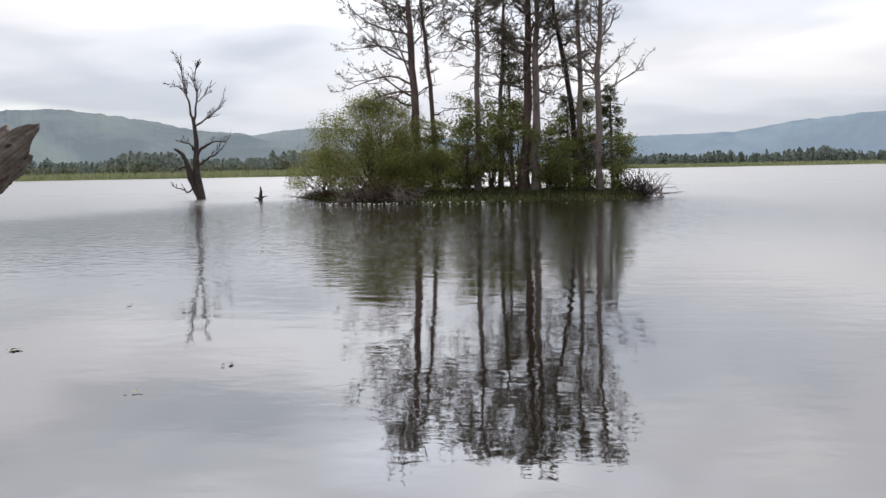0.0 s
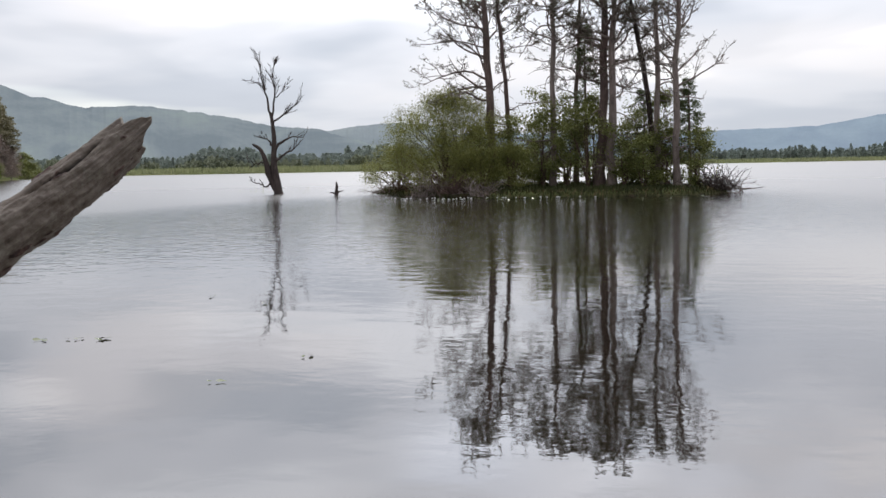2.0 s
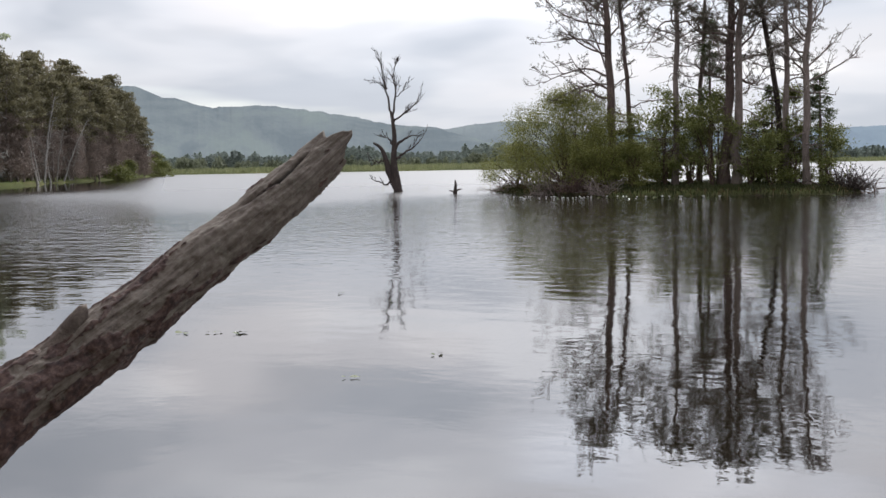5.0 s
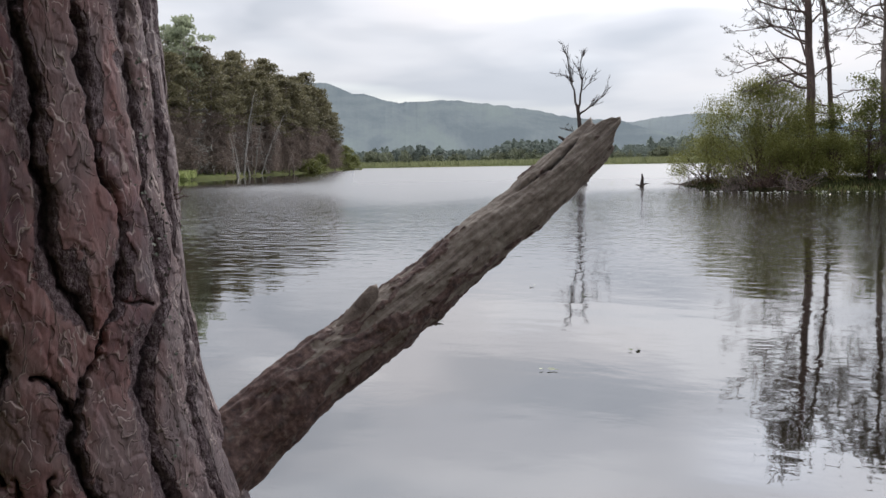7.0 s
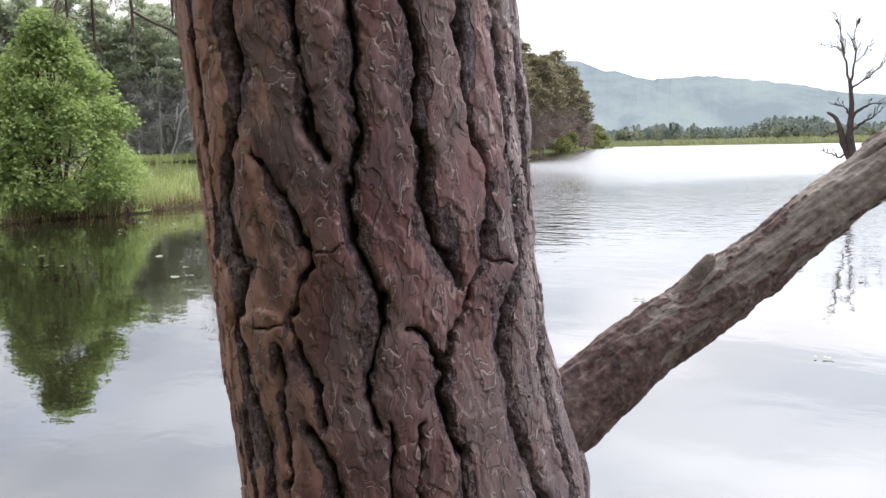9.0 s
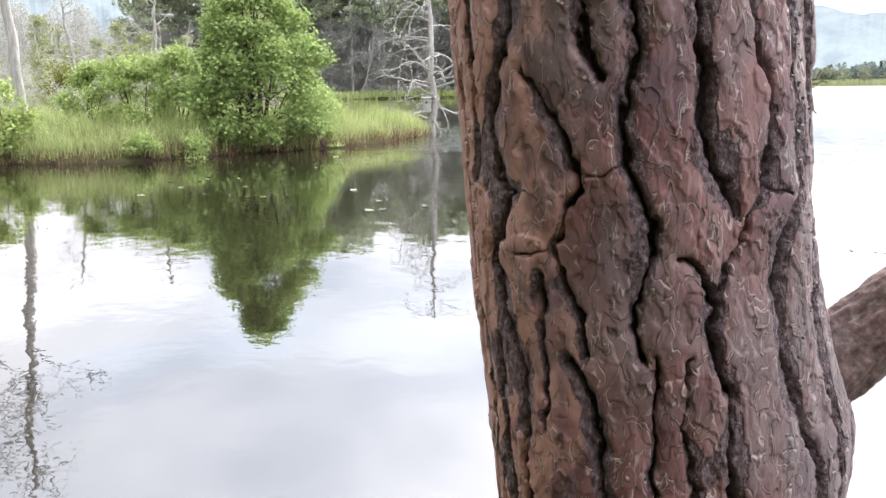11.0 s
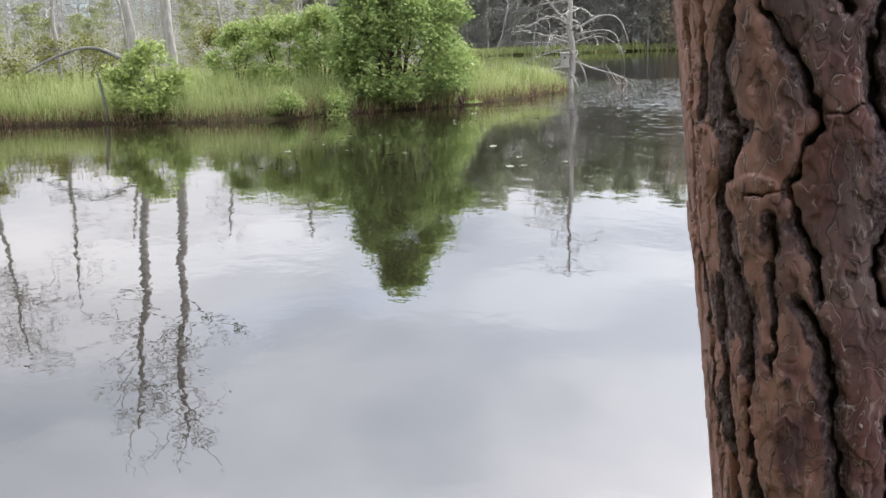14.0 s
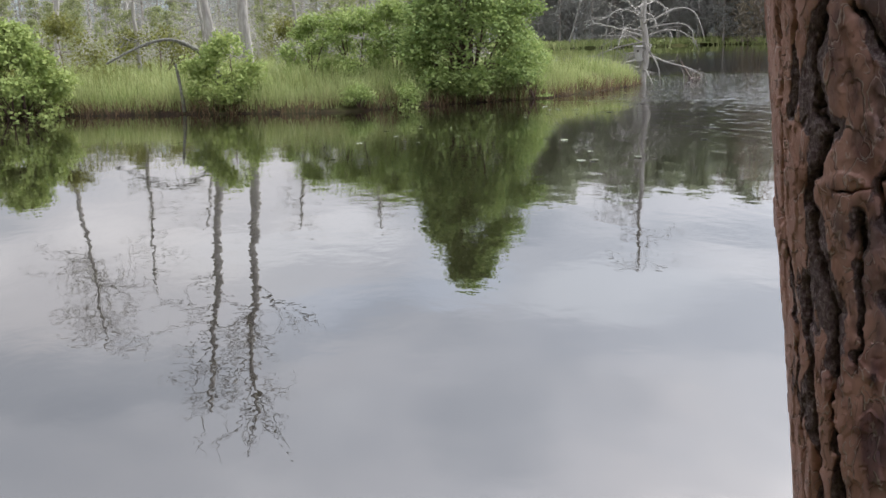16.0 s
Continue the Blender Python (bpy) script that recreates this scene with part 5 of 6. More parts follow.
for i, (x, y, h, r) in enumerate([(-10.2, 53.0, 4.0, 1.3), (-8.9, 53.0, 4.6, 1.3), (-7.6, 53.2, 4.3, 1.2), (-6.4, 52.6, 4.4, 1.1), (-4.6, 53.2, 3.2, 0.9), (-3.5, 52.4, 2.9, 0.9), (-2.3, 53.5, 3.6, 0.8), (-0.7, 53.0, 3.0, 1.0), (-9.6, 56.0, 3.8, 1.0), (-5.6, 56.5, 3.4, 1.0), (-3.9, 55.6, 3.0, 0.9), (-9.3, 54.5, 5.4, 1.1), (-6.4, 54.9, 5.6, 1.1), (-4.3, 54.3, 4.7, 0.9), (-2.6, 54.9, 5.0, 0.9), (-7.9, 55.0, 5.2, 1.0)]):
    bush(40 + i, "shrub", ISLE, x, y, h, [(0, 0.5 * r), (0.3, r), (0.7, 0.9 * r), (1, 0.25 * r)], "shrub", 260, 15, 0.058, 0.2, "shrubs under the island pines", stems=10, low=0.1, shell=0.3)


def root_pile(seed, x, y, reach, count, label, mat, rise=0.25, thick=0.035):
    rng = np.random.default_rng(seed)
    z0 = max(ground_z(x, y), 0) - 0.05
    ob = thing("root_tangle", label, "roots", at=(x, y, z0))
    for i in range(count):
        s = Soup()
        a = rng.random() * 6.3
        st = rng.normal(size=3) * np.array([0.5, 0.4, 0.05]) * reach * 0.5
        st[2] = 0.05
        pts = limb(rng, st, around(a, rise + rng.random() * 0.7), reach * rng.uniform(0.5, 1.1), 6, 0.3, -0.3)
        s.tube(pts, taper(thick * rng.uniform(0.6, 1.3), 0.008, 7), 5)
        for j in range(3):
            q, e = along_line(pts, rng.uniform(0.3, 1))
            s.tube(limb(rng, q, e + rng.normal(size=3) * 0.7, reach * 0.3, 4, 0.3), taper(thick * 0.35, 0.005, 5), 3)
        part("root", s, M[mat], ob, smooth=True)


root_pile(51, 0.15, 52.8, 1.5, 110, "tangled dark roots and brushwood at the end of the island", "snag_wood", 0.5)
root_pile(52, 1.1, 52.8, 1.3, 14, "pale dead branches reaching out over the water", "brown_twig", 0.1, 0.03)
root_pile(53, -15.0, 51.8, 2.0, 80, "bleached dead brushwood under the willow", "pale_pine", 0.3, 0.018)
root_pile(54, -11.6, 49.9, 1.3, 56, "bleached dead brushwood at the island's edge", "pale_pine", 0.3, 0.018)
root_pile(56, -13.2, 51.0, 1.5, 60, "brown dead brushwood under the willow", "brown_twig", 0.35, 0.03)
root_pile(55, -18.8, 56.2, 1.6, 34, "grey dead willow twigs over the water", "pale_pine", 0.2, 0.025)


def grass(name, label, poly, count, height, width, mat, seed, within=(0.05, 99), bend=0.35):
    rng = np.random.default_rng(seed)
    s = Soup()
    p = scatter(poly, count, rng, within)
    h = height * (0.75 + 0.5 * gradient_noise(p[:, 0] * 0.8, p[:, 1] * 0.8, seed))
    s.blades(p, np.maximum(h, 0.08), width, rng, bend)
    tagged(part(name, s, M[mat]), label, "grass", kind="stuff")


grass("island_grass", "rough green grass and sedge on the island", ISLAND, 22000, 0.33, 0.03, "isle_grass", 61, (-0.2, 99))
grass("island_sedge", "dry sedge along the island's edge", ISLAND, 1500, 0.3, 0.03, "dry", 62, (0.0, 0.9))


# ---- the dead tree and the stump that stand in the lake ----
def build_snag():
    rng = np.random.default_rng(71)
    ob = thing("dead_tree", "bare dead tree with a forked crown standing in the lake", "tree")
    trunk = Soup()
    main = curve_line([(-27.72, 60.0, -0.8), (-27.77, 60.03, 0), (-28.05, 59.9, 1.9), (-27.92, 59.95, 3.7), (-28.08, 59.88, 5.3)], 18)
    trunk.tube(main, np.interp(np.linspace(0, 1, 18), [0, 0.15, 0.3, 0.6, 1], [0.42, 0.35, 0.27, 0.19, 0.10]), 14, 0.09, rng)
    second = curve_line([(-27.9, 60.0, 0.3), (-28.35, 59.75, 1.3), (-28.5, 59.7, 2.3), (-28.75, 59.6, 3.0), (-29.2, 59.36, 3.3)], 12)
    trunk.tube(second, taper(0.24, 0.07, 12, 0.8), 9, 0.1, rng)

    def bough(spots, r0, r1, twigs, ln):
        limbs = Soup()
        line = curve_line(spots, 12)
        line[1:-1] += rng.normal(size=(10, 3)) * 0.05
        limbs.tube(line, taper(r0, r1, 12), 6, 0.05, rng)
        for i in range(int(twigs * 1.7)):
            q, e = along_line(line, rng.uniform(0.3, 1))
            side = np.array([rng.normal(), rng.normal() * 0.6, 0.45 + 0.4 * rng.random()])
            tw = limb(rng, q, e * 0.9 + side * 0.55, ln * rng.uniform(0.6, 1.35), 6, 0.07, 0.35)
            limbs.tube(tw, taper(0.022, 0.007, 7), 4)
            for j in range(4):
                q2, e2 = along_line(tw, rng.uniform(0.3, 0.9))
                limbs.tube(limb(rng, q2, e2 + rng.normal(size=3) * 0.35, ln * 0.4, 4, 0.12, 0.25), taper(0.014, 0.006, 5), 3)
        part("limb", limbs, M["snag_wood"], ob)

    bough([(-28.08, 59.88, 5.2), (-28.4, 59.75, 6.6), (-28.6, 59.63, 7.7), (-28.75, 59.57, 8.9)], 0.085, 0.014, 11, 0.9)
    bough([(-28.05, 59.9, 5.0), (-27.85, 60.0, 6.4), (-27.84, 60.0, 7.1), (-27.95, 60.0, 7.8), (-27.8, 60.0, 8.4)], 0.08, 0.014, 11, 0.9)
    bough([(-28.0, 59.9, 4.6), (-27.6, 60.1, 5.1), (-26.9, 60.45, 5.5), (-26.2, 60.74, 6.45)], 0.08, 0.013, 8, 0.8)
    bough([(-27.9, 59.95, 2.9), (-27.4, 60.2, 3.6), (-26.9, 60.4, 3.75), (-26.16, 60.76, 3.72)], 0.11, 0.015, 4, 0.6)
    bough([(-27.95, 59.95, 2.1), (-27.4, 60.2, 2.6), (-26.9, 60.4, 2.9), (-26.5, 60.6, 3.25)], 0.11, 0.02, 5, 0.6)
    bough([(-28.0, 59.9, 0.8), (-28.5, 59.6, 0.55), (-29.0, 59.4, 0.75), (-29.5, 59.2, 0.95)], 0.08, 0.015, 3, 0.4)
    bough([(-28.6, 59.65, 2.2), (-28.9, 59.5, 1.9), (-29.2, 59.4, 2.1), (-29.5, 59.2, 2.2)], 0.07, 0.015, 3, 0.5)
    bough([(-28.1, 59.9, 3.2), (-28.4, 59.75, 3.7), (-28.9, 59.5, 3.8)], 0.07, 0.015, 4, 0.5)
    bough([(-28.3, 59.8, 6.9), (-28.8, 59.5, 7.3), (-29.5, 59.2, 7.45)], 0.04, 0.012, 4, 0.4)
    bough([(-27.85, 60.0, 6.3), (-27.4, 60.2, 6.7), (-27.0, 60.4, 7.3)], 0.04, 0.012, 4, 0.5)
    part("trunk", trunk, M["snag_wood"], ob, smooth=True)


def build_stump():
    rng = np.random.default_rng(72)
    ob = thing("stump", "small black jagged stump sticking out of the lake", "stump")
    s = Soup()
    s.tube(curve_line([(-21.7, 55.04, -0.6), (-21.72, 55.04, 0.05), (-21.66, 55.04, 0.5), (-21.69, 55.04, 0.85)], 9), [0.13, 0.13, 0.13, 0.12, 0.11, 0.10, 0.08, 0.06, 0.03], 9, 0.15, rng)
    part("stem", s, M["snag_wood"], ob, smooth=True)
    s = Soup()
    s.tube(curve_line([(-21.7, 55.04, 0.15), (-21.5, 55.1, 0.28), (-21.3, 55.15, 0.30)], 6), taper(0.07, 0.02, 6), 6, 0.1, rng)
    s.tube(curve_line([(-21.72, 55.0, 0.10), (-21.95, 54.95, 0.22), (-22.05, 54.9, 0.2)], 6), taper(0.06, 0.02, 6), 6, 0.1, rng)
    part("root_spur", s, M["snag_wood"], ob, smooth=True)


build_snag()
build_stump()


# ---- pine forest along the far side of the bay ----
def forest_kind(seed, h, dead=False, bay=False):
    rng = np.random.default_rng(seed)
    if dead:
        axis = curve_line([(0, 0, -0.3), (rng.normal() * 0.15, rng.normal() * 0.15, h * 0.5), (rng.normal() * 0.4, rng.normal() * 0.4, h)])
        tree = thing("dead_tree", "bleached grey dead pine leaning at the forest's edge", "tree", "dead trees at the forest's edge")
        trunk, boughs = dead_soups(rng, axis, 0.17, 0.2, 22, h * 0.28, 0.03, -0.4, 0.1, 3)
        part("trunk", joined([trunk, *boughs]), M["dead_wood"], tree, smooth=True)
        return tree
    tree = thing("pine_tree", "tall forest pine with a bushy dark crown and bare lower trunk", "tree", "pines of the lakeside forest")
    wood, green, brown = forest_soups(rng, h, 0.19, 0.48, 44, h * 0.17, 0.85, 50)
    # the bay's pines are the same tree with haze painted into the colours
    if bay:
        tagged(tree, "slender pine beside the bay, haze painted into its colours", "tree", "pines at the head of the bay")
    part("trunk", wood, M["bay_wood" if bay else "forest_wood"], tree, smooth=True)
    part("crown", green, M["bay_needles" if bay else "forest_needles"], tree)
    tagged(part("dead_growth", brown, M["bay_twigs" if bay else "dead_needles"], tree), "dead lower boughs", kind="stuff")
    return tree


def plant(kinds, spots, rng, low=0.85, high=1.12, lean=0.0):
    """Copies of a few trees at plan places; the first of each kind moves to its own place."""
    used = set()
    for i, (x, y, s) in enumerate(spots):
        k = kinds[int(rng.integers(len(kinds)))]
        s *= rng.uniform(low, high)
        m = pose(x, y, ground_z(x, y) - 0.05, rng.normal() * lean, rng.normal() * lean, rng.random() * 360)
        if k not in used:
            used.add(k)
            k.matrix_basis = m @ Matrix.Diagonal((s, s, s, 1))
        else:
            c = copy_thing(k, m)
            c.scale = (s, s, s)


def on_land(spots):
    """Those of the spots that lie clear of the water."""
    return [p for p in spots if ground_z(p[0], p[1]) > 0.15]


def along_shore(line, step, depths, rng):
    """Places in rows behind a shoreline."""
    p = np.array(line, float)
    seg = np.linalg.norm(np.diff(p, axis=0), axis=1)
    d = np.r_[0, np.cumsum(seg)]
    out = []
    for depth in depths:
        for s in np.arange(rng.random() * step, d[-1], step):
            s2 = float(np.clip(s + rng.normal() * step * 0.3, 0, d[-1] - 0.01))
            i = int(np.searchsorted(d, s2, "right") - 1)
            t = (p[i + 1] - p[i]) / seg[i]
            q = p[i] + t * (s2 - d[i])
            inward = np.array([-t[1], t[0]])
            out.append(tuple(q + inward * (depth + rng.normal() * 1.2)))
    return out


rng = np.random.default_rng(101)
KINDS = [forest_kind(s, h) for s, h in ((201, 18), (202, 19), (203, 17), (204, 20), (205, 18.5))]
EDGE = [(-101, 94), (-119, 124), (-160, 196), (-176, 220)]


def bay_spots(az0, az1, near, far, step, rng):
    """Places in rows across the head of the bay, by bearing from the near bank."""
    out = []
    for dist in np.arange(near, far, step * 1.1):
        for az in np.arange(az0, az1, math.degrees(step / dist)):
            a, d = radians(az + rng.normal() * 0.4), dist + rng.normal() * 1.5
            out.append((-d * math.sin(a), d * math.cos(a)))
    return out


def crown_line(x, y):
    """How high the wood stands at a place, as a share of its usual trees: fitted to the skyline in the camera's view,
    lower towards the tip of the land.
    """
    az = math.degrees(math.atan2(-x, y))
    rise = np.interp(az, [38, 38.6, 39.5, 40.1, 41.5, 43.2, 44.4, 46.2, 47.5, 49.2, 53], [0.6, 1.9, 3.5, 4.2, 5.1, 5.4, 5.5, 5.8, 6.5, 7.4, 7.5])
    return (math.hypot(x, y) * math.tan(radians(float(rise))) + 1.7) / 19.5


spots = [(x, y, 0.94 * min(crown_line(x, y), 1.25)) for x, y in along_shore(EDGE, 3.3, (3, 7.5), rng)]
bay = [(x, y, 1.18) for x, y in bay_spots(48, 53, 150, 160, 5.0, rng)] + [(x, y, 1.3) for x, y in bay_spots(53, 75, 174, 184, 4.4, rng)]
# unseen pines added behind the near bank to shade the trunk
spots += [(x, y, 0.9) for x, y in ((-9, -11), (-5.5, -7.5), (-2.5, -9), (0.5, -6.5), (3.5, -8.5), (6.5, -6), (9.5, -9), (12, -6.5), (-7, -15), (-1, -13), (5, -14), (10, -15), (15, -11), (-12, -19))]
plant(KINDS, on_land(spots), rng)
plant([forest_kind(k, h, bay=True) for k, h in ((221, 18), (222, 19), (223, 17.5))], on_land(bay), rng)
EDGE_KINDS = [forest_kind(s, h, True) for s, h in ((211, 11), (212, 13), (213, 10))]
spots = [(x, y, 1.0) for x, y in along_shore([(-110.5, 110), (-131, 144)], 2.6, (1.2,), rng)]
spots += [(x, y, 0.9) for x, y in bay_spots(53, 66, 168, 174, 7.0, rng)]
plant(EDGE_KINDS, on_land(spots), rng, 0.7, 1.1, 12)
grass("shore_grass", "green grass strip along the forest's shore", FOREST, 26000, 0.7, 0.10, "grass", 63, (0.2, 7))


def bay_margin(name, label, az0, az1, count, deep, height, mat, seed):
    """Grass along the head of the bay: from the waterline inland, bearing by bearing."""
    rng = np.random.default_rng(seed)
    az = np.radians(rng.uniform(az0, az1, count))
    out = np.arange(60, 260, 1.5)
    x, y = -np.sin(az)[:, None] * out, np.cos(az)[:, None] * out
    z, edge = land(x.ravel(), y.ravel())
    first = np.argmax(z.reshape(x.shape) > 0.05, axis=1)
    d = out[first] + rng.random(count) * deep - 0.8
    px, py = -np.sin(az) * d, np.cos(az) * d
    s = Soup()
    s.blades(np.stack([px, py, np.maximum(land(px, py)[0], 0) - 0.03], 1), height, 0.14, rng, 0.3)
    tagged(part(name, s, M[mat]), label, "grass", kind="stuff")


bay_margin("bay_grass", "bright green grass strip at the head of the bay", 47, 76, 14000, 7.0, 0.9, "grass", 64)
for i, (x, y, h, r) in enumerate([(-181, 227, 7, 3.0), (-186, 233, 4.5, 2.5), (-176, 222, 5, 3), (-150, 178, 3.5, 2.5), (-142, 166, 3, 2.5)]):
    bush(110 + i, "shrub", "dark green shrub at the forest's edge", x, y, h, dome(r), "shrub", 160, 14, 0.22, 0.5, "shrubs at the forest's edge")


# shrubs added out of view to keep low light off the near trunk
for i, (x, y, h, r) in enumerate([(-4.5, -4.6, 3.0, 1.6), (-1.2, -4.2, 2.6, 1.5), (2.4, -3.8, 3.0, 1.6), (5.6, -3.6, 3.2, 1.7), (-7.5, -8.0, 3.4, 1.9)]):
    bush(116 + i, "shrub", "unseen shrub added behind the near bank to shade the pine", x, y, h, dome(r), "shrub", 200, 16, 0.08, 0.25, "shrubs behind the near bank")


# a taller unseen row, added to block more of the sky behind
for i, (x, y, h, r) in enumerate([(-9.5, -5.5, 6.5, 2.2), (-5.8, -6.4, 7.0, 2.4), (-2.6, -6.0, 6.2, 2.2), (0.6, -6.6, 7.2, 2.4), (3.8, -5.8, 6.4, 2.2), (7.0, -5.4, 6.0, 2.2), (9.8, -4.2, 5.6, 2.0)]):
    bush(400 + i, "shrub", "unseen tall shrub added behind the near bank to shade the pine", x, y, h, dome(r), "shrub", 260, 16, 0.14, 0.35, "tall shrubs behind the near bank")


# unseen shrubs added close by to darken the lower trunk
for i, (x, y, h, r) in enumerate([(-1.4, -3.0, 2.5, 1.2), (0.5, -2.6, 3.0, 1.3), (2.4, -2.1, 2.8, 1.2), (4.2, -1.6, 2.8, 1.3)]):
    bush(420 + i, "shrub", "unseen low shrub added behind the near bank to shade the pine", x, y, h, dome(r), "shrub", 220, 18, 0.09, 0.22, "shrubs close behind the path")


def back_wood(name, label, places, seed, leaf="undergrowth", bark="forest_wood", size=0.45, many=440):
    """The rows of the wood behind its first trees, crowns and trunks in one mesh each."""
    rng = np.random.default_rng(seed)
    s, wood = Soup(), Soup()
    for x, y, h in on_land(places):
        z, hh = max(ground_z(x, y), 0), h * rng.uniform(0.85, 1.1)
        m = many
        f = rng.random(m)
        r = hh * 0.17 * np.sqrt(np.maximum(1 - (1.7 * f - 0.8) ** 2, 0.03)) * np.sqrt(rng.random(m))
        a = rng.random(m) * 6.3
        s.leaves(np.stack([x + np.cos(a) * r, y + np.sin(a) * r, z + hh * f], 1), size, rng, 0.1, 0.32)
        f, a = rng.random(200) ** 1.3 * 0.3, rng.random(200) * 6.3
        r = hh * 0.15 * np.sqrt(rng.random(200))
        s.leaves(np.stack([x + np.cos(a) * r, y + np.sin(a) * r, z + hh * f], 1), size, rng, 0.1, 0.32)
        wood.tube([(x, y, z - 0.2), (x, y, z + hh * 0.5), (x, y, z + hh * 0.95)], [0.2, 0.15, 0.04], 5)
    tagged(part(name, s, M[leaf]), label, "trees", kind="stuff")
    tagged(part("wood_trunks", wood, M[bark]), "brown trunks in the depth of the wood", "trees", kind="stuff")


back_wood("wood_depth", "dull green crowns in the depth of the wood", [(x, y, 19.5 * min(crown_line(x, y), 1.2)) for x, y in along_shore([(-101, 94), (-119, 124), (-156, 189)], 3.8, (12, 17, 23, 30), rng)], 141)
# the rows round the bay take the colours with haze painted in
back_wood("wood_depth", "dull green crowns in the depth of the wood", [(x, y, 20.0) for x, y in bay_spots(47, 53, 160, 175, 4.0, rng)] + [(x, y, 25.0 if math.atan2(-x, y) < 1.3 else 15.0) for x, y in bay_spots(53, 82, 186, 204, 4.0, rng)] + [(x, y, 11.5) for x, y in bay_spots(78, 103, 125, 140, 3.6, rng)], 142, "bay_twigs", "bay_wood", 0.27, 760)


# ---- far shore: reeds and rows of distant trees ----
def far_trees(name, label, line, count, depth, h, seed, pointed, mat="far_leaf"):
    rng = np.random.default_rng(seed)
    s = Soup()
    p = np.array(line, float)
    for i in range(count):
        k = rng.random() * (len(p) - 1)
        q = p[int(k)] + (p[int(k) + 1] - p[int(k)]) * (k % 1)
        x, y = q + np.array([rng.normal() * 3, abs(rng.normal()) * depth])
        z = ground_z(x, y)
        gate = 0.55 + 0.9 * gradient_noise(np.array([x * 0.03]), np.array([y * 0.02]), 7)[0]
        hh = h * rng.uniform(0.5, 0.82) * min(max(gate, 0.58), 0.92)
        conic = rng.random() < pointed
        m = 130
        f = rng.random(m)
        r = hh * (0.26 * (1 - f) + 0.03 if conic else 0.33 * np.sqrt(np.maximum(1 - (2 * f - 0.9) ** 2, 0.02)))
        a = rng.random(m) * 6.3
        rr = r * np.sqrt(rng.random(m))
        s.leaves(np.stack([x + np.cos(a) * rr, y + np.sin(a) * rr, z + hh * (0.08 + 0.92 * f)], 1), 0.045 * hh + 0.16, rng, 0.1, 0.75)
    tagged(part(name, s, M[mat]), label, "trees", kind="stuff")


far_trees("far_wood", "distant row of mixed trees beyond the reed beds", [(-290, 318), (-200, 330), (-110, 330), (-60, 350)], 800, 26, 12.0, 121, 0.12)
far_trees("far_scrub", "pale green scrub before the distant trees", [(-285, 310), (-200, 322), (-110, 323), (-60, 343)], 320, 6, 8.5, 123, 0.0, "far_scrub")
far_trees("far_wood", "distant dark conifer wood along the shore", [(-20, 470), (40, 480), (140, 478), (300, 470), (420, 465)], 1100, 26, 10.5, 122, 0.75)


def far_reeds(name, label, line, count, depth, h, seed):
    rng = np.random.default_rng(seed)
    p = np.array(line, float)
    k = rng.random(count) * (len(p) - 1)
    i = k.astype(int)
    q = p[i] + (p[i + 1] - p[i]) * (k - i)[:, None]
    y = q[:, 1] + rng.random(count) * depth
    z, e = land(q[:, 0], y)
    s = Soup()
    pts = np.stack([q[:, 0], y, z - 0.05], 1)[z > 0.05]
    s.blades(pts, h, 0.35, rng, 0.15)
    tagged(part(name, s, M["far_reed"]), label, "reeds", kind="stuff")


far_reeds("far_reeds", "pale green reed bed along the far shore", [(-300, 288), (-230, 300), (-120, 300), (-60, 318), (-20, 410)], 14000, 26, 1.7, 123)
far_reeds("far_reeds", "pale green reed bed along the far shore", [(-20, 412), (0, 450), (90, 452), (260, 440), (420, 432)], 9000, 18, 1.3, 124)


# ---- the grassy spit and its trees ----
NEAR_SPIT = [(-32, -9), (-29.4, -1), (-27.7, 2), (-25.8, 4.6), (-25.2, 6.2), (-25.8, 8.3), (-26.2, 10.3), (-26.4, 11.7), (-28.1, 14.7), (-30.4, 17.6), (-32.4, 19.3),
             (-34.5, 18.4), (-40, 16.3), (-44, 14), (-44, -9)]
grass("bank_grass", "tall bright green grass and rushes on the bank", NEAR_SPIT, 90000, 0.84, 0.018, "grass", 131, (-0.1, 6.0))
grass("bank_grass_far", "rough grass behind the bank", NEAR_SPIT, 24000, 0.7, 0.03, "grass", 132, (4.0, 14))
grass("bank_sedge", "dry brown sedge hanging over the water's edge", NEAR_SPIT, 26000, 0.45, 0.016, "dry", 133, (-0.35, 0.45), 0.7)
grass("bank_rushes", "tall thin rushes standing above the bank grass", NEAR_SPIT, 9000, 1.35, 0.012, "reed", 135, (0.4, 4.5), 0.15)
grass("bog_grass", "rough grass of the bog behind the bank", [(-44, -12), (-44, 14), (-52, 19), (-80, 30), (-80, -20)], 26000, 0.6, 0.06, "grass", 134)

ALDER = [(0, 1.0), (0.10, 1.75), (0.3, 1.85), (0.5, 1.55), (0.7, 1.1), (0.88, 0.6), (1, 0.12)]
bush(141, "alder_bush", "dense bright green alder bush at the water's edge", -27.0, 10.35, 5.1, ALDER, "alder", 2700, 20, 0.055, 0.13, stems=26, squash=1.0, stem_r=0.05, slim=0.8, low=0.02, lump=0.2, up=0.7)
BANK = "fresh green young alder bush on the grassy bank"
bush(149, "alder_bush", BANK, -27.3, 3.6, 1.85, [(0, 0.7), (0.2, 0.95), (0.45, 0.9), (0.7, 0.65), (0.9, 0.4), (1, 0.15)], "young_alder", 400, 15, 0.056, 0.12, "young alders on the bank", stems=12, slim=0.75, low=0.03)
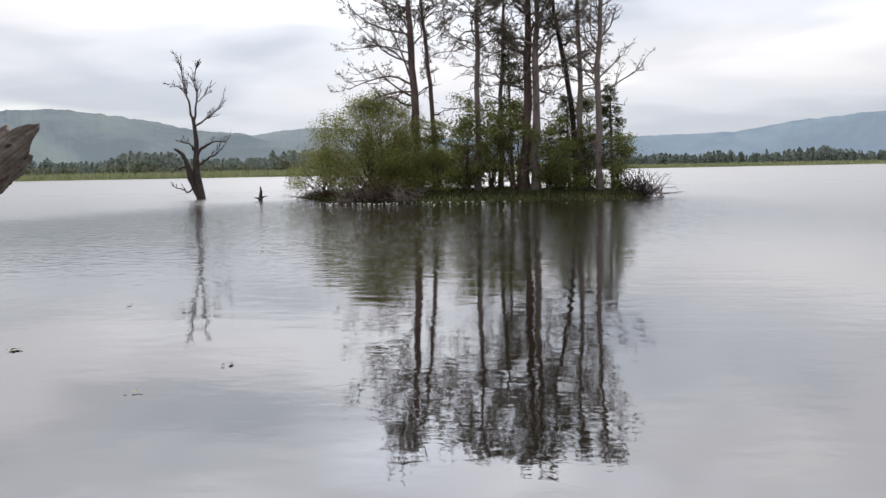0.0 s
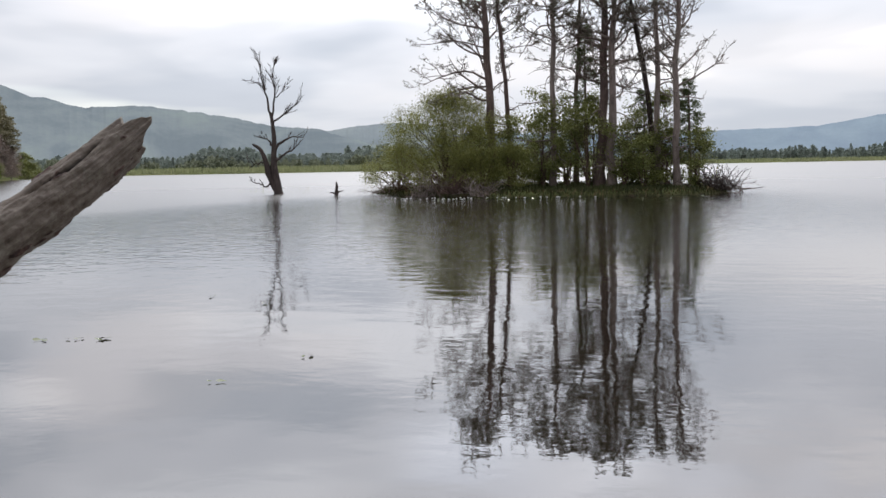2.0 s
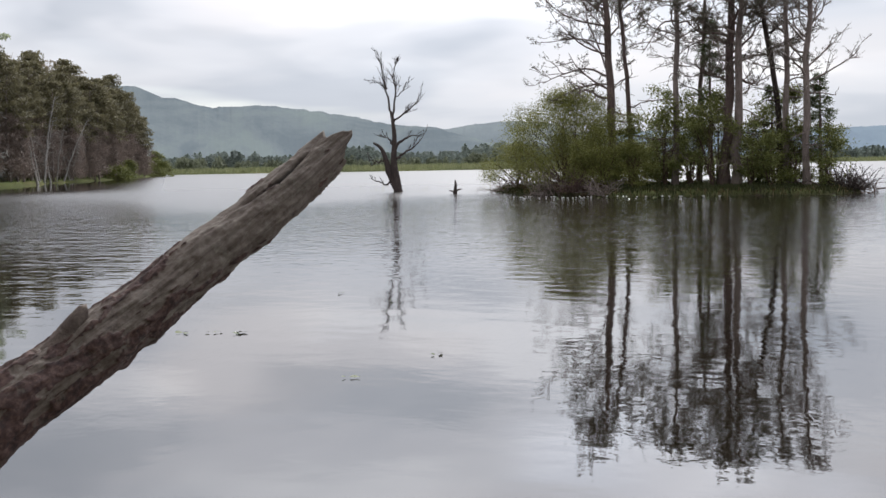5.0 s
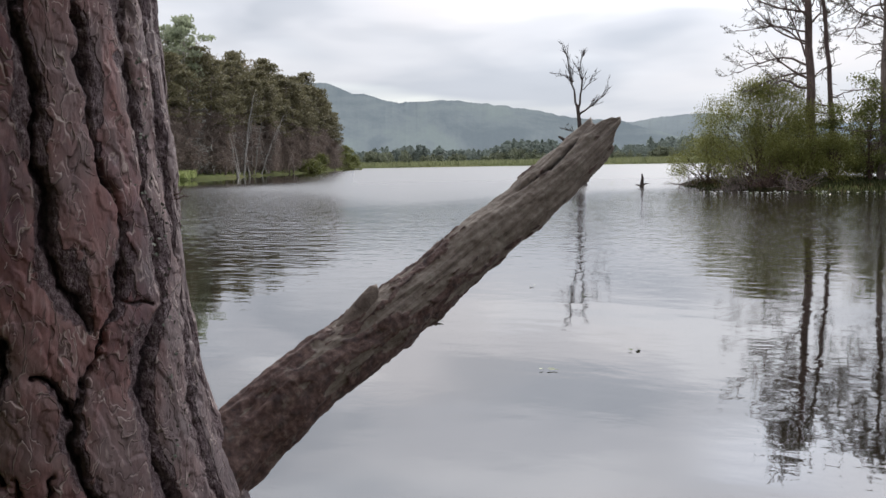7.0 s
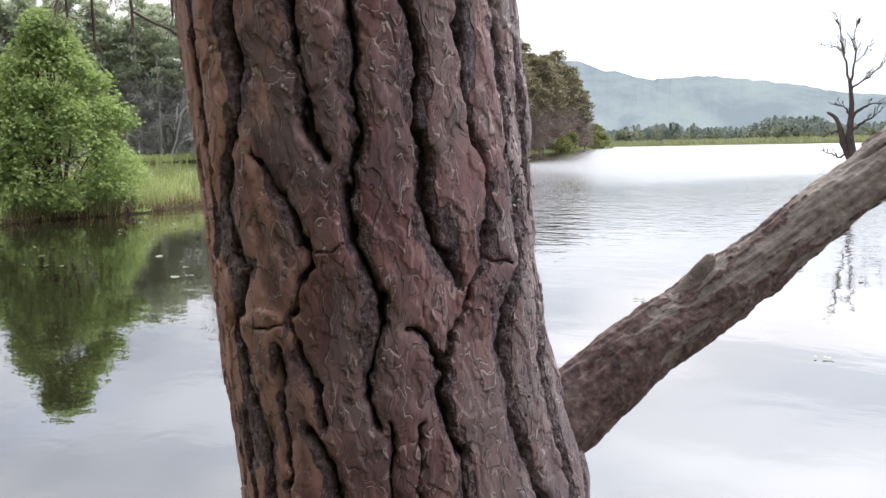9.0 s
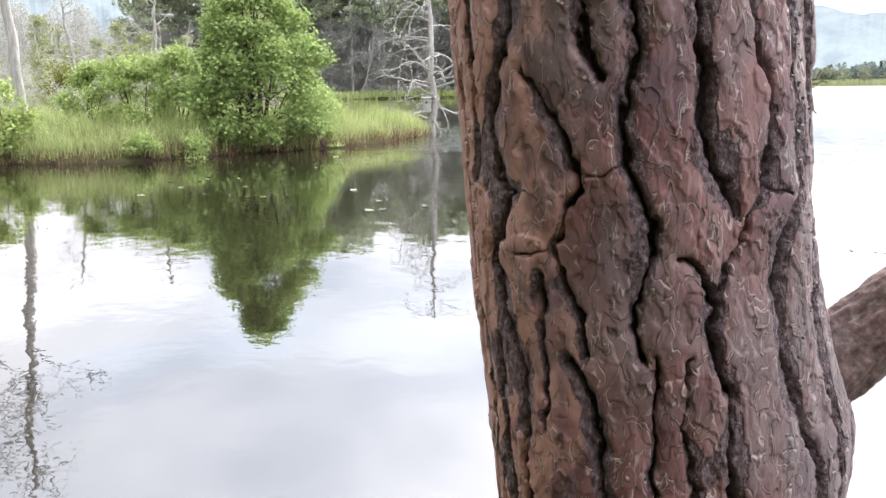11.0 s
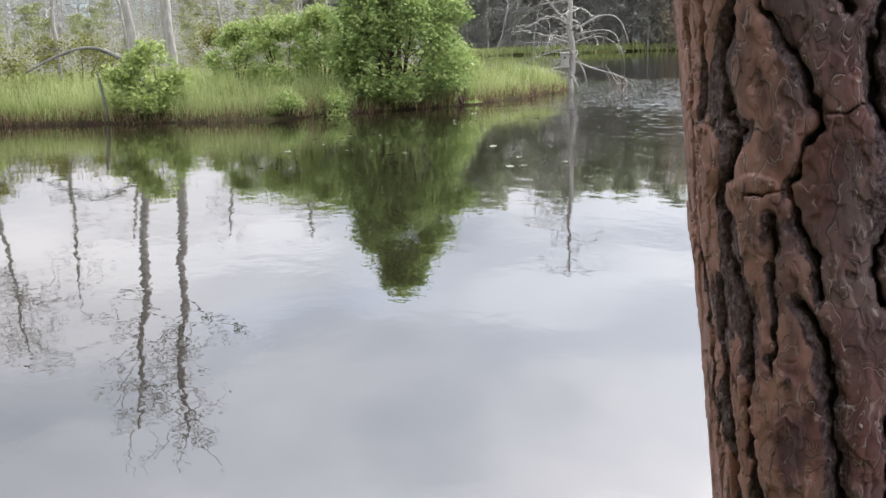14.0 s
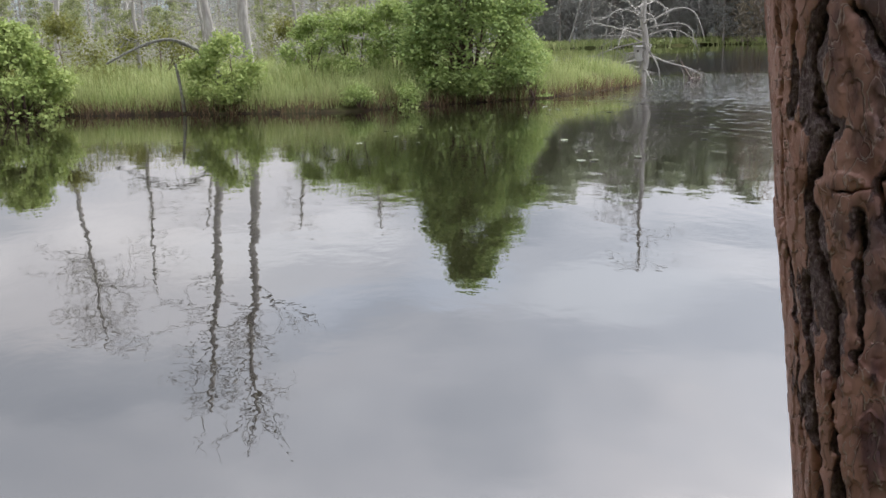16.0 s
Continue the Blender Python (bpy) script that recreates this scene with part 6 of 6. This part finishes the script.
bush(143, "alder_bush", BANK, -28.8, -1.75, 2.45, [(0, 1.0), (0.2, 1.3), (0.5, 1.15), (0.8, 0.7), (1, 0.15)], "young_alder", 760, 18, 0.06, 0.14, "young alders on the bank", stems=12, slim=0.75, low=0.02)
for i, (x, y, h, r) in enumerate([(-29.5, 7.7, 2.5, 1.1), (-29.8, 6.5, 2.1, 0.9), (-29.0, 8.7, 2.6, 0.9), (-28.6, 12.6, 1.7, 0.8), (-29.4, 13.4, 1.3, 0.7)]):
    bush(150 + i, "willow_bush", "yellow-green willow scrub behind the alder", x, y, h, dome(r), "scrub", 380, 18, 0.055, 0.13, "willow scrub", stems=10, slim=0.5, low=0.1)
for i, (x, y, h, r) in enumerate([(-33, -3.2, 2.6, 1.2), (-36, -0.5, 2.4, 1.3), (-38, 2.5, 2.2, 1.4), (-41, 8, 2.4, 1.4), (-43, -4, 3.2, 1.5)]):
    bush(160 + i, "shrub", "young birch scrub on the bog", x, y, h, dome(r), "willow", 200, 18, 0.06, 0.2, "scrub on the bog", stems=8)


def dead_tree(seed, axis, r0, first, count, reach, label, mat="dead_wood", **kw):
    rng = np.random.default_rng(seed)
    axis = np.array(axis, float)
    axis[0, 2] = max(ground_z(*axis[0, :2]), -0.4) - 0.1
    ob = thing("dead_tree", label, "tree")
    trunk, boughs = dead_soups(rng, curve_line(axis), r0, first, count, reach, **kw)
    part("trunk", trunk, M[mat], ob, smooth=True)
    for s in boughs:
        part("limb", s, M[mat], ob)
    return ob


BLEACHED = "tall bleached dead pine trunk with bare limbs on the bank"
dead_tree(171, [(-31.0, 3.75, 0), (-31.03, 3.62, 2.5), (-31.04, 3.35, 5.2), (-31.0, 3.05, 7.6), (-31.1, 2.75, 10.0)], 0.15, 0.52, 24, 4.2, BLEACHED, droop=-0.1, favour=4.4, top=0.05, rise=0.5, forks=6)
dead_tree(172, [(-30.87, 4.85, 0), (-30.88, 4.68, 2.5), (-30.9, 4.45, 5.5), (-30.9, 4.3, 8.5), (-30.8, 4.2, 10.3)], 0.18, 0.52, 24, 3.6, BLEACHED, droop=-0.1, top=0.05, rise=0.5, forks=6)
WHITE = "small white dead pine with a mass of twigs"
dead_tree(173, [(-35.4, 7.6, 0), (-35.5, 7.2, 2.8), (-35.6, 7.0, 4.9)], 0.10, 0.2, 30, 2.2, WHITE, droop=-0.3)
dead_tree(174, [(-35.0, 9.6, 0), (-34.9, 9.8, 2.8), (-34.8, 9.9, 5.1)], 0.10, 0.2, 30, 2.2, WHITE, droop=-0.3)
dead_tree(175, [(-38.2, 2.0, 0), (-38.2, 1.9, 3.5), (-38.3, 1.85, 7.3)], 0.09, 0.45, 20, 2.2, WHITE, droop=-0.3)
dead_tree(177, [(-40.2, -0.9, 0), (-40.2, -0.65, 4), (-40.2, -0.3, 7), (-40.2, -0.15, 9.8)], 0.11, 0.55, 60, 3.6, "thin grey dead pine with a twiggy crown on the bog", "grey_twig", droop=-0.2, rise=0.3, forks=8)
dead_tree(176, [(-39.0, 4.6, 0), (-39.1, 4.4, 3), (-39.0, 4.0, 5.2)], 0.09, 0.25, 22, 1.8, WHITE, droop=-0.3)


BOG_DEAD = []
for s in (401, 402, 403):
    rng = np.random.default_rng(s)
    ob = thing("dead_tree", "thin grey dead pine with a mass of twigs on the bog", "tree", "dead pines on the bog")
    trunk, boughs = dead_soups(rng, curve_line([(0, 0, -0.2), (rng.normal() * 0.2, 0.1, 3.5), (rng.normal() * 0.4, 0.2, 7.5)]), 0.09, 0.15, 28, 2.3, 0.02, -0.35, 0.15, 3, None, 6)
    part("trunk", joined([trunk, *boughs]), M["grey_twig"], ob)
    BOG_DEAD.append(ob)
rng = np.random.default_rng(404)
plant(BOG_DEAD, [(-d * math.sin(radians(a)), d * math.cos(radians(a)), s) for a, d, s in
                 [(rng.uniform(70, 98), d, min(0.11 * d - 1.9, 7.0) / 7.5 * rng.uniform(0.7, 1.1)) for d in rng.uniform(42, 98, 46)]], rng, 0.9, 1.1, 4)


def build_nest_tree():
    """The drowned grey tree with the nest box, standing off the end of the bank."""
    rng = np.random.default_rng(181)
    ob = thing("dead_tree", "bleached dead tree with drooping bare limbs standing in the water", "tree")
    trunk, boughs = dead_soups(rng, curve_line([(-32.92, 19.86, -0.5), (-32.92, 19.85, 1.2), (-32.95, 19.82, 4.0), (-32.95, 19.75, 7.3)]), 0.17, 0.16, 46, 3.3, droop=-0.8, rise=0.25, forks=6, favour=4.1)
    # pale bent limbs low on the trunk
    for spots, r in (([(-32.8, 20.0, 2.2), (-32.3, 20.8, 2.75), (-31.9, 21.4, 2.6), (-31.8, 21.7, 1.6)], 0.04), ([(-32.8, 20.0, 2.0), (-32.2, 20.9, 2.2), (-31.9, 21.3, 1.9), (-31.9, 21.3, 1.4)], 0.03),
                     ([(-32.85, 19.9, 1.5), (-33.3, 19.0, 1.35), (-33.7, 18.0, 0.95)], 0.04), ([(-32.8, 19.95, 1.2), (-32.65, 20.3, 0.6), (-32.6, 20.4, -0.2)], 0.04),
                     ([(-32.9, 19.8, 1.3), (-33.2, 19.3, 0.9), (-33.3, 19.0, 0.4)], 0.035)):
        boughs.append(Soup())
        boughs[-1].tube(curve_line(spots, 10), taper(r, 0.012, 10), 6, 0.06, rng)
    part("trunk", trunk, M["dead_wood"], ob, smooth=True)
    for s in boughs:
        part("limb", s, M["dead_wood"], ob)
    # the nest box hangs on the side towards the bank
    box = thing("nest_box", "weathered grey wooden nest box on the dead tree", "nest box", at=(-32.83, 19.52, 0.78), turn=58)

    def slab(name, cx, cy, cz, sx, sy, sz, parent, mat, tilt=0.0):
        bm = bmesh.new()
        bmesh.ops.create_cube(bm, size=1.0)
        bmesh.ops.scale(bm, vec=(sx, sy, sz), verts=bm.verts)
        bmesh.ops.rotate(bm, cent=(0, 0, 0), matrix=Euler((tilt, 0, 0)).to_matrix(), verts=bm.verts)
        bmesh.ops.translate(bm, vec=(cx, cy, cz), verts=bm.verts)
        bmesh.ops.bevel(bm, geom=bm.edges[:], offset=0.004, segments=1, affect="EDGES")
        me = bpy.data.meshes.new(name)
        bm.to_mesh(me)
        bm.free()
        return part(name, me, mat, parent)

    w, d, h = 0.31, 0.27, 0.52
    slab("front_board", 0, -d / 2, h / 2, w, 0.02, h, box, M["box"])
    slab("back_board", 0, d / 2, h / 2 + 0.03, w, 0.02, h + 0.1, box, M["box"])
    slab("side_board", -w / 2 + 0.01, 0, h / 2, 0.02, d - 0.024, h, box, M["box"])
    slab("side_board", w / 2 - 0.01, 0, h / 2, 0.02, d - 0.024, h, box, M["box"])
    slab("floor_board", 0, 0, 0.012, w - 0.044, d - 0.024, 0.02, box, M["box"])
    slab("lid", 0, -0.02, h + 0.035, w + 0.06, d + 0.09, 0.022, box, M["box"], 0.12)
    # no opening is cut: a dark disc paints the hole's shade on the front
    hole = Soup()
    hole.tube([(0, -d / 2 - 0.009, h * 0.72), (0, -d / 2 - 0.013, h * 0.72)], [0.045, 0.045], 16)
    part("entrance", hole, M["snag_wood"], box, "dark disc standing in for the entrance hole")


build_nest_tree()


def build_arch():
    rng = np.random.default_rng(191)
    ob = thing("fallen_branch", "fallen grey branch arched over the bank grass", "branch")
    s = Soup()
    s.tube(curve_line([(-28.06, 0.55, 1.36), (-28.05, 1.1, 1.66), (-28.0, 1.75, 1.92), (-27.98, 2.2, 1.98), (-27.95, 2.6, 1.86), (-27.9, 3.15, 1.5), (-27.85, 3.7, 0.4)], 18), taper(0.028, 0.085, 18, 0.7), 9, 0.17, rng)
    part("limb", s, M["lichen_wood"], ob, smooth=True)
    s = Soup()
    for i in range(30):
        y = rng.uniform(0.7, 2.4)
        s.tube(limb(rng, (-28.03, y, 1.75 + 0.2 * math.sin(y)), (rng.normal() * 0.4, -0.4, rng.normal()), 0.35, 4, 0.3), taper(0.012, 0.004, 5), 3)
    tagged(part("twig_tuft", s, M["lichen_wood"], ob), kind="stuff")
    pole = thing("dead_sapling", "thin grey dead birch stem at the water's edge", "sapling")
    s = Soup()
    s.tube(curve_line([(-27.42, 2.40, -0.1), (-27.43, 2.37, 0.5), (-27.46, 2.27, 1.3)], 9), taper(0.055, 0.035, 9), 8, 0.06, rng)
    part("stem", s, M["lichen_wood"], pole, smooth=True)


build_arch()

for i, (x, y, h, r) in enumerate([(-26.6, 12.2, 0.9, 0.6), (-25.4, 8.0, 0.7, 0.5), (-25.3, 6.6, 0.6, 0.45)]):
    bush(190 + i, "willow_bush", "low willow sprig at the water's edge", x, y, h, dome(r), "scrub", 90, 18, 0.04, 0.1, "willow sprigs", stems=6, slim=0.5)

# scrubby bog trees behind the spit
rng = np.random.default_rng(301)


def bog_pine(seed, h):
    r = np.random.default_rng(seed)
    tree = thing("pine_tree", "small thin bog pine with patchy needles", "tree", "bog pines")
    wood, green, brown = forest_soups(r, h, 0.09, 0.3, 30, h * 0.18, 0.42, 14, 2, 20)
    part("trunk", wood, M["grey_twig"], tree, smooth=True)
    part("crown", green, M["bog_needles"], tree)
    tagged(part("dead_growth", brown, M["grey_twig"], tree), "grey dead lower boughs", kind="stuff")
    return tree


M["bog_needles"] = leaf_material("bog_pine_needles", (0.19, 0.22, 0.105), (0.285, 0.315, 0.15), (0.38, 0.40, 0.20), 0.4)
BOG = [bog_pine(s, 7.0) for s in (311, 312, 313)]
spots = []
for i in range(62):
    az, dist = radians(rng.uniform(75, 101)), rng.uniform(40, 105)
    if 80.3 < math.degrees(az) < 83 and dist > 55:
        continue
    spots.append((-dist * math.sin(az), dist * math.cos(az), rng.uniform(0.65, 1.05) * (0.088 * dist - 1.2) / 7.0))
for i in range(18):
    az, dist = radians(rng.uniform(67, 76)), rng.uniform(46, 90)
    spots.append((-dist * math.sin(az), dist * math.cos(az), rng.uniform(0.5, 1.0)))
plant(BOG, spots, rng, 0.9, 1.1)


def thicket(name, label, places, mat, seed):
    """Low tangled growth that closes the bog behind its trees: bent twigs with few leaves."""
    rng = np.random.default_rng(seed)
    twigs, leaves = Soup(), Soup()
    for x, y, h in places:
        z = max(ground_z(x, y), 0)
        for k in range(9):
            p = np.array([x, y, z]) + rng.normal(size=3) * np.array([0.5, 0.5, 0])
            pts = limb(rng, p, (rng.normal() * 0.3, rng.normal() * 0.3, 1.0), h * rng.uniform(0.5, 1.1), 5, 0.16)
            twigs.tube(pts, taper(0.035, 0.010, 6), 3)
            for j in range(5):
                q, e = along_line(pts, rng.uniform(0.25, 1.0))
                twigs.tube(limb(rng, q, e + rng.normal(size=3) * 0.8, h * 0.22, 3, 0.25), taper(0.018, 0.007, 4), 3)
        f = rng.random(60)
        spread = np.stack([x + rng.normal(size=60) * 0.8, y + rng.normal(size=60) * 0.8, z + h * (0.1 + 0.85 * f)], 1)
        leaves.leaves(spread, 0.11, rng, 0.3, 0.5)
    tagged(part(name, twigs, M["grey_twig"]), label, "thicket", kind="stuff")
    tagged(part("thicket_leaves", leaves, M[mat]), "sparse pale green leaves of the bog thicket", "leaves", kind="stuff")


rng = np.random.default_rng(307)
thicket("bog_thicket", "pale grey tangled twigs of the bog thicket", [(-d * math.sin(radians(a)), d * math.cos(radians(a)), h) for a, d, h in
        [(rng.uniform(72, 102), d, rng.uniform(0.6, 1.0) * (0.08 * d - 1.2)) for d in rng.uniform(46, 115, 180)]], "bog_needles", 308)


# ---- floating things ----
def lily_pads(name, label, centre, spread, count, size, seed, tip=0.05):
    rng = np.random.default_rng(seed)
    s = Soup()
    for i in range(count):
        x, y = centre[0] + rng.normal() * spread[0], centre[1] + rng.normal() * spread[1]
        if ground_z(x, y) > -0.03:
            continue
        r, a0 = size * rng.uniform(0.5, 1.25), rng.random() * 6.3
        a = a0 + np.linspace(0.15, 6.13, 11)
        tilt = rng.normal(size=2) * tip
        ring = np.stack([x + np.cos(a) * r, y + np.sin(a) * r, 0.012 + r * (np.cos(a) * tilt[0] + np.sin(a) * tilt[1]) + 0.006 * rng.random(11)], 1)
        s.add(np.concatenate([[[x, y, 0.012]], ring]), tris=[(0, j, j + 1) for j in range(1, 11)])
    tagged(part(name, s, M["lily"]), label, "lily pads", kind="stuff")


lily_pads("lily_pads", "floating lily pads scattered before the bank", (-17, 7.0), (3.2, 2.0), 36, 0.055, 321)
lily_pads("lily_pads", "floating lily pads scattered before the bank", (-23.0, 11.5), (2.5, 2.4), 60, 0.055, 322)
# pads tipped to mirror the sky, standing in for glints on the water
lily_pads("lily_pads", "floating leaves off the island's edge, tipped to give glints", (-10.6, 47.6), (3.6, 0.8), 240, 0.05, 324, 0.2)


def build_floating_branch():
    rng = np.random.default_rng(331)
    ob = thing("floating_branch", "dead branch with upright twigs lying in the water", "branch")
    s = Soup()
    s.tube(curve_line([(-33.25, 22.1, 0.02), (-33.5, 22.5, 0.05), (-33.8, 23.0, 0.0)], 8), taper(0.04, 0.02, 8), 6, 0.1, rng)
    s.tube(curve_line([(-33.5, 22.3, 0.02), (-33.45, 22.1, 0.3), (-33.5, 21.85, 0.7)], 8), taper(0.05, 0.025, 8), 5, 0.1, rng)
    for i in range(16):
        q = np.array([-33.5, 22.5, 0.03]) + rng.normal(size=3) * np.array([0.18, 0.3, 0.01])
        s.tube(limb(rng, q, (rng.normal() * 0.6, rng.normal() * 0.6, 0.8), 0.45, 4, 0.3), taper(0.020, 0.007, 5), 3)
    part("limb", s, M["pale_pine"], ob)


build_floating_branch()


def stray_reeds(name, label, places, seed):
    """A few thin stems that stand in shallow water."""
    rng = np.random.default_rng(seed)
    s = Soup()
    for x, y, count, spread in places:
        p = np.stack([x + rng.normal(size=count) * spread, y + rng.normal(size=count) * spread, np.full(count, -0.1)], 1)
        s.blades(p, 0.6, 0.012, rng, 0.12)
    tagged(part(name, s, M["far_reed"]), label, "reeds", kind="stuff")


stray_reeds("stray_reeds", "thin reed stems standing in the shallow water by the dead tree", [(-31.2, 64.0, 22, 0.5), (-29.0, 63.0, 14, 0.4), (-27.0, 63.0, 16, 0.6), (-21.5, 63.0, 14, 0.6)], 341)
for k, (x, y, n, size) in enumerate([(-6.5, 8.7, 3, 0.035), (-6.2, 8.9, 5, 0.02), (-5.9, 8.9, 3, 0.035), (-5.4, 11.6, 4, 0.025), (-3.7, 7.3, 3, 0.03), (-3.4, 8.4, 4, 0.02), (-6.4, 12.1, 3, 0.03)]):
    lily_pads("floating_leaves", "a few small leaves floating on the open water", (x, y), (0.05, 0.05), n, size, 350 + k, 0.15)


def lily_flowers(name, label, places, seed):
    """White water lilies: two rings of upturned petals each."""
    rng = np.random.default_rng(seed)
    s = Soup()
    for x, y in places:
        r, a0 = rng.uniform(0.05, 0.085), rng.random() * 6.3
        for ring, (out, up, half) in enumerate(((1.0, 0.45, 0.36), (0.62, 0.8, 0.27))):
            for k in range(8):
                a = a0 + k * math.pi / 4 + ring * 0.39
                d, w = np.array([math.cos(a), math.sin(a), 0]), np.array([-math.sin(a), math.cos(a), 0])
                foot, tip = np.array([x, y, 0.015]), np.array([x, y, 0.015 + r * up]) + d * r * out
                mid = (foot + tip) / 2 + d * r * 0.12
                s.add([foot, mid - w * r * half, tip, mid + w * r * half], quads=[(0, 1, 2, 3)])
    tagged(part(name, s, M["petal"]), label, "water lilies", kind="stuff")


M["petal"] = leaf_material("white_lily_petals", (0.70, 0.70, 0.66), (0.78, 0.78, 0.75), (0.82, 0.82, 0.80), 0.2)
rng = np.random.default_rng(361)
lily_flowers("water_lilies", "white water lilies floating off the island's edge", [(rng.normal(-12.6, 0.9), rng.normal(46.6, 0.7)) for k in range(16)] + [(rng.uniform(-16.5, -5.5), rng.normal(48.3, 0.25)) for k in range(26)], 362)
